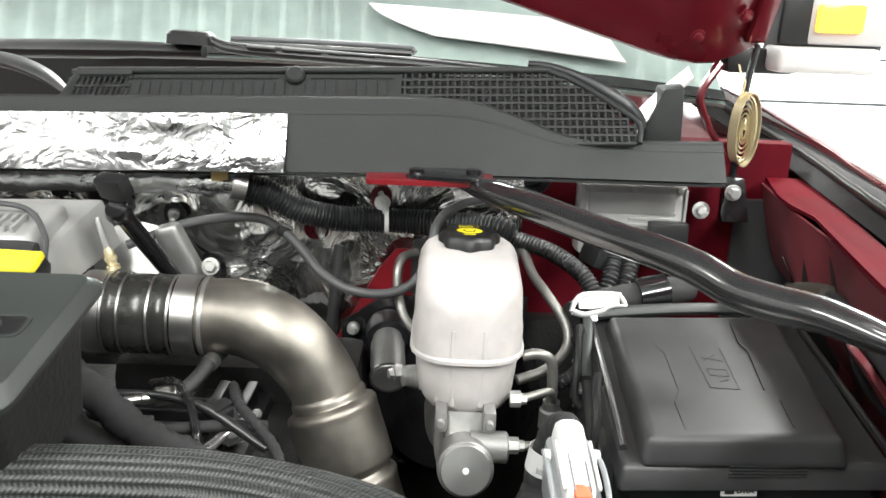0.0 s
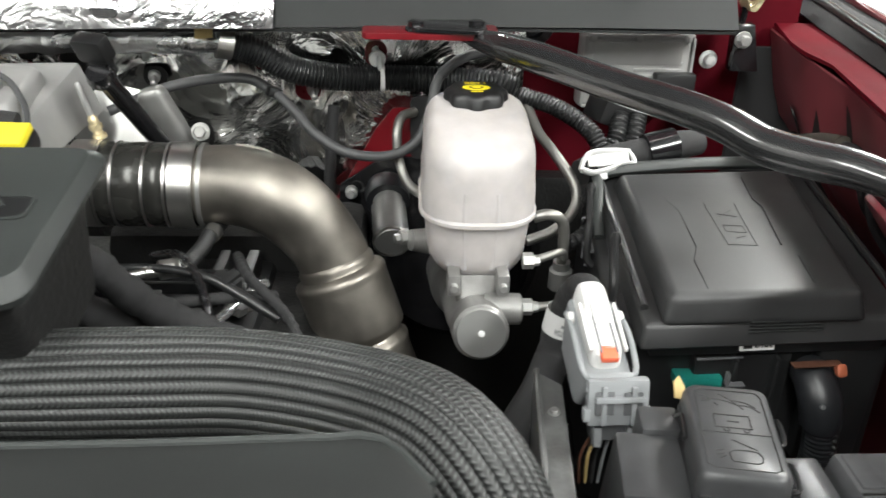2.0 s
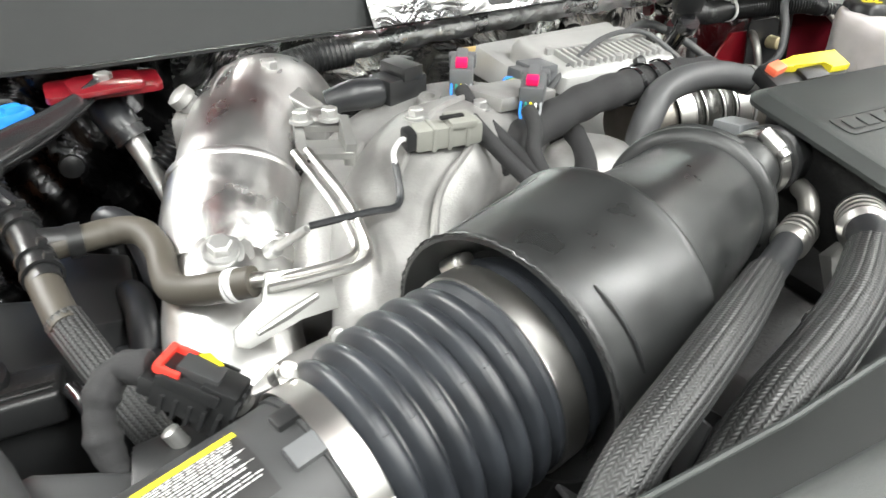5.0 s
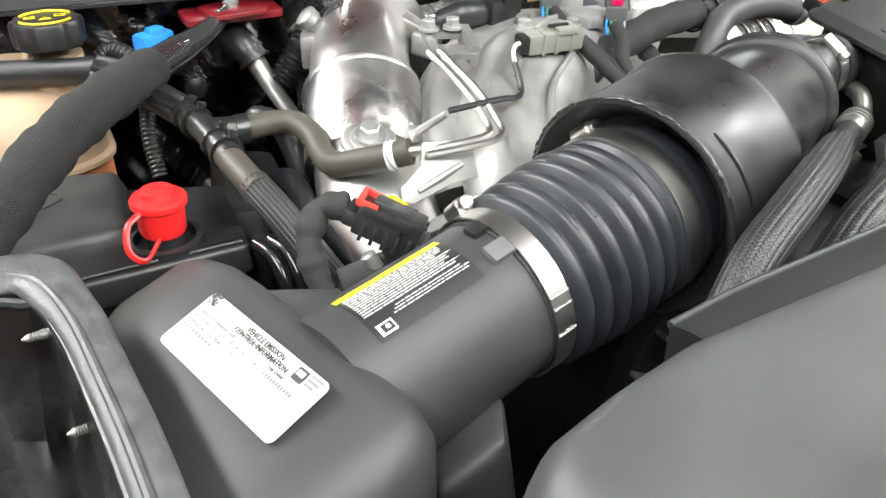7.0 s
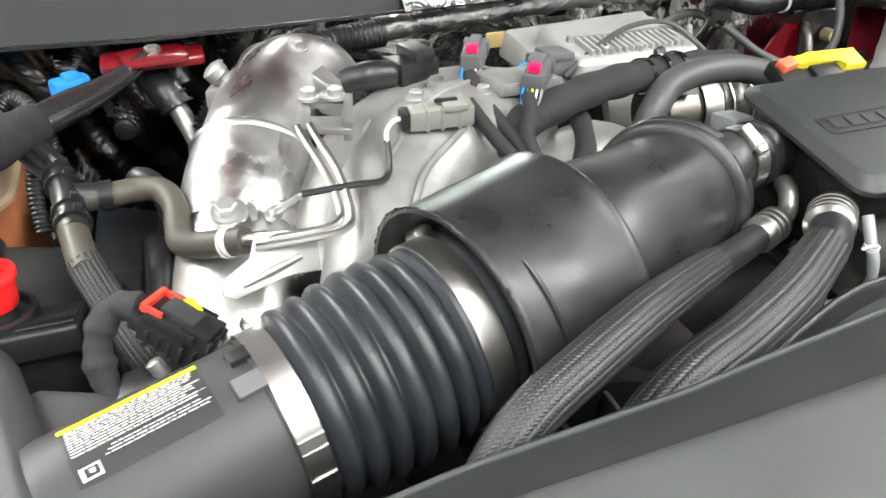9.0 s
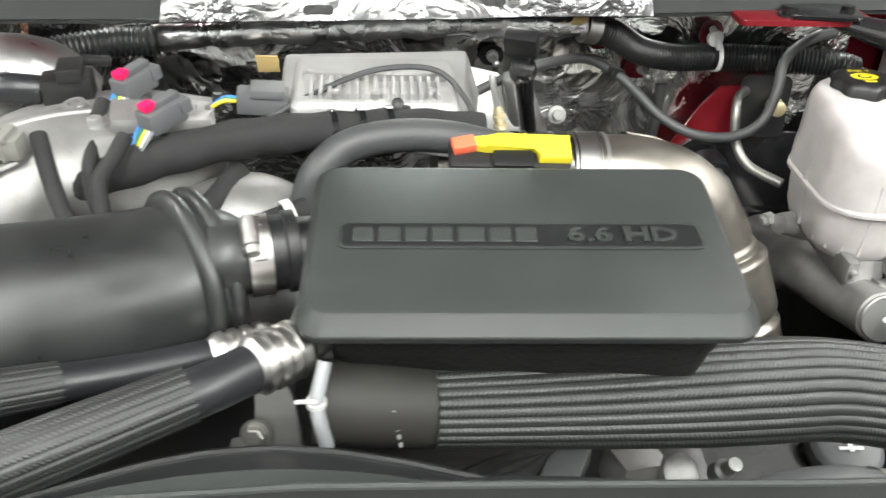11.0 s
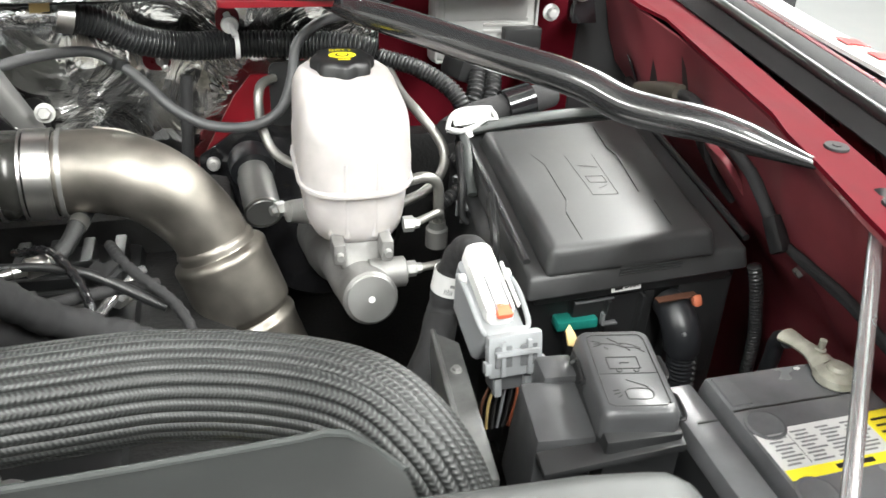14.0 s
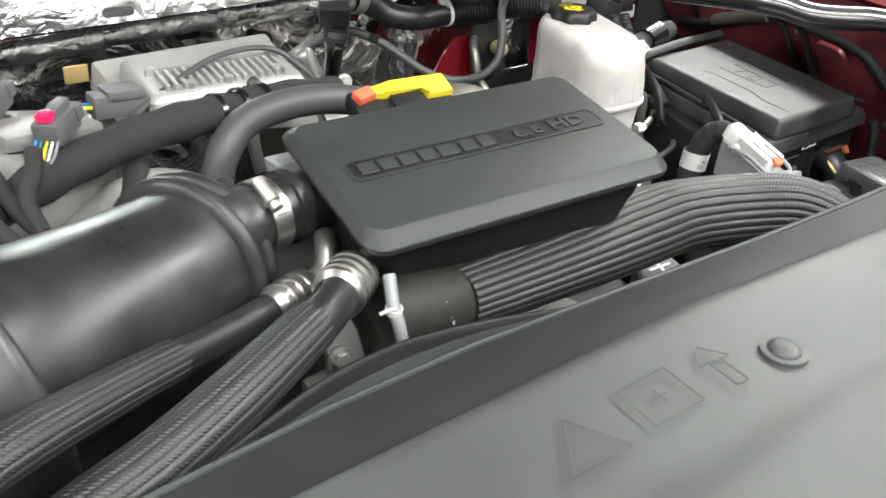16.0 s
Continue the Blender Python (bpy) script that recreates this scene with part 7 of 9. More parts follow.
    part("end_cap", turned([(-0.0035, 0.0), (-0.0034, 0.0225), (-0.002, 0.0240), (0.001, 0.0240)], f, b, 36), MACHDARK, c, "grey machined end cap")
    part("centre_pip", turned([(-0.0048, 0.0), (-0.0046, 0.003), (-0.003, 0.0032)], f, b, 12), LINE, c)
    part("stake", moved(rbox((0.008, 0.004, 0.0016), bevel=0.0006), frame_on(f - d * 0.004 + Vector((-0.016, 0, -0.014)), (1, 0, 0.3), -d)), LINE, c)
    part("port_boss", join(turned([(0, 0.015), (0.034, 0.015), (0.036, 0.012)], (0.035, 0.70, 1.236), (0.075, 0.70, 1.236), 20)), CAST, c)
    for at, to in (((0.070, 0.697, 1.240), (0.12, 0.697, 1.24)), ((0.072, 0.722, 1.276), (0.12, 0.722, 1.277)), ((-0.036, 0.80, 1.262), (-0.08, 0.78, 1.262))):
        part("port_nut", turned([(0, 0.008), (0.010, 0.008), (0.011, 0.0055), (0.016, 0.005)], at, to, 6), MACH, c)
    part("saddle", stack([(1.235, 0.036, 0.14, 0.008, 0.028, 0.775), (1.262, 0.052, 0.12, 0.01, 0.029, 0.778)]), CAST, c)
    for x in (0.006, 0.052):
        part("mount_ear", rbox((0.012, 0.03, 0.022), (x, 0.712, 1.262), 0.003), CAST, c)
        part("pin", turned([(0, 0.004), (0.008, 0.0035)], (x, 0.699, 1.262), (x, 0.6, 1.262), 10), MACH, c)
    part("side_lug", sweep([(0.005, 0.80, 1.255), (-0.02, 0.79, 1.262), (-0.034, 0.785, 1.265)], [0.018, 0.014, 0.011], 14, 10), CAST, c)

    k = thing("pressure_canister", (-0.058, 0.87, 1.20), "grey cylindrical brake switch canister", "canister")
    a, e = Vector((-0.055, 0.858, 1.224)), Vector((-0.064, 0.963, 1.252))
    part("can", turned([(0, 0.0185), (0.002, 0.0205), (0.06, 0.0205), (0.062, 0.018), (0.075, 0.018), (0.076, 0.023), (0.095, 0.023)], a, e, 30), MACHDARK, k)
    part("rim", ring_band(a + (e - a) * 0.02, e - a, 0.0205, 0.004, 0.0012), CLAMP, k)
    part("boot", turned([(0.072, 0.026), (0.09, 0.027), (0.10, 0.024)], a, e, 28), RUBBER, k)

    o = thing("brake_booster", (0.0, 1.0, 1.05), "black brake booster housing with fixing nuts", "booster")
    part("shell", turned([(0, 0.06), (0.01, 0.10), (0.05, 0.118), (0.09, 0.118)], (0.02, 0.945, 1.16), (0.02, 1.08, 1.12), 40), GLOSS, o)
    part("front_plate", moved(plate([(-0.12, -0.09), (0.12, -0.10), (0.12, 0.09), (-0.06, 0.085), (-0.11, 0.05)], 0.006, bevel=0.001), frame_on((-0.01, 0.955, 1.20), (1, 0, 0), (0, -1, 0.1))), GLOSS, o)
    part("nut", turned([(0, 0.008), (0.008, 0.0075), (0.009, 0.004), (0.016, 0.004)], (-0.105, 0.948, 1.247), (-0.105, 0.8, 1.26), 12), MACH, o)
    part("green_plate", moved(plate(rounded(0.06, 0.075, 0.01), 0.003), frame_on((-0.005, 0.955, 1.325), (1, 0, 0), (0, -1, 0.1))), SATIN, o)
    part("rod_end", turned([(0, 0.010), (0.02, 0.009), (0.022, 0.005)], (0.005, 0.95, 1.33), (0.0, 0.9, 1.335), 14), GOLD, o)
    for n, path in enumerate(([(-0.03, 0.955, 1.345), (-0.045, 0.935, 1.345), (-0.05, 0.92, 1.33), (-0.047, 0.91, 1.30), (-0.035, 0.89, 1.28), (-0.005, 0.86, 1.272)],
                              [(0.085, 0.755, 1.306), (0.10, 0.755, 1.309), (0.114, 0.757, 1.300), (0.118, 0.76, 1.27), (0.118, 0.765, 1.24)],
                              [(0.092, 0.945, 1.375), (0.105, 0.90, 1.345), (0.12, 0.87, 1.33), (0.140, 0.84, 1.305), (0.138, 0.82, 1.285), (0.115, 0.80, 1.270), (0.085, 0.79, 1.262)],
                              [(0.085, 0.697, 1.240), (0.105, 0.70, 1.241), (0.128, 0.705, 1.245), (0.142, 0.715, 1.247)],
                              [(0.085, 0.722, 1.277), (0.11, 0.735, 1.278), (0.118, 0.75, 1.265)])):
        tagged(part("brake_line", sweep(path, 0.0042 if n > 2 else 0.0056, 10, 30), TUBE), "bent grey steel brake line beside the reservoir", "pipe", "brake lines")
    j = thing("line_fitting", (0.12, 0.765, 1.22), "dark brake line fitting with a corrugated lead", "fitting")
    part("barrel", turned([(0, 0.012), (0.02, 0.012), (0.022, 0.009), (0.03, 0.009)], (0.119, 0.765, 1.222), (0.119, 0.765, 1.3), 16), MACHDARK, j)
    part("lead", sweep([(0.12, 0.775, 1.262), (0.145, 0.785, 1.275), (0.155, 0.80, 1.290), (0.15, 0.82, 1.30)], lambda s: 0.0075 + 0.0008 * math.sin(s * 1400), 12, 60), SATIN, j)
    part("collar", ring_band((0.15, 0.79, 1.282), (0.6, 0.5, 0.5), 0.0085, 0.004, 0.0015), GREYCON, j)


build_brake()


BRACE = material("satin_black_enamel", (0.020, 0.020, 0.021), 0.20, 0.0, bump=0.02, coat=1.0, spec=1.0, rough_var=0.06)


def build_brace():
    b = thing("brace_tube", (0.33, 0.50, 1.42), "bent gloss black brace tube from firewall to fender", "brace")
    A, B = Vector((0.03, 0.89)), Vector((0.335, 0.50))
    def on(x, z):
        k = (x - A.x) / (B.x - A.x)
        return (x, A.y + (B.y - A.y) * k, z)
    pts = [on(-0.005, 1.450), on(0.012, 1.449), on(0.045, 1.446), on(0.09, 1.445), on(0.145, 1.441), on(0.19, 1.440), on(0.214, 1.437), on(0.236, 1.4295), on(0.258, 1.430), on(0.282, 1.433), on(0.31, 1.430), on(0.333, 1.427)]
    part("tube", sweep(pts, [0.006, 0.009, 0.0145, 0.0150, 0.0150, 0.0150, 0.0150, 0.0150, 0.0150, 0.0145, 0.012, 0.004], 24, 70), BRACE, b)
    part("foot", moved(plate(rounded(0.075, 0.05, 0.01), 0.004, bevel=0.001), pose(0.005, 0.897, 1.4585, 0, 0, -8)), GLOSS, b)
    p = thing("brace_tube", (-1.2, 0.42, 1.40), "gloss black brace tube partly wrapped in a woven sleeve", "brace")
    A2, B2 = Vector((-0.925, 0.85)), Vector((-1.235, 0.46))
    def on2(x, z):
        k = (x - A2.x) / (B2.x - A2.x)
        return (x, A2.y + (B2.y - A2.y) * k, z)
    part("tube", sweep([on2(-0.925, 1.436), on2(-0.945, 1.430), on2(-0.975, 1.426), on2(-1.01, 1.426), on2(-1.05, 1.425), on2(-1.1, 1.417)], [0.006, 0.010, 0.0140, 0.0150, 0.0150, 0.0150], 24, 34), BRACE, p)
    part("sleeve", sweep([on2(-1.022, 1.4265), on2(-1.045, 1.4260), on2(-1.075, 1.424), on2(-1.105, 1.418), on2(-1.14, 1.403), on2(-1.18, 1.378), on2(-1.22, 1.345)], lambda s: min(0.0165 + 0.06 * s, 0.0188) + 0.0009 * math.sin(s * 130) * min(1, s * 12) + 0.0005 * math.sin(s * 310), 44, 110), BRAID_CLOTH, p, "woven black cloth sleeve")
    part("foot", moved(plate(rounded(0.06, 0.05, 0.01), 0.004, bevel=0.001), pose(-0.923, 0.842, 1.4385, 0, 0, 8)), BRIGHTRED, p)


BRAID_CLOTH = braid_material("woven_cloth_sleeve", (0.005, 0.005, 0.005), (0.026, 0.026, 0.027), 46, 420, 0.85, 0.0007)
build_brace()


LIDBLACK = material("dull_black_lid_plastic", (0.026, 0.0265, 0.027), 0.46, grain=(900, 0.006), bump=0.2, spot=(20, 0.3), rough_var=0.07)


def build_fuse_box():
    f = thing("fuse_box", (0.255, 0.70, 1.05), "black plastic fuse box with a stepped lid", "fuse box")
    part("base", wedge([(0.152, 0.606, 1.06), (0.392, 0.618, 1.06), (0.41, 0.86, 1.06), (0.17, 0.85, 1.06), (0.152, 0.600, 1.285), (0.380, 0.614, 1.283), (0.405, 0.865, 1.29), (0.172, 0.848, 1.29)], 0.006), BLACK, f)
    part("rim", wedge([(0.146, 0.573, 1.275), (0.377, 0.592, 1.272), (0.412, 0.880, 1.288), (0.160, 0.862, 1.292), (0.150, 0.579, 1.297), (0.373, 0.598, 1.294), (0.408, 0.876, 1.304), (0.164, 0.858, 1.312)], 0.005, 3), LIDBLACK, f, "black lid rim")
    part("lid", wedge([(0.163, 0.578, 1.294), (0.334, 0.586, 1.294), (0.374, 0.852, 1.303), (0.178, 0.832, 1.306), (0.168, 0.5835, 1.321), (0.326, 0.590, 1.322), (0.366, 0.842, 1.324), (0.181, 0.815, 1.328)], 0.008, 4), LIDBLACK, f, "stepped black lid", sharp=60)
    # hollow flutes along the near edge of the rim
    for k in range(4):
        part("rim_groove", sweep([(0.236, 0.5825 + 0.0002 * k, 1.2972 - 0.0032 * k), (0.300, 0.5873 + 0.0002 * k, 1.2964 - 0.0032 * k)], 0.0007, 6, 4), GREYP, f)
    for a, b in (((0.374, 0.604, 1.300), (0.400, 0.856, 1.308)), ((0.166, 0.850, 1.316), (0.154, 0.600, 1.300))):
        part("rim_lip", sweep([a, b], 0.0035, 8, 4), SATIN, f)
    # joint lines in the lid
    top = lambda x, y: (x, y, 1.3207 + 0.0012 * (x - 0.168) / 0.16 + (y - 0.585) * 0.026 * (1 - (x - 0.168) / 0.30))
    for pts in ([(0.217, 0.808), (0.2125, 0.755), (0.2185, 0.733), (0.213, 0.662), (0.204, 0.640), (0.201, 0.595)], [(0.308, 0.815), (0.300, 0.762), (0.303, 0.745), (0.290, 0.668)], [(0.297, 0.648), (0.291, 0.604)]):
        for a, b in zip(pts, pts[1:]):
            part("lid_line", sweep([top(*a), top(*b)], 0.0007, 6, 6), INK, f)
    # shallow embossed pictogram
    for a, b in (((0.247, 0.750), (0.243, 0.668)), ((0.243, 0.668), (0.268, 0.666)), ((0.277, 0.750), (0.268, 0.666)), ((0.252, 0.728), (0.270, 0.722)), ((0.253, 0.722), (0.268, 0.736)), ((0.250, 0.705), (0.268, 0.703)), ((0.250, 0.692), (0.267, 0.690)), ((0.250, 0.705), (0.250, 0.692)), ((0.268, 0.703), (0.267, 0.690)), ((0.255, 0.680), (0.264, 0.684))):
        part("moulded_mark", sweep([top(*a), top(*b)], 0.0003, 6, 4), LIDBLACK, f)
    # latches on the near side
    for y in (0.632, 0.742):
        part("latch", sweep([(0.147, y + 0.05, 1.315), (0.144, y + 0.045, 1.322), (0.140, y + 0.015, 1.300), (0.138, y, 1.270), (0.144, y - 0.005, 1.262)], 0.004, 8, 30, flat=1.8), SATIN, f)
        part("catch", join(rbox((0.010, 0.02, 0.003), (0.142, y + 0.01, 1.275), 0.0006), rbox((0.003, 0.003, 0.018), (0.138, y + 0.018, 1.268), 0.0006), rbox((0.003, 0.003, 0.018), (0.138, y + 0.002, 1.268), 0.0006)), MIDGREY, f)
    part("side_frame", wedge([(0.127, 0.62, 1.08), (0.152, 0.60, 1.08), (0.172, 0.84, 1.08), (0.15, 0.86, 1.08), (0.134, 0.63, 1.27), (0.152, 0.61, 1.28), (0.172, 0.84, 1.30), (0.155, 0.85, 1.29)], 0.004), BLACK, f)
    part("skirt", wedge([(0.160, 0.586, 1.262), (0.360, 0.600, 1.258), (0.362, 0.615, 1.258), (0.160, 0.603, 1.262), (0.158, 0.582, 1.280), (0.362, 0.597, 1.277), (0.364, 0.615, 1.277), (0.158, 0.603, 1.280)], 0.002), BLACK, f)
    part("white_label", rbox((0.030, 0.001, 0.011), (0.2475, 0.5872, 1.2735), 0, rot=(-14, 0, 4)), LABEL, f, "small white part label", smooth=False)
    words("DRK", 0.0075, frame_on((0.2525, 0.5862, 1.2735), (1, 0.07, 0), (0, -1, 0.24)), INK, f, "label_print", 0.0001, bold=0.0002)
    bars([(-0.012, -0.001, 0.008, 0.005)], frame_on((0.2475, 0.5866, 1.2735), (1, 0.07, 0), (0, -1, 0.24)), INK, f, "label_print", 0.0003)
    part("green_terminal", rbox((0.040, 0.016, 0.010), (0.207, 0.596, 1.2325), 0.002), TEAL, f, "green terminal cover")
    part("terminal_clip", join(rbox((0.003, 0.006, 0.012), (0.2290, 0.586, 1.2395), 0.001), rbox((0.016, 0.006, 0.002), (0.236, 0.586, 1.2335), 0.0005)), MIDGREY, f)
    part("lower_panel", rbox((0.085, 0.012, 0.10), (0.245, 0.603, 1.205), 0.003, rot=(0, 0, 4)), SATIN, f)
    part("lower_panel", rbox((0.060, 0.014, 0.12), (0.340, 0.608, 1.200), 0.003, rot=(0, 0, 4)), BLACK, f)
    part("panel_edge", rbox((0.040, 0.003, 0.0015), (0.222, 0.5925, 1.2555), 0.0005, rot=(0, 0, 4)), MIDGREY, f)
    part("terminal_bar", rbox((0.042, 0.008, 0.0014), (0.298, 0.581, 1.2578), 0.0006, rot=(0, 0, 4)), COPPER, f, "flat copper terminal bar")
    part("terminal_lug", moved(stack([(-0.003, 0.007, 0.009, 0.002), (0.002, 0.009, 0.011, 0.003), (0.003, 0.006, 0.008, 0.002)]), pose(0.317, 0.5765, 1.2545, 60, 0, 10)), LUG, f, "rusty orange terminal lug")
    part("cable_boot", sweep([(0.302, 0.600, 1.240), (0.303, 0.586, 1.238), (0.305, 0.574, 1.228), (0.308, 0.570, 1.213), (0.309, 0.570, 1.205)], [0.015, 0.0165, 0.0175, 0.0175, 0.0165], 20, 24), RUBBER, f, "black rubber terminal boot")
    part("boot_nib", turned([(-0.002, 0.0025), (0.001, 0.002), (0.0015, 0.001)], (0.299, 0.5575, 1.232), (0.297, 0.54, 1.24), 12), MIDGREY, f)
    part("split_loom", sweep([(0.3085, 0.570, 1.214), (0.311, 0.570, 1.200), (0.314, 0.570, 1.178), (0.316, 0.571, 1.14)], lambda s: 0.0140 + 0.0005 * math.sin(s * 1300), 18, 90), RUBBER, f, "shiny split loom")
    part("loom_seam", sweep([(0.314, 0.5572, 1.212), (0.317, 0.5572, 1.199), (0.320, 0.5572, 1.178), (0.322, 0.558, 1.15)], lambda s: 0.0018 + 0.0010 * math.sin(s * 900), 8, 70), INK, f)
    for x in (0.236, 0.272):
        part("front_rib", rbox((0.004, 0.012, 0.10), (x, 0.592 + 0.06 * (x - 0.2), 1.205), 0.001), BLACK, f)
    part("rear_bar", sweep([(0.160, 0.831, 1.322), (0.20, 0.841, 1.323), (0.28, 0.857, 1.323), (0.39, 0.878, 1.317)], 0.0085, 10, 20, flat=0.8), TEXTURED, f)
    part("side_bar", sweep([(0.160, 0.833, 1.321), (0.156, 0.80, 1.318), (0.151, 0.77, 1.304), (0.1485, 0.745, 1.290)], 0.0055, 10, 24, flat=0.7), TEXTURED, f)


build_fuse_box()


BRACKETGREY = material("scuffed_grey_bracket", (0.11, 0.112, 0.11), 0.42, 0.4, grain=(300, 0.02), bump=0.25, spot=(40, 0.4), rough_var=0.1)


def build_big_connector():
    c = thing("bulkhead_connector", (0.112, 0.54, 1.20), "white and grey bulkhead connector with an orange tab", "connector")
    ax = Vector((0.004, -0.082, -0.026))
    m = frame_on((0.110, 0.562, 1.300), ax, (0.03, -0.30, 1))
    part("shell", moved(stack([(-0.050, 0.060, 0.034, 0.006), (-0.014, 0.080, 0.036, 0.006), (-0.006, 0.082, 0.035, 0.006)]), m), GREYCON, c, "light grey connector shell")
    part("lever", moved(stack([(-0.006, 0.076, 0.025, 0.008, -0.010, 0), (0.006, 0.074, 0.0235, 0.008, -0.011, 0), (0.010, 0.066, 0.018, 0.006, -0.012, 0)]), m), WHITE, c, "white locking lever")
    for s in (-1, 1):
        part("side_rail", moved(sweep([(-0.026, s * 0.0205, -0.006), (0.0, s * 0.0215, 0.002), (0.032, s * 0.0205, 0.000), (0.038, s * 0.016, -0.004)], 0.0024, 8, 16), m), GREYCON, c)
    part("cross_rail", moved(rbox((0.005, 0.034, 0.006), (0.038, 0, -0.003), 0.0015), m), GREYCON, c)
    part("cross_rail", moved(rbox((0.004, 0.038, 0.005), (0.046, 0, -0.008), 0.0015), m), GREYCON, c)
    for s in (-0.006, 0.006):
        part("lever_groove", moved(rbox((0.035, 0.0012, 0.0012), (0.008, s, 0.0105), 0), m), FADED, c, smooth=False)
    part("orange_tab", moved(rbox((0.013, 0.013, 0.006), (0.024, 0, 0.007), 0.0015), m), ORANGE, c, "orange locking tab")
    for s in (-1, 1):
        part("slot_rail", moved(rbox((0.046, 0.0025, 0.004), (0.0, s * 0.0135, 0.0085), 0.001), m), WHITE, c)
        part("hinge_boss", moved(turned([(0, 0.005), (0.004, 0.005), (0.005, 0.003)], (-0.018, s * 0.0175, -0.002), (-0.018, s * 1.0, -0.002), 14), m), WHITE, c)
    part("lever_step", moved(rbox((0.022, 0.012, 0.004), (-0.012, 0, 0.0105), 0.0015), m), WHITE, c)
    part("lever_back", moved(sweep([(-0.034, -0.010, 0.002), (-0.040, -0.004, 0.007), (-0.040, 0.004, 0.007), (-0.034, 0.010, 0.002)], 0.003, 8, 16), m), WHITE, c)
    # front face, below
    part("front_plate", rbox((0.046, 0.010, 0.036), (0.117, 0.519, 1.270), 0.003, rot=(-14, 0, 2)), GREYCON, c)
    for x in (-0.011, 0.011):
        part("front_rib", rbox((0.004, 0.006, 0.03), (0.117 + x, 0.5135, 1.270), 0.001, rot=(-14, 0, 2)), GREYCON, c)
    part("front_bar", rbox((0.036, 0.006, 0.004), (0.117, 0.5125, 1.276), 0.001, rot=(-14, 0, 2)), GREYCON, c)
    for x in (-0.0105, 0.0105):
        part("window", rbox((0.014, 0.002, 0.018), (0.117 + x, 0.5132, 1.272), 0.0008, rot=(-14, 0, 2)), MIDGREY, c)
        part("corner_lug", rbox((0.005, 0.008, 0.010), (0.117 + 2.2 * x, 0.514, 1.262), 0.001, rot=(-14, 0, 2)), GREYCON, c)
        part("foot_hook", rbox((0.006, 0.008, 0.016), (0.117 + 1.2 * x, 0.516, 1.240), 0.001, rot=(-14, 0, 2)), GREYCON, c)
    part("foot", rbox((0.036, 0.018, 0.020), (0.118, 0.526, 1.243), 0.003, rot=(-14, 0, 2)), MIDGREY, c)
    part("harness", sweep([(0.109, 0.598, 1.303), (0.109, 0.613, 1.308), (0.107, 0.627, 1.300), (0.102, 0.637, 1.280), (0.097, 0.641, 1.254), (0.091, 0.638, 1.22), (0.08, 0.62, 1.16)], lambda s: (0.0095 + 0.005 * min(1.0, s / 0.03)) + 0.0005 * math.sin(s * 420) + 0.0004 * math.sin(s * 171), 20, 70), TAPE, c, "taped wiring harness")
    part("harness_tag", ring_band((0.0985, 0.640, 1.262), (0.010, 0.001, 0.062), 0.0160, 0.021, 0.0006), LABEL, c, "white bar label on the harness")
    hd = Vector((0.010, 0.001, 0.062)).normalized()
    tf = frame_on(Vector((0.0985, 0.640, 1.262)) + Vector((-0.006, -0.0152, 0)), hd, (-0.36, -0.93, 0.1))
    bars([(-0.006, -0.0035 + 0.0016 * k, 0.005 + 0.0006 * (k % 3), 0.0009) for k in range(5)] + [(0.002, -0.003, 0.003, 0.004)], tf, FADED, c, "tag_print", 0.0004)
    part("second_harness", sweep([(0.091, 0.638, 1.22), (0.075, 0.60, 1.215), (0.05, 0.57, 1.19), (0.03, 0.54, 1.15)], 0.016, 18, 24), TAPE, c)
    for k, col in enumerate((COPPER, TAN, TAPE, GREYCON, TAPE, LUG)):
        part("wire", sweep([(0.105 + 0.005 * k, 0.533, 1.224), (0.098 + 0.006 * k, 0.528, 1.21), (0.10 + 0.005 * k, 0.53, 1.18)], 0.0014, 6, 10), col, c)
    s = thing("support_strap", (0.075, 0.47, 1.08), "dark grey support strap beside the connector", "bracket")
    part("strap", wedge([(0.050, 0.40, 1.10), (0.074, 0.40, 1.10), (0.088, 0.575, 1.10), (0.066, 0.585, 1.10), (0.0515, 0.415, 1.252), (0.0725, 0.412, 1.252), (0.0865, 0.565, 1.250), (0.0665, 0.585, 1.250)], 0.003), BRACKETGREY, s)
    part("strap_edge", sweep([(0.0525, 0.418, 1.2535), (0.060, 0.50, 1.2530), (0.0675, 0.582, 1.2515)], 0.0025, 8, 10), BRACKETGREY, s)
    bolt((0.074, 0.53, 1.250), (0.074, 0.53, 2), 0.0035, 0.004, s, MACHDARK)


build_big_connector()


RELAYP = material("satin_charcoal_plastic", (0.044, 0.045, 0.047), 0.36, grain=(900, 0.008), bump=0.2, spot=(30, 0.2), rough_var=0.06)


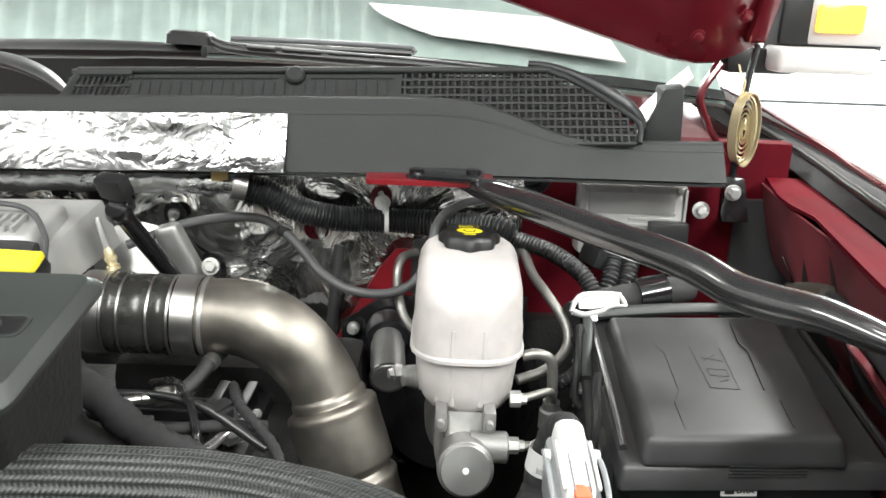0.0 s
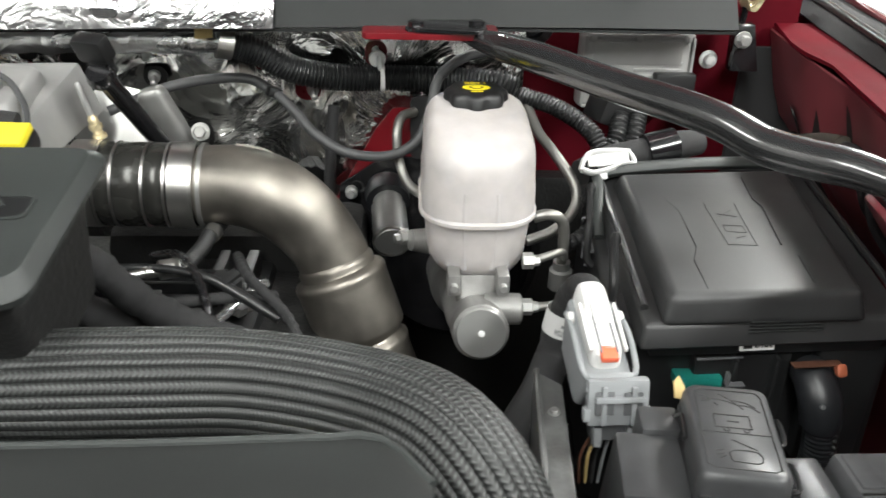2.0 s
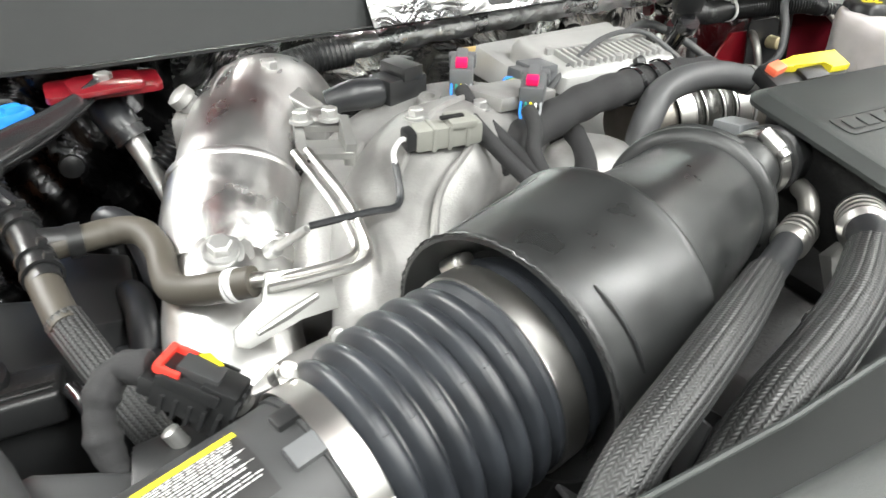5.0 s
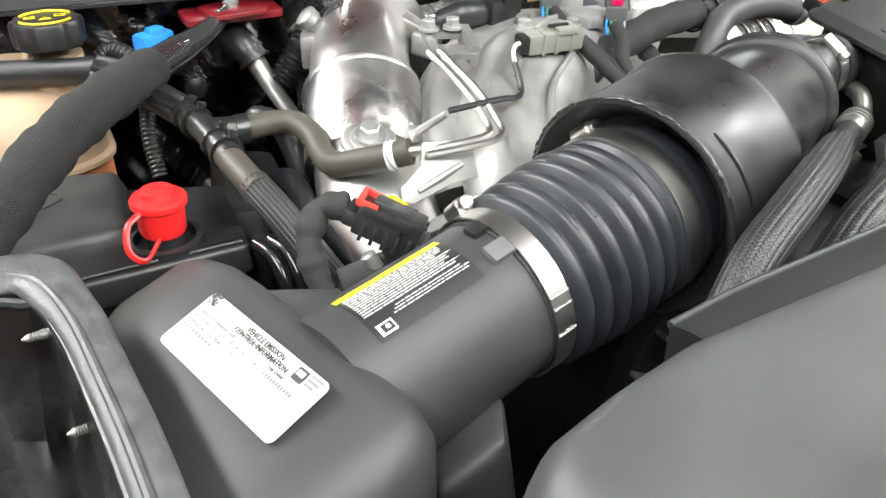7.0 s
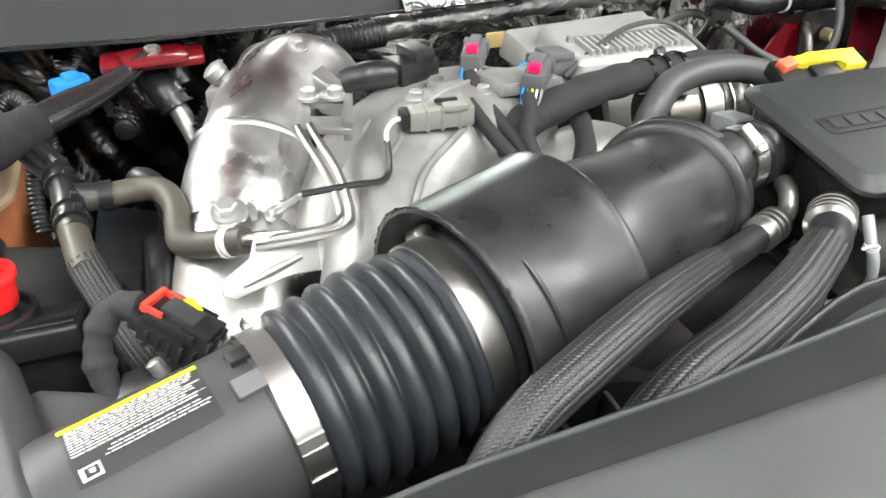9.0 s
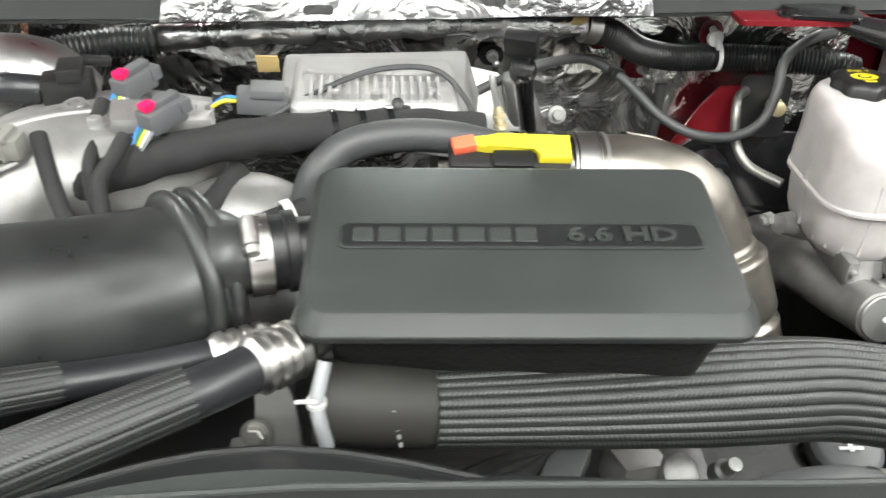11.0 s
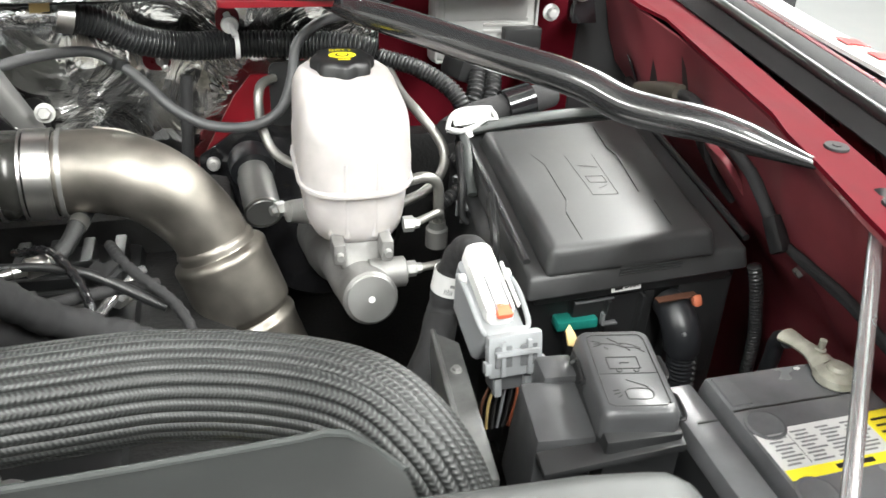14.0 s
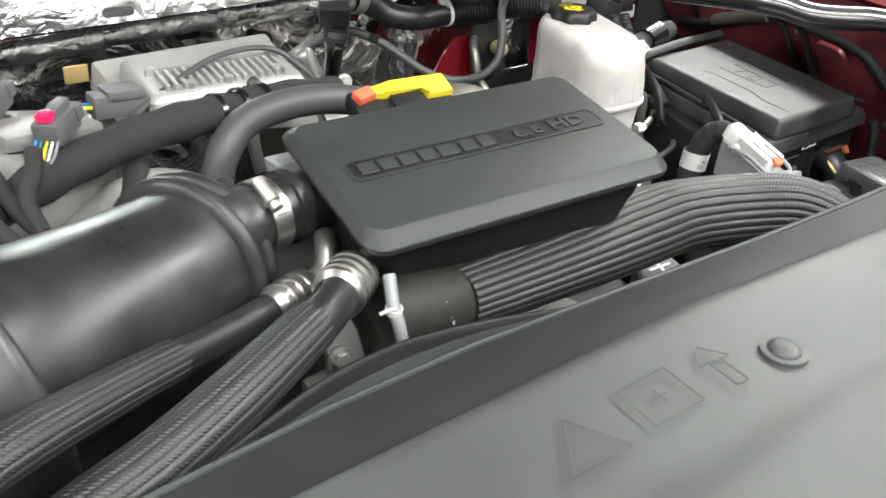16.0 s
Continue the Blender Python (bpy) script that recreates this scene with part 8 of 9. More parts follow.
def build_relay_box():
    r = thing("relay_box", (0.166, 0.435, 1.22), "black relay box with a pictogram lid", "relay box")
    part("lower", wedge([(0.132, 0.385, 1.20), (0.190, 0.385, 1.20), (0.200, 0.48, 1.20), (0.140, 0.48, 1.20), (0.134, 0.390, 1.295), (0.190, 0.388, 1.295), (0.202, 0.480, 1.300), (0.146, 0.482, 1.300)], 0.004), BLACK, r)
    part("rim", wedge([(0.090, 0.384, 1.276), (0.190, 0.382, 1.284), (0.193, 0.398, 1.284), (0.092, 0.406, 1.276), (0.090, 0.385, 1.281), (0.190, 0.383, 1.290), (0.193, 0.398, 1.290), (0.092, 0.406, 1.281)], 0.002), BLACK, r)
    m = frame_on((0.1680, 0.4385, 1.3125), (1, -0.04, 0.02), (0, -0.02, 1)) @ Matrix.Rotation(radians(-8), 4, "Z")
    part("lid", moved(stack([(-0.022, 0.0565, 0.090, 0.006), (-0.006, 0.0545, 0.088, 0.007), (-0.0015, 0.0515, 0.085, 0.008), (0, 0.0475, 0.081, 0.008)]), m), RELAYP, r, "smooth black lid")
    def line(pts, rad=0.00045):
        part("pictogram", moved(sweep([(x, y, 0.0001) for x, y in pts], rad, 5, max(4, len(pts) * 3)), m), INK, r)
    def box(x0, y0, x1, y1):
        for a, b in (((x0, y0), (x1, y0)), ((x1, y0), (x1, y1)), ((x1, y1), (x0, y1)), ((x0, y1), (x0, y0))):
            line([a, b])
    q = [(x, y) for x, y in rounded(0.042, 0.073, 0.006, 4)]
    line(q + q[:1])
    line([(-0.021, -0.005), (0.021, -0.005)])
    box(-0.012, 0.0, 0.010, 0.012)
    line([(-0.004, 0.006), (0.003, 0.006)])
    for x in (-0.007, 0.005):
        line([(x, 0.0), (x, -0.003), (x + 0.003, -0.003), (x + 0.003, 0.0)])
    # struck-out hand tool with sparks
    line([(-0.017, 0.027), (-0.004, 0.0265), (0.004, 0.023), (0.012, 0.022), (0.018, 0.017)])
    line([(-0.006, 0.033), (0.000, 0.028), (0.008, 0.019)])
    line([(0.002, 0.027), (0.010, 0.0255), (0.016, 0.021)])
    for a, b in (((-0.018, 0.030), (-0.012, 0.028)), ((-0.018, 0.024), (-0.012, 0.026)), ((-0.010, 0.0235), (-0.008, 0.021))):
        line([a, b])
    line([(-0.006, -0.030), (0.010, -0.030), (0.010, -0.021), (-0.006, -0.021), (-0.006, -0.030)])
    line([(-0.004, -0.011), (0.010, -0.019)])
    for a, b in (((-0.015, -0.022), (-0.011, -0.021)), ((-0.015, -0.025), (-0.011, -0.024)), ((-0.013, -0.028), (-0.010, -0.026))):
        line([a, b])
    for x, y in ((-0.0305, 0.012), (0.0305, 0.014), (0.0305, -0.026)):
        part("clip", moved(sweep([(x - 0.003 * (x > 0), y - 0.010, -0.014), (x + 0.002, y - 0.010, -0.012), (x + 0.002, y + 0.010, -0.012), (x - 0.003, y + 0.010, -0.014)], 0.0018, 6, 20), m), SATIN, r)
    part("side_box", wedge([(0.088, 0.400, 1.20), (0.134, 0.400, 1.20), (0.142, 0.468, 1.20), (0.096, 0.472, 1.20), (0.094, 0.410, 1.285), (0.137, 0.406, 1.285), (0.143, 0.461, 1.288), (0.101, 0.467, 1.288)], 0.005), RELAYP, r, "plain black side cover")
    part("rear_step", rbox((0.028, 0.026, 0.06), (0.133, 0.474, 1.262), 0.004, rot=(0, 0, -4)), RELAYP, r)
    part("yellow_tape", moved(plate([(-0.0045, -0.008), (0.0045, -0.0085), (0.005, 0.001), (0.001, 0.009), (-0.004, 0.004)], 0.0012), pose(0.150, 0.492, 1.303, 35, 20, 10)), TAN, r, "scrap of yellow tape")


build_relay_box()


LEAD = material("dull_lead_casting", (0.30, 0.295, 0.25), 0.55, 0.3, grain=(300, 0.03), bump=0.4, spot=(60, 0.3))
# dusty plastic, lightened further in place of the light missing on the battery
BATTOP = material("dusty_lifted_battery_plastic", (0.105, 0.107, 0.112), 0.24, grain=(700, 0.01), bump=0.2, spot=(14, 0.3))


def build_battery():
    b = thing("battery", (0.29, 0.38, 1.08), "black car battery with a white and yellow label", "battery")
    part("case", rbox((0.160, 0.172, 0.19), (0.284, 0.364, 1.171), 0.006), BLACK, b)
    part("top_block", wedge([(0.2035, 0.28, 1.264), (0.233, 0.28, 1.264), (0.233, 0.450, 1.264), (0.2045, 0.450, 1.264), (0.2045, 0.283, 1.281), (0.231, 0.283, 1.281), (0.231, 0.447, 1.281), (0.2055, 0.447, 1.281)], 0.003), BATTOP, b)
    part("top_block", wedge([(0.239, 0.28, 1.264), (0.364, 0.28, 1.264), (0.364, 0.450, 1.264), (0.239, 0.450, 1.264), (0.241, 0.283, 1.285), (0.361, 0.283, 1.285), (0.361, 0.447, 1.285), (0.241, 0.447, 1.285)], 0.004), BATTOP, b)
    part("step", wedge([(0.244, 0.413, 1.284), (0.262, 0.413, 1.284), (0.258, 0.444, 1.284), (0.244, 0.444, 1.284), (0.245, 0.414, 1.2865), (0.261, 0.414, 1.2865), (0.257, 0.443, 1.2865), (0.245, 0.443, 1.2865)], 0.0008), BATTOP, b)
    part("groove", rbox((0.118, 0.0014, 0.0008), (0.301, 0.409, 1.2853), 0), INK, b, smooth=False)
    part("groove", rbox((0.016, 0.0014, 0.0008), (0.222, 0.407, 1.2813), 0), INK, b, smooth=False)
    for x, y, r in ((0.257, 0.392, 0.0), (0.254, 0.33, 0.0)):
        part("vent_cap", turned([(0.0, 0.0145), (0.001, 0.0145), (0.0016, 0.0125), (0.0009, 0.0115), (0.0012, 0.003)], (x, y, 1.2848), (x, y, 2), 28), BATTOP, b)
    m = Matrix.Translation((0.301, 0.366, 1.2853)) @ Matrix.Rotation(radians(1), 4, "Z")
    part("label", moved(plate(rounded(0.114, 0.044, 0.002), 0.0005), m), LABEL, b, "white instruction label")
    part("label_band", moved(plate([(-0.057, -0.0222), (0.057, -0.0222), (0.057, -0.0135), (-0.057, -0.0135)], 0.0003), m @ Matrix.Translation((0, 0, 0.0004))), YELLOW, b, "yellow label band")
    part("label_band", moved(plate([(0.030, -0.0133), (0.057, -0.0133), (0.057, 0.0222), (0.030, 0.0222)], 0.0003), m @ Matrix.Translation((0, 0, 0.0004))), YELLOW, b, "yellow label band")
    bars([(-0.052 + 0.0205 * c + 0.002 * (k % 2), 0.0165 - 0.0033 * k, 0.0165 - 0.003 * ((k + c) % 3), 0.0017) for c in range(4) for k in range(9)], m @ Matrix.Translation((0, 0, 0.0004)), FADED, b, "small_print")
    part("print_rule", moved(rbox((0.0005, 0.030, 0.0002), (-0.034, 0.004, 0.0006), 0), m), FADED, b, smooth=False)
    bars([(-0.020, -0.0180, 0.030, 0.004), (0.022, -0.0180, 0.016, 0.0035)], m @ Matrix.Translation((0, 0, 0.0006)), INK, b, "band_print")
    bars([(0.034, 0.014 - 0.006 * k, 0.018 - 0.004 * (k % 2), 0.0022) for k in range(4)], m @ Matrix.Translation((0, 0, 0.0006)), INK, b, "band_print")
    part("warning_dot", moved(plate([(0.003 * math.cos(k * 0.52), 0.0018 * math.sin(k * 0.52)) for k in range(12)], 0.0003), Matrix.Translation((0.318, 0.448, 1.2852)) @ Matrix.Translation((0, -0.006, 0))), LABEL, b)
    t = thing("battery_clamp", (0.335, 0.43, 1.285), "dull lead battery terminal clamp and cable lug", "clamp")
    part("post", turned([(0, 0.009), (0.014, 0.008), (0.016, 0.006)], (0.337, 0.424, 1.284), (0.337, 0.424, 2), 18), LEAD, t)
    part("ring", turned([(0.002, 0.0145), (0.004, 0.016), (0.010, 0.0155), (0.012, 0.012)], (0.337, 0.424, 1.284), (0.336, 0.422, 2), 20), LEAD, t)
    part("jaw", moved(rbox((0.018, 0.016, 0.010), bevel=0.003), pose(0.346, 0.414, 1.291, 10, 0, 30)), LEAD, t)
    part("arm", sweep([(0.335, 0.434, 1.291), (0.333, 0.446, 1.294), (0.331, 0.460, 1.293), (0.329, 0.474, 1.291)], [0.0115, 0.0080, 0.0075, 0.0095], 12, 16, flat=0.62), LEAD, t)
    part("stud", turned([(0, 0.0045), (0.006, 0.0045), (0.007, 0.0028), (0.014, 0.0028)], (0.336, 0.444, 1.294), (0.336, 0.444, 2), 10), LEAD, t)
    bolt((0.348, 0.410, 1.292), (0.40, 0.38, 1.30), 0.0045, 0.006, t, MACHDARK)
    part("cable", sweep([(0.329, 0.470, 1.289), (0.331, 0.482, 1.280), (0.338, 0.49, 1.25), (0.345, 0.50, 1.20)], 0.007, 12, 16), RUBBER, t)



build_battery()


def build_gas_strut():
    g = thing("hood_gas_strut", (0.17, 0.21, 1.31), "polished chrome rod leaning beside the fender", "gas strut")
    part("rod", sweep([(0.334, 0.436, 1.4205), (0.312, 0.409, 1.411), (0.24, 0.314, 1.3645), (0.17, 0.222, 1.325), (0.12, 0.15, 1.30)], 0.0050, 18, 24), CHROME, g)
    part("socket", turned([(0, 0.0085), (0.016, 0.0085), (0.018, 0.006)], (0.336, 0.4385, 1.4215), (0.35, 0.456, 1.43), 16), SATIN, g)


build_gas_strut()


def build_ecu():
    e = thing("engine_computer", (0.245, 1.03, 1.33), "silver engine control unit on the red firewall", "control module")
    fr = frame_on((0.243, 1.026, 1.378), (1, 0, 0), (0, -1, 0.06))
    part("case", stack([(-0.02, 0.140, 0.092, 0.006), (-0.004, 0.140, 0.092, 0.006), (0.004, 0.130, 0.080, 0.006), (0.006, 0.124, 0.074, 0.006)], fr), MODULE, e)
    for k in range(6):
        part("rib", moved(rbox((0.06, 0.004, 0.003), (0.025, -0.030 + 0.008 * k, 0.0065), 0.001), fr), MODULE, e)
    part("raised_panel", moved(rbox((0.11, 0.028, 0.004), (-0.002, 0.022, 0.006), 0.0015), fr), MODULE, e)
    part("connector", moved(join(rbox((0.05, 0.045, 0.02), (0.045, -0.022, 0.012), 0.004), rbox((0.03, 0.02, 0.01), (0.05, -0.034, 0.026), 0.002)), fr), BLACK, e, "black plug on the unit")
    for x0, y0, w, h in ((0, 0.043, 0.132, 0.004), (0, -0.043, 0.132, 0.004), (-0.066, 0, 0.004, 0.082), (0.066, 0, 0.004, 0.082)):
        part("case_rim", moved(rbox((w, h, 0.005), (x0, y0, 0.006), 0.0015), fr), MODULE, e)
    for x0 in (-0.058, -0.002, 0.058):
        part("screw", moved(turned([(0, 0.005), (0.003, 0.0045), (0.004, 0.002)], (x0, 0.040, 0.007), (x0, 0.040, 1), 12), fr), MODULE, e)
    part("pressed_panel", moved(rbox((0.05, 0.03, 0.003), (-0.032, -0.020, 0.0065), 0.001), fr), MODULE, e)
    part("grey_plug", moved(rbox((0.03, 0.022, 0.02), (0.055, -0.045, 0.02), 0.003), fr), GREYCON, e)
    n = thing("firewall_nut", (0.331, 1.03, 1.39), "white nut on a firewall stud", "nut")
    part("flange", turned([(0, 0.011), (0.003, 0.011), (0.004, 0.007), (0.012, 0.006), (0.014, 0.003)], (0.331, 1.028, 1.393), (0.331, 0.9, 1.40), 16), WHITE, n)
    g = tagged(part("firewall_grommet", turned([(0, 0.03), (0.006, 0.028), (0.007, 0.018), (-0.004, 0.016)], (0.115, 1.066, 1.425), (0.115, 0.9, 1.43), 26), RUBBER), "round black rubber grommet in the red firewall", "grommet")
    w = thing("white_clip_loom", (0.16, 0.86, 1.30), "white loom clip round a taped black harness", "clip")
    part("loom", sweep([(0.145, 0.84, 1.318), (0.18, 0.862, 1.324), (0.22, 0.875, 1.328), (0.26, 0.88, 1.335), (0.285, 0.89, 1.335)], [0.014, 0.016, 0.016, 0.017, 0.014], 16, 24), TAPE, w)
    cm = pose(0.176, 0.838, 1.330, -35, 5, 18)
    part("clip", moved(join(sweep([(-0.036, 0.002, -0.006), (-0.032, 0, 0.004), (-0.022, 0, 0.011), (0.004, 0.002, 0.013), (0.026, 0.004, 0.012)], 0.0055, 12, 30, flat=0.5), sweep([(0.026, 0.004, 0.013), (0.030, 0.002, 0.004), (0.030, 0, -0.010)], 0.0048, 12, 16, flat=0.6), sweep([(-0.036, 0.0, -0.006), (-0.026, -0.002, -0.010), (-0.014, -0.003, -0.009), (0.000, -0.003, -0.006)], 0.0060, 12, 24, flat=0.5), sweep([(0.0, -0.004, -0.005), (0.014, -0.004, -0.001), (0.028, -0.002, -0.002)], 0.0042, 12, 24, flat=0.5), rbox((0.010, 0.005, 0.008), (-0.014, -0.003, -0.014), 0.002)), cm), WHITE, w, "white hooked plastic clip")
    part("clip", moved(rbox((0.050, 0.003, 0.014), (-0.002, 0.001, 0.004), 0.001), cm), WHITE, w)
    part("clip_slot", moved(rbox((0.016, 0.002, 0.003), (0.018, -0.006, -0.006), 0.0005), cm), INK, w)
    part("clear_wrap", sweep([(0.222, 0.874, 1.330), (0.255, 0.880, 1.336)], 0.019, 16, 8), GLOSS, w)
    part("plug_block", rbox((0.05, 0.04, 0.04), (0.20, 0.95, 1.355), 0.006, rot=(0, 20, 20)), BLACK, w)
    for k in range(2):
        part("ribbed_tail", sweep([(0.205 + 0.02 * k, 0.93, 1.352), (0.198 + 0.02 * k, 0.91, 1.335), (0.19 + 0.02 * k, 0.90, 1.32)], lambda s: 0.010 + 0.001 * math.sin(s * 1200), 12, 40), SATIN, w)
    conduit("corrugated_loom", [(0.374, 0.583, 1.282), (0.380, 0.580, 1.262), (0.388, 0.580, 1.233), (0.397, 0.580, 1.195), (0.40, 0.58, 1.15)], 0.0062, 0.004, "thin black corrugated loom beside the fuse box")


build_ecu()


def build_low_clutter():
    v = thing("valve_plate", (-0.2, 0.75, 1.2), "ribbed black plastic cover low behind the engine", "cover")
    part("panel", rbox((0.11, 0.12, 0.03), (-0.262, 0.70, 1.225), 0.006), BLACK, v)
    for k in range(5):
        part("ridge", rbox((0.10, 0.006, 0.012), (-0.262, 0.65 + 0.024 * k, 1.245), 0.002), BLACK, v)
    f = thing("fuel_line_fitting", (-0.26, 0.70, 1.26), "bright quick-connect fitting on a ribbed black line", "fitting")
    part("barrel", turned([(0, 0.0085), (0.002, 0.0092), (0.016, 0.0092), (0.018, 0.0085), (0.019, 0.0058), (0.030, 0.0058), (0.031, 0.0045), (0.045, 0.0045)], (-0.247, 0.708, 1.2755), (-0.272, 0.694, 1.2775), 16), CLAMP, f)
    part("line", sweep([(-0.250, 0.706, 1.2755), (-0.240, 0.715, 1.277), (-0.230, 0.730, 1.284), (-0.224, 0.745, 1.292), (-0.218, 0.765, 1.294)], 0.0075, 24, 40), BRAID, f, "braided black line")
    part("ferrule", turned([(0, 0.0088), (0.010, 0.0088), (0.011, 0.008)], (-0.2245, 0.742, 1.2905), (-0.220, 0.757, 1.2935), 14), TUBE, f)
    p = tagged(part("bright_pipe", sweep([(-0.218, 0.655, 1.240), (-0.207, 0.674, 1.241), (-0.190, 0.704, 1.2445), (-0.1795, 0.722, 1.2465), (-0.174, 0.731, 1.245)], 0.0048, 12, 24), CHROME), "short bright metal pipe end among the looms", "pipe")
    part("nut", turned([(0, 0.009), (0.012, 0.009), (0.014, 0.006)], (-0.196, 0.700, 1.234), (-0.185, 0.690, 1.262), 6), MACH, p)
    part("bracket", moved(plate([(-0.012, -0.010), (0.010, -0.008), (0.014, 0.006), (-0.008, 0.012)], 0.003, bevel=0.0006), pose(-0.192, 0.706, 1.236, 20, 10, 40)), TUBE, p)
    l = thing("injector_wiring", (-0.25, 0.62, 1.24), "tangle of thin black cables over the rocker cover", "wiring")
    for k, (a, b, cc, dd, r) in enumerate((((-0.40, 0.70, 1.27), (-0.32, 0.66, 1.285), (-0.24, 0.64, 1.272), (-0.17, 0.60, 1.245), 0.007), ((-0.38, 0.66, 1.28), (-0.30, 0.70, 1.278), (-0.22, 0.68, 1.282), (-0.15, 0.66, 1.25), 0.0045), ((-0.33, 0.60, 1.26), (-0.27, 0.63, 1.275), (-0.21, 0.66, 1.27), (-0.16, 0.70, 1.25), 0.0055), ((-0.28, 0.74, 1.27), (-0.24, 0.70, 1.29), (-0.21, 0.65, 1.275), (-0.20, 0.60, 1.24), 0.004), ((-0.36, 0.56, 1.26), (-0.29, 0.58, 1.272), (-0.22, 0.58, 1.262), (-0.15, 0.56, 1.235), 0.008), ((-0.20, 0.74, 1.27), (-0.18, 0.69, 1.275), (-0.14, 0.65, 1.255), (-0.12, 0.61, 1.22), 0.005))):
        part("cable", sweep([a, b, cc, dd], (lambda s, r=r: r + 0.0006 * math.sin(s * 1500)) if k % 2 else r, 10, 60 if k % 2 else 24), (GLOSS, SATIN, TAPE)[k % 3], l)
    for at, rot in (((-0.255, 0.645, 1.272), 25), ((-0.20, 0.685, 1.272), -30), ((-0.30, 0.675, 1.278), 60)):
        part("plug", join(moved(rbox((0.026, 0.016, 0.014), bevel=0.003), pose(*at, 8, 12, rot)), moved(rbox((0.010, 0.020, 0.006), (0.004, 0, 0.008), 0.0015), pose(*at, 8, 12, rot))), SATIN, l)
    o = part("oil_cap", turned([(0, 0.030), (0.012, 0.030), (0.015, 0.027), (0.016, 0.024)], (-0.062, 0.528, 1.198), (-0.062, 0.515, 1.24), 32), MIDGREY, ENGINE, "round grey oil filler cap with a pictogram")
    mo = frame_on((-0.062, 0.5230, 1.2140), (1, 0, 0), (0, -0.3, 1))
    bars([(-0.015, 0.004, 0.03, 0.003), (-0.010, -0.005, 0.020, 0.003), (-0.002, 0.0, 0.004, 0.016)], mo, LINE, o, "pictogram", 0.001)
    part("neck", turned([(0, 0.024), (0.06, 0.026)], (-0.062, 0.545, 1.145), (-0.062, 0.525, 1.20), 24), BLACK, o)
    q = thing("radiator_hose", (-0.15, 0.42, 1.2), "grey coolant pipe under the ribbed hose", "hose")
    part("pipe", sweep([(-0.22, 0.42, 1.20), (-0.17, 0.44, 1.235), (-0.11, 0.45, 1.24), (-0.06, 0.46, 1.22)], 0.020, 18, 24), MIDGREY, q)
    part("band", ring_band((-0.075, 0.457, 1.226), (1, 0.15, -0.3), 0.0205, 0.008, 0.002), CLAMP, q)
    w = thing("front_harness", (-0.3, 0.40, 1.2), "dark cables and plugs in front of the engine", "wiring")
    for k in range(5):
        part("cable", sweep([(-0.46 + 0.07 * k, 0.36, 1.19), (-0.42 + 0.07 * k, 0.39, 1.23), (-0.37 + 0.07 * k, 0.42, 1.235), (-0.33 + 0.07 * k, 0.46, 1.20)], 0.007, 8, 16), TAPE, w)
    for k in range(4):
        part("plug", rbox((0.028, 0.022, 0.02), (-0.36 + 0.075 * k, 0.375, 1.215 + 0.008 * (k % 2)), 0.004, rot=(10 * k, 20, 30 * k)), (MIDGREY, MACHDARK, MIDGREY, MACHDARK)[k], w)
    part("strap", wedge([(-0.335, 0.440, 1.240), (-0.305, 0.440, 1.240), (-0.285, 0.480, 1.240), (-0.315, 0.480, 1.240), (-0.335, 0.436, 1.262), (-0.305, 0.436, 1.262), (-0.285, 0.478, 1.266), (-0.315, 0.478, 1.266)], 0.004), MIDGREY, w)
    part("casting", join(rbox((0.04, 0.03, 0.03), (-0.262, 0.455, 1.262), 0.008, rot=(0, 10, 20)), turned([(0, 0.014), (0.02, 0.013), (0.022, 0.010)], (-0.235, 0.452, 1.258), (-0.23, 0.42, 1.30), 18)), CAST, w, "pale cast bracket")
    part("stud", turned([(0, 0.008), (0.014, 0.008), (0.016, 0.005), (0.03, 0.005)], (-0.20, 0.455, 1.255), (-0.195, 0.43, 1.30), 12), MACHDARK, w)
    for k in range(3):
        part("cable", sweep([(-0.40 + 0.012 * k, 0.43, 1.27), (-0.36 + 0.01 * k, 0.45, 1.272 - 0.006 * k), (-0.32, 0.47, 1.262), (-0.29, 0.485, 1.25)], 0.0055, 8, 20), TAPE, w)
    part("yellow_clip", rbox((0.016, 0.010, 0.008), (-0.115, 0.41, 1.272), 0.002), YELLOW, w)
    y = tagged(part("yellow_tag", rbox((0.018, 0.008, 0.004), (-0.015, 0.655, 1.145), 0.001, rot=(30, 20, 0)), YELLOW), "small yellow tag at the pipe joint", "tag")


build_low_clutter()

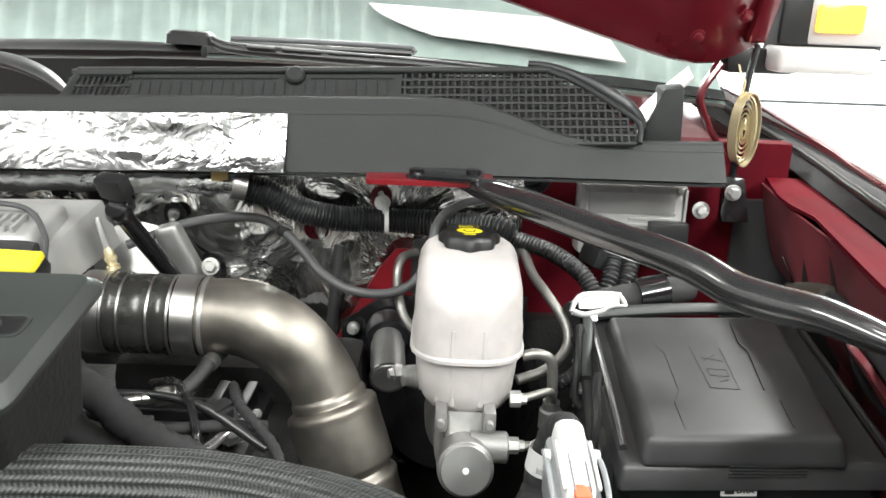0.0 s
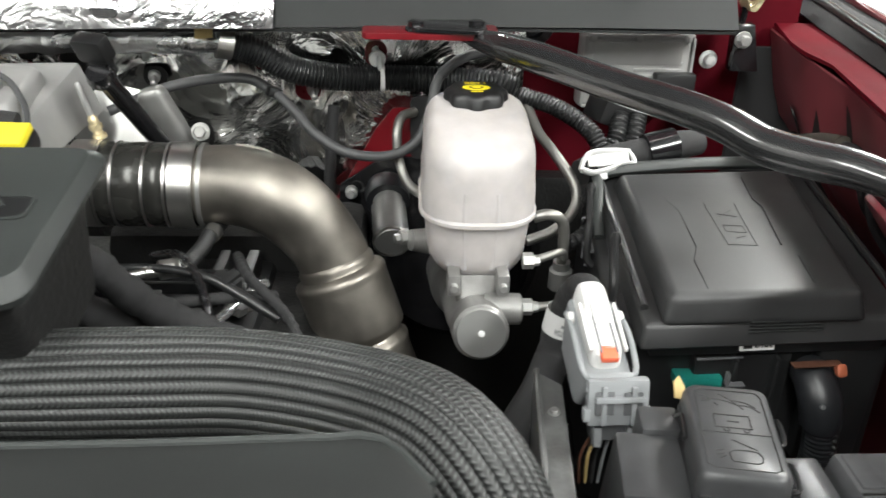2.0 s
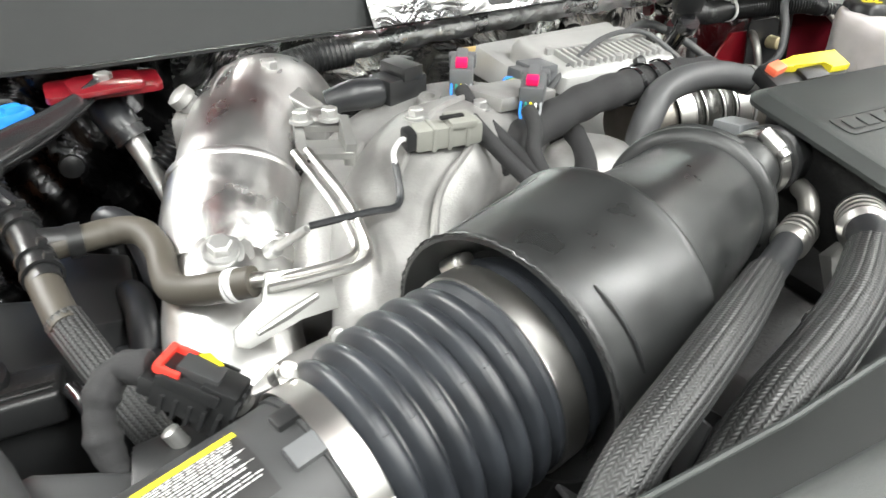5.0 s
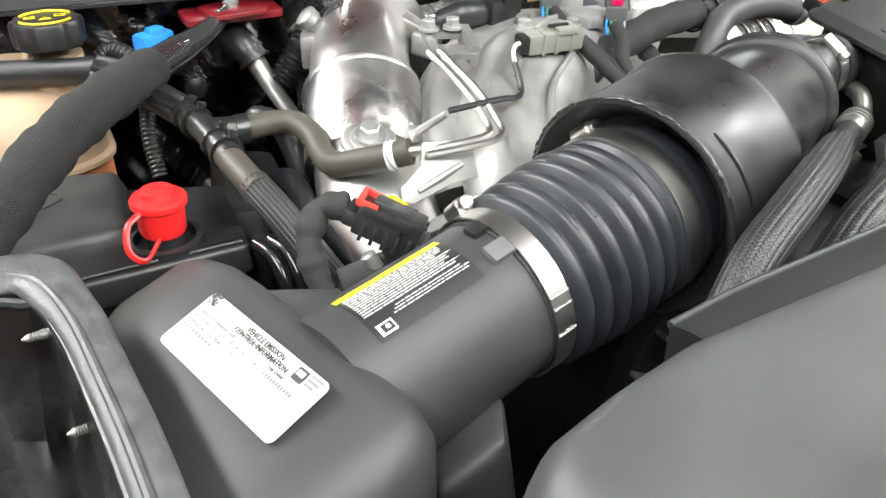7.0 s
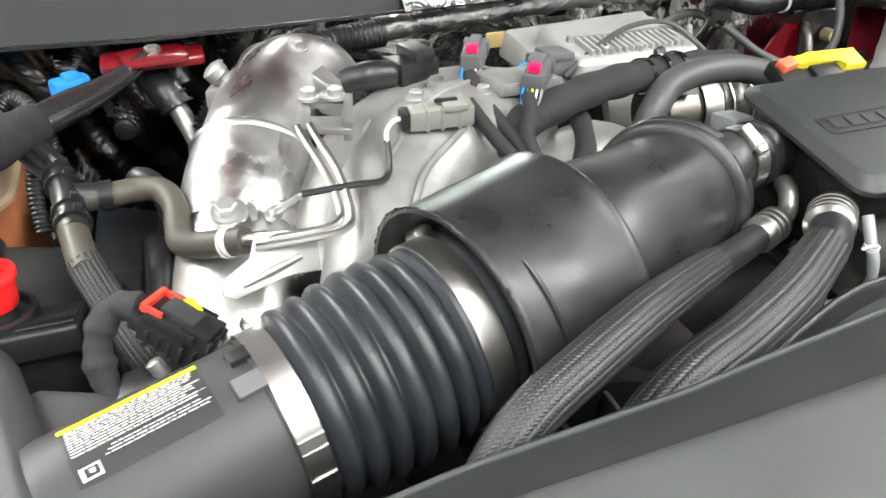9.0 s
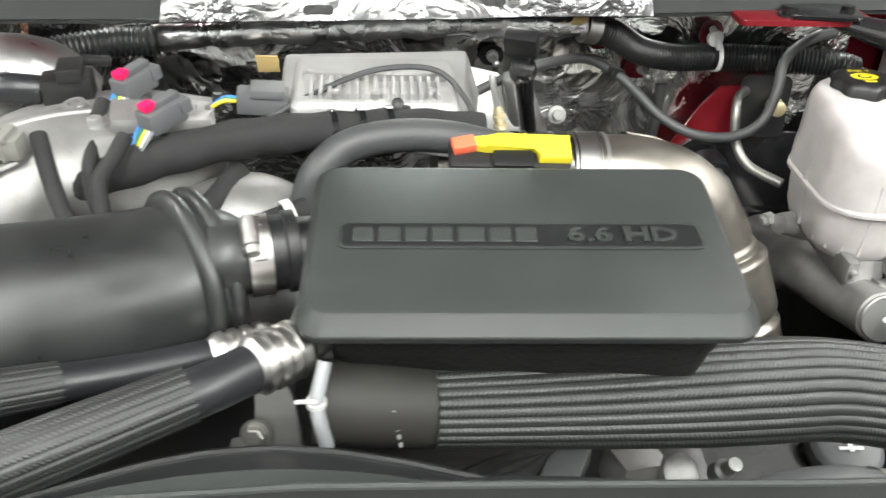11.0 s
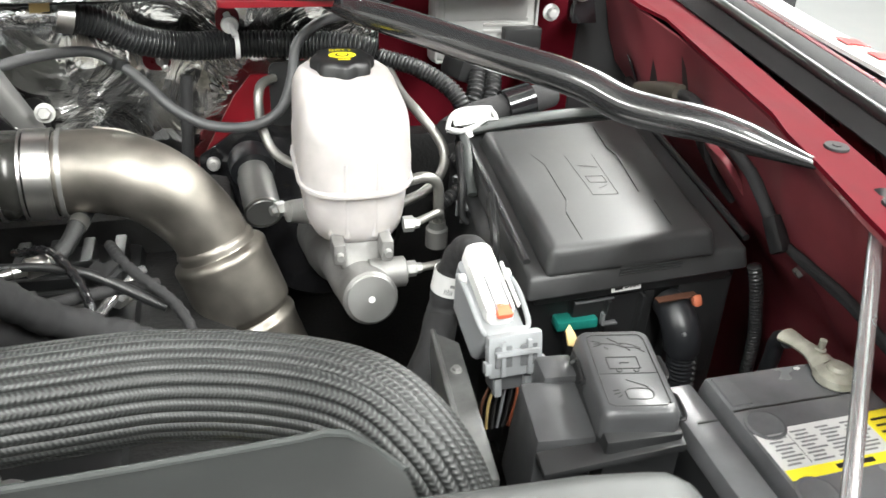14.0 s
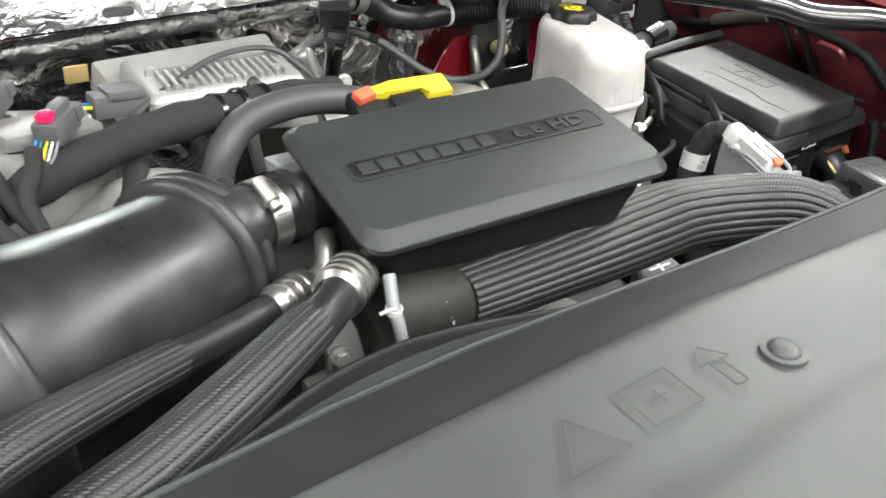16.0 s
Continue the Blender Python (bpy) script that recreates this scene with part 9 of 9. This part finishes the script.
# ---- passenger side ----
def build_left():
    t = thing("coolant_tank", (-1.15, 0.85, 1.20), "amber-stained translucent coolant tank with a black cap", "tank")
    tm = Matrix.Translation((-1.152, 0.835, 0.0))
    part("tank", stack([(1.350, 0.174, 0.214, 0.045), (1.372, 0.172, 0.212, 0.048), (1.390, 0.160, 0.200, 0.05), (1.400, 0.135, 0.175, 0.05), (1.404, 0.10, 0.14, 0.04)], tm), COOLANT, t, sharp=60)
    part("lower_tank", stack([(1.20, 0.15, 0.20, 0.03), (1.22, 0.174, 0.214, 0.045), (1.346, 0.174, 0.214, 0.045)], tm), COOLANTRED, t, "orange-stained lower tank", sharp=60)
    part("seam", stack([(1.344, 0.178, 0.218, 0.046), (1.346, 0.183, 0.223, 0.047), (1.350, 0.183, 0.223, 0.047), (1.352, 0.178, 0.218, 0.046)], tm), COOLANT, t)
    cc = Vector((-1.092, 0.795, 1.450))
    cap = [[(cc.x + q * (1 + 0.045 * math.cos(10 * a)) * math.cos(a), cc.y + q * (1 + 0.045 * math.cos(10 * a)) * math.sin(a), cc.z + h) for a in (2 * math.pi * j / 80 for j in range(80))] for h, q in ((-0.013, 0.0262), (-0.011, 0.0282), (0.006, 0.0285), (0.009, 0.0270), (0.0095, 0.025))]
    part("cap", loft(cap), BLACK, t, "black fluted cap with yellow symbols", sharp=40)
    part("neck", turned([(0, 0.026), (0.045, 0.024)], (-1.094, 0.799, 1.385), (-1.092, 0.795, 1.44), 26), COOLANT, t)
    tm = Matrix.Translation(cc + Vector((0, 0, 0.0098)))
    for s in (0, 180):
        part("cap_arc", moved(sweep([(0.022 * math.cos(radians(s + 25 + 6.5 * k)), 0.022 * math.sin(radians(s + 25 + 6.5 * k)), 0.0004) for k in range(20)], 0.0011, 6, 30), tm), CAPINK, t)
    for k in range(3):
        mk = tm @ Matrix.Translation((-0.012 + 0.012 * k, 0.004 - 0.006 * (k == 1), 0))
        part("cap_symbol", moved((plate([(-0.005, -0.004), (0.005, -0.004), (0.0, 0.006)], 0.0003) if k == 1 else plate(rounded(0.009, 0.007, 0.001), 0.0003)), mk @ Matrix.Translation((0, 0, 0.0004))), CAPINK, t)
        part("symbol_field", moved(plate(rounded(0.004, 0.0025, 0.0005), 0.0002), mk @ Matrix.Translation((0, -0.0005, 0.0007))), BLACK, t)

    b = thing("second_battery_cover", (-1.10, 0.62, 1.2), "black battery cover tray with a pictogram", "battery cover")
    part("tray", wedge([(-1.26, 0.530, 1.16), (-0.975, 0.540, 1.16), (-0.955, 0.66, 1.16), (-1.22, 0.735, 1.16), (-1.255, 0.540, 1.345), (-0.985, 0.548, 1.340), (-0.962, 0.655, 1.340), (-1.215, 0.728, 1.350)], 0.008, 3), BLACK, b)
    part("step", wedge([(-1.24, 0.585, 1.34), (-1.070, 0.585, 1.335), (-1.062, 0.700, 1.335), (-1.22, 0.730, 1.34), (-1.235, 0.592, 1.358), (-1.078, 0.592, 1.356), (-1.070, 0.692, 1.358), (-1.215, 0.722, 1.362)], 0.007, 3), LIDBLACK, b)
    part("front_ledge", wedge([(-1.24, 0.528, 1.330), (-1.000, 0.538, 1.326), (-0.995, 0.575, 1.326), (-1.235, 0.585, 1.330), (-1.24, 0.531, 1.352), (-1.002, 0.540, 1.349), (-0.998, 0.572, 1.349), (-1.235, 0.582, 1.352)], 0.004, 3), BLACK, b)
    part("rim_line", sweep([(-1.235, 0.536, 1.3530), (-1.12, 0.541, 1.3520), (-1.005, 0.546, 1.3500)], 0.0012, 6, 10), SATIN, b)
    part("post_ring", turned([(0, 0.027), (0.010, 0.026), (0.011, 0.022), (0.004, 0.021)], (-1.054, 0.567, 1.345), (-1.054, 0.567, 1.5), 30), BLACK, b)
    part("slot", rbox((0.034, 0.006, 0.002), (-1.020, 0.552, 1.3505), 0, rot=(0, 0, 4)), DARK, b, smooth=False)
    m = frame_on((-1.155, 0.645, 1.3602), (1, -0.06, 0.01), (0, 0, 1))
    def mark(pts):
        part("pictogram", moved(sweep([(x, y, 0.0004) for x, y in pts], 0.0006, 5, len(pts) * 3), m), SATIN, b)
    mark([(-0.035, 0.020), (0.030, 0.022), (0.036, 0.000), (-0.028, -0.022), (-0.038, -0.018)])
    mark([(-0.035, 0.004), (0.030, 0.006)])
    mark([(-0.010, -0.002), (0.018, -0.002), (0.016, -0.012), (-0.006, -0.014), (-0.010, -0.002)])
    mark([(-0.012, 0.008), (0.0, 0.018)])
    mark([(0.004, 0.010), (0.016, 0.016)])
    part("rear_box", wedge([(-1.0, 0.60, 1.25), (-0.94, 0.60, 1.25), (-0.93, 0.70, 1.25), (-1.0, 0.72, 1.25), (-0.995, 0.605, 1.350), (-0.945, 0.605, 1.345), (-0.94, 0.69, 1.35), (-0.99, 0.71, 1.355)], 0.006), BLACK, b)
    for k in range(4):
        part("cable_loop", sweep([(-0.995 + 0.011 * k, 0.545, 1.345), (-0.988 + 0.011 * k, 0.525, 1.342), (-0.984 + 0.011 * k, 0.508, 1.315), (-0.982 + 0.011 * k, 0.50, 1.26)], 0.0055, 12, 20), GLOSS, b)

    r = thing("red_terminal_cap", (-1.054, 0.567, 1.355), "bright red rubber jump terminal cap with a strap", "terminal cap")
    c = Vector((-1.054, 0.567, 1.360))
    part("cap", turned([(0, 0.0150), (0.003, 0.0162), (0.020, 0.0168), (0.022, 0.0192), (0.0255, 0.0197), (0.0272, 0.0188), (0.0292, 0.0125), (0.0330, 0.0112), (0.0342, 0.008)], c, c + Vector((0.02, -0.02, 1)), 36), REDP, r)
    part("strap", sweep([(-1.067, 0.556, 1.383), (-1.078, 0.547, 1.379), (-1.081, 0.537, 1.366), (-1.072, 0.534, 1.358), (-1.060, 0.548, 1.363)], 0.0026, 8, 30, flat=0.6), REDP, r)
    part("post", turned([(0, 0.014), (0.012, 0.0125)], c - Vector((0, 0, 0.012)), c, 20), BLACK, r)
    for q in (35, -35):
        part("cross_mark", moved(rbox((0.010, 0.0016, 0.0006), bevel=0.0002), Matrix.Translation(c + Vector((0.0007, -0.0007, 0.0344))) @ Matrix.Rotation(radians(q), 4, "Z")), REDP, r)

    d = tagged(part("blue_clip", join(rbox((0.036, 0.022, 0.024), (-1.002, 0.845, 1.412), 0.006, rot=(0, 0, 25)), rbox((0.016, 0.014, 0.01), (-1.000, 0.843, 1.424), 0.004, rot=(0, 0, 25))), BLUE), "bright blue plastic clip", "clip")
    conduit("corrugated_loom", [(-1.062, 0.802, 1.412), (-1.045, 0.798, 1.425), (-1.028, 0.775, 1.416), (-1.018, 0.755, 1.385)], 0.0075, 0.0045, "small black corrugated loom beside the tank")
    conduit("corrugated_loom", [(-1.035, 0.70, 1.34), (-1.036, 0.718, 1.37), (-1.030, 0.735, 1.40)], 0.0065, 0.004, "small black corrugated loom")
    tagged(part("black_hose", sweep([(-1.27, 0.845, 1.418), (-1.17, 0.805, 1.418), (-1.105, 0.775, 1.420), (-1.060, 0.747, 1.424)], 0.0115, 16, 20), RUBBER), "smooth black hose over the coolant tank", "hose")
    tagged(part("black_hose", sweep([(-0.97, 0.62, 1.30), (-0.95, 0.57, 1.33), (-0.93, 0.52, 1.33), (-0.915, 0.47, 1.29)], 0.013, 16, 20), RUBBER), "smooth black hose beside the turbo", "hose")
    # dark sheet foil behind
    def foil(u, v):
        x, z = -1.28 + 0.42 * u, 1.455 - 0.30 * v
        return Vector((x, 0.93 - 0.05 * u + 0.010 * math.sin(x * 61) * math.cos(z * 47) + 0.006 * math.sin(x * 140 + z * 90), z))
    si = thing("side_insulation", (-1.07, 0.92, 1.16), "dark shiny insulation sheet behind the coolant tank", "insulation")
    part("foil", sheet(foil, 60, 40, 0.002), BLACKFOIL, si)
    part("edge_fold", sweep([foil(k / 12, 0.02) + Vector((0, -0.004, 0)) for k in range(13)], 0.004, 8, 40), BLACKFOIL, si)
    for u, v in ((0.3, 0.25), (0.75, 0.35)):
        part("clip", turned([(0, 0.012), (0.004, 0.011), (0.006, 0.005)], foil(u, v), foil(u, v) + Vector((0, -1, 0.1)), 16), SATIN, si)

    # open headlamp frame
    f = thing("lamp_frame", (-1.15, 0.33, 1.30), "worn black lamp bucket frame with fixing studs", "frame")
    mid = [(-1.27, 0.482, 1.398), (-1.20, 0.480, 1.401), (-1.150, 0.477, 1.402), (-1.134, 0.469, 1.402), (-1.126, 0.450, 1.402), (-1.116, 0.410, 1.402), (-1.1090, 0.355, 1.401), (-1.1045, 0.313, 1.400), (-1.1010, 0.266, 1.398), (-1.098, 0.21, 1.395)]
    part("rim", sweep(mid, [0.021, 0.021, 0.020, 0.0175, 0.0130, 0.0112, 0.0108, 0.0105, 0.0100, 0.0100], 20, 90, flat=0.42), WORN, f, "worn rounded rim")
    def inset(k):
        return [(x - k * 0.8, y - k * (1.7 if x < -1.13 else 0.5), z) for x, y, z in mid]
    part("rim_ridge", sweep([(x, y, z + 0.0042) for x, y, z in inset(0.0045)], 0.0024, 8, 70), WORN, f, "scuffed inner ridge")
    part("inner_lip", sweep([(x, y, z - 0.004) for x, y, z in inset(0.0115)], 0.0032, 8, 60), RUBBER, f)
    edge = [Vector(p) for p in inset(0.0110)]
    wall = spline(edge, 50)
    part("inner_wall", sheet(lambda u, v: wall[round(u * 49)] + Vector((-0.012 * v, -0.012 * v, -0.004 - 0.085 * v)), 50, 8, 0.002), BUCKET, f, "dusty glossy inner wall")
    part("bucket_floor", wedge([(-1.30, 0.16, 1.295), (-1.10, 0.16, 1.295), (-1.135, 0.46, 1.295), (-1.30, 0.47, 1.295), (-1.30, 0.16, 1.315), (-1.105, 0.16, 1.315), (-1.14, 0.46, 1.315), (-1.30, 0.47, 1.315)], 0.003), BUCKET, f, "dark glossy bucket")
    for x, y, z in ((-1.1235, 0.360, 1.378), (-1.1365, 0.430, 1.389)):
        prof = [(-0.004, 0.0028), (0.002, 0.0028)]
        for k in range(5):
            prof += [(0.0022 + 0.0013 * k, 0.0018), (0.0028 + 0.0013 * k, 0.0025)]
        part("stud", turned(prof + [(0.0092, 0.0018), (0.0115, 0.0006)], (x + 0.002, y, z), (x - 0.1, y - 0.012, z + 0.004), 14), MACHDARK, f)
    return f


WORN = material("scuffed_grey_black_plastic", (0.060, 0.062, 0.064), 0.5, grain=(420, 0.02), bump=0.35, spot=(55, 0.45), rough_var=0.10)
BUCKET = material("dusty_gloss_black_plastic", (0.012, 0.013, 0.012), 0.22, grain=(300, 0.006), bump=0.1, spot=(26, 0.8), rough_var=0.14)
COOLANTRED = material("orange_stained_tank", (0.42, 0.15, 0.065), 0.4, bump=0.04, spot=(14, 0.25))
BLACKFOIL = foil_material("dark_shiny_insulation", 14, 0.010, (0.030, 0.030, 0.031), 0.30)
build_left()


# ---- the radiator cover across the front ----
FLATBLACK = material("flat_black_plastic", (0.015, 0.0162, 0.0158), 0.58, grain=(1500, 0.008), bump=0.25, spec=0.3)
def build_radiator_cover():
    c = thing("radiator_cover", (-0.37, 0.15, 1.30), "long grained black plastic radiator cover", "radiator cover")
    x0, x1 = -1.0, 0.112
    REAR = [(-1.0, 0.200), (-0.976, 0.216), (-0.958, 0.226), (-0.921, 0.237), (-0.873, 0.247), (-0.70, 0.252), (-0.612, 0.256), (-0.475, 0.265), (-0.347, 0.275), (-0.148, 0.275), (0.043, 0.271), (0.085, 0.266), (0.104, 0.254), (0.112, 0.235)]
    LIP = [(-0.867, 0.262), (-0.818, 0.270), (-0.698, 0.280), (-0.638, 0.289), (-0.549, 0.301), (-0.466, 0.307), (-0.36, 0.308), (-0.235, 0.308), (-0.144, 0.310), (-0.06, 0.3135), (-0.045, 0.3125), (-0.036, 0.308), (-0.030, 0.300), (-0.027, 0.286)]
    def top(u, v):
        x = x0 + (x1 - x0) * u
        y = between(REAR, x) - 0.30 * v
        s = abs(2 * u - 1)
        z = 1.4355 - 0.008 * s * s
        z -= 0.016 * max(0, 1 - v / 0.06) ** 2
        z -= 0.050 * max(0, (s - 0.93) / 0.07) ** 2
        z -= 0.26 * max(0, v - 0.50) ** 1.4
        z += 0.0025 * math.tanh((v - 0.34) * 30)
        return Vector((x, y, z))
    part("panel", sheet(top, 130, 70, 0.003), COVERGREY, c)
    part("rear_skirt", sheet(lambda u, v: top(u, 0) + Vector((0, -0.004 * v, -0.08 * v)), 100, 4, 0.003), BLACK, c)
    def flange(u, v):
        x = -0.867 + 0.840 * u
        ya, yb = between(REAR, x) - 0.012, between(LIP, x)
        return Vector((x, ya + (yb - ya) * v, 1.4215 - 0.006 * v * v))
    part("rear_flange", sheet(flange, 70, 6, 0.003), FLATBLACK, c, "smooth black rear flange")
    part("flange_lip", sweep([flange(k / 40, 1.0) for k in range(41)], 0.0022, 8, 80), TEXTURED, c)
    part("flange_skirt", sheet(lambda u, v: flange(u, 1.0) + Vector((0, -0.006 * v, -0.06 * v)), 60, 4, 0.003), BLACK, c)
    BULGE = [(-0.66, 0.290), (-0.60, 0.316), (-0.548, 0.337), (-0.518, 0.345), (-0.485, 0.348), (-0.451, 0.345), (-0.418, 0.338), (-0.382, 0.328), (-0.34, 0.312), (-0.28, 0.298)]
    def flap(u, v):
        x = -0.66 + 0.38 * u
        return Vector((x, 0.285 + (between(BULGE, x) - 0.285) * v, 1.404 - 0.008 * v * v))
    part("rubber_flap", sheet(flap, 60, 6, 0.003), BLACK, c, "black rubber flap under the flange")
    part("flap_edge", sweep([flap(j / 30, 1.0) for j in range(31)], 0.0025, 8, 60), BLACK, c)
    def fold(u, v):
        x = -0.61 + 0.27 * u
        return Vector((x, 0.285 + (0.036 * math.sin(u * math.pi) ** 0.7 + 0.004) * v, 1.4105 - 0.003 * v * v))
    part("flap_fold", sheet(fold, 50, 5, 0.002), TEXTURED, c)
    part("flange_end", sheet(lambda u, v: flange(0.0, 0.2 + 0.8 * u) + Vector((0, 0, -0.05 * v)), 4, 3, 0.003), SATIN, c)
    for x, y, z in ((-0.1105, 0.2175, 1.4335), (-0.343, 0.207, 1.4365)):
        p = part("push_pin", turned([(-0.004, 0.0086), (0.0006, 0.0086), (0.0020, 0.0076), (0.0031, 0.005), (0.0034, 0.001)], (x, y, z - 0.0014), (x, y, 2), 26), COVERGREY, c, "round black push pin")
        part("pin_seat", turned([(-0.004, 0.0122), (-0.0013, 0.0121), (-0.0011, 0.0112)], (x, y, z), (x, y, 2), 30), COVERGREY, p)
    # moulded warning pictograms
    def line(pts, at):
        part("pictogram", sweep([(at[0] + x, at[1] + y, at[2] - 0.00115) for x, y in pts], 0.0005, 6, max(4, len(pts) * 3)), COVERGREY, c)
    z = 1.4372
    o = (-0.424, 0.213, z)
    q = [(-0.016, -0.014), (0.016, -0.012), (0.016, 0.014), (-0.016, 0.012)]
    for a, b in zip(q, q[1:] + q[:1]):
        line([a, b], o)
    line([(-0.004, 0), (0.004, 0)], o)
    line([(0, -0.004), (0, 0.004)], o)
    o = (-0.474, 0.207, z)
    q = [(-0.017, -0.013), (0.017, -0.011), (0.0, 0.016)]
    for a, b in zip(q, q[1:] + q[:1]):
        line([a, b], o)
    o = (-0.382, 0.214, z)
    q = [(-0.004, -0.014), (0.004, -0.014), (0.004, 0.004), (0.010, 0.004), (0.0, 0.016), (-0.010, 0.004), (-0.004, 0.004)]
    for a, b in zip(q, q[1:] + q[:1]):
        line([a, b], o)
    part("front_bead", sweep([top(k / 40, 0.62) + Vector((0, 0, 0.002)) for k in range(41)], 0.006, 8, 80), SATIN, c)


build_radiator_cover()


def build_mirror():
    m = thing("door_mirror", (0.74, 1.63, 1.50), "grey and black towing mirror with a lit amber lamp", "mirror")
    part("housing", rbox((0.20, 0.10, 0.30), (0.735, 1.67, 1.69), 0.02, 3), MIDGREY, m)
    part("black_insert", rbox((0.06, 0.02, 0.10), (0.655, 1.615, 1.625), 0.008), BLACK, m)
    part("lamp_plate", rbox((0.155, 0.02, 0.085), (0.755, 1.613, 1.620), 0.01), LABEL, m)
    part("lamp", rbox((0.088, 0.02, 0.052), (0.732, 1.60, 1.626), 0.008), AMBER, m, "glowing amber side lamp")
    part("lower_cap", rbox((0.20, 0.08, 0.05), (0.725, 1.64, 1.548), 0.014, 3), WHITE, m)
    part("arm", rbox((0.14, 0.05, 0.05), (0.62, 1.68, 1.54), 0.012), BLACK, m)


build_mirror()
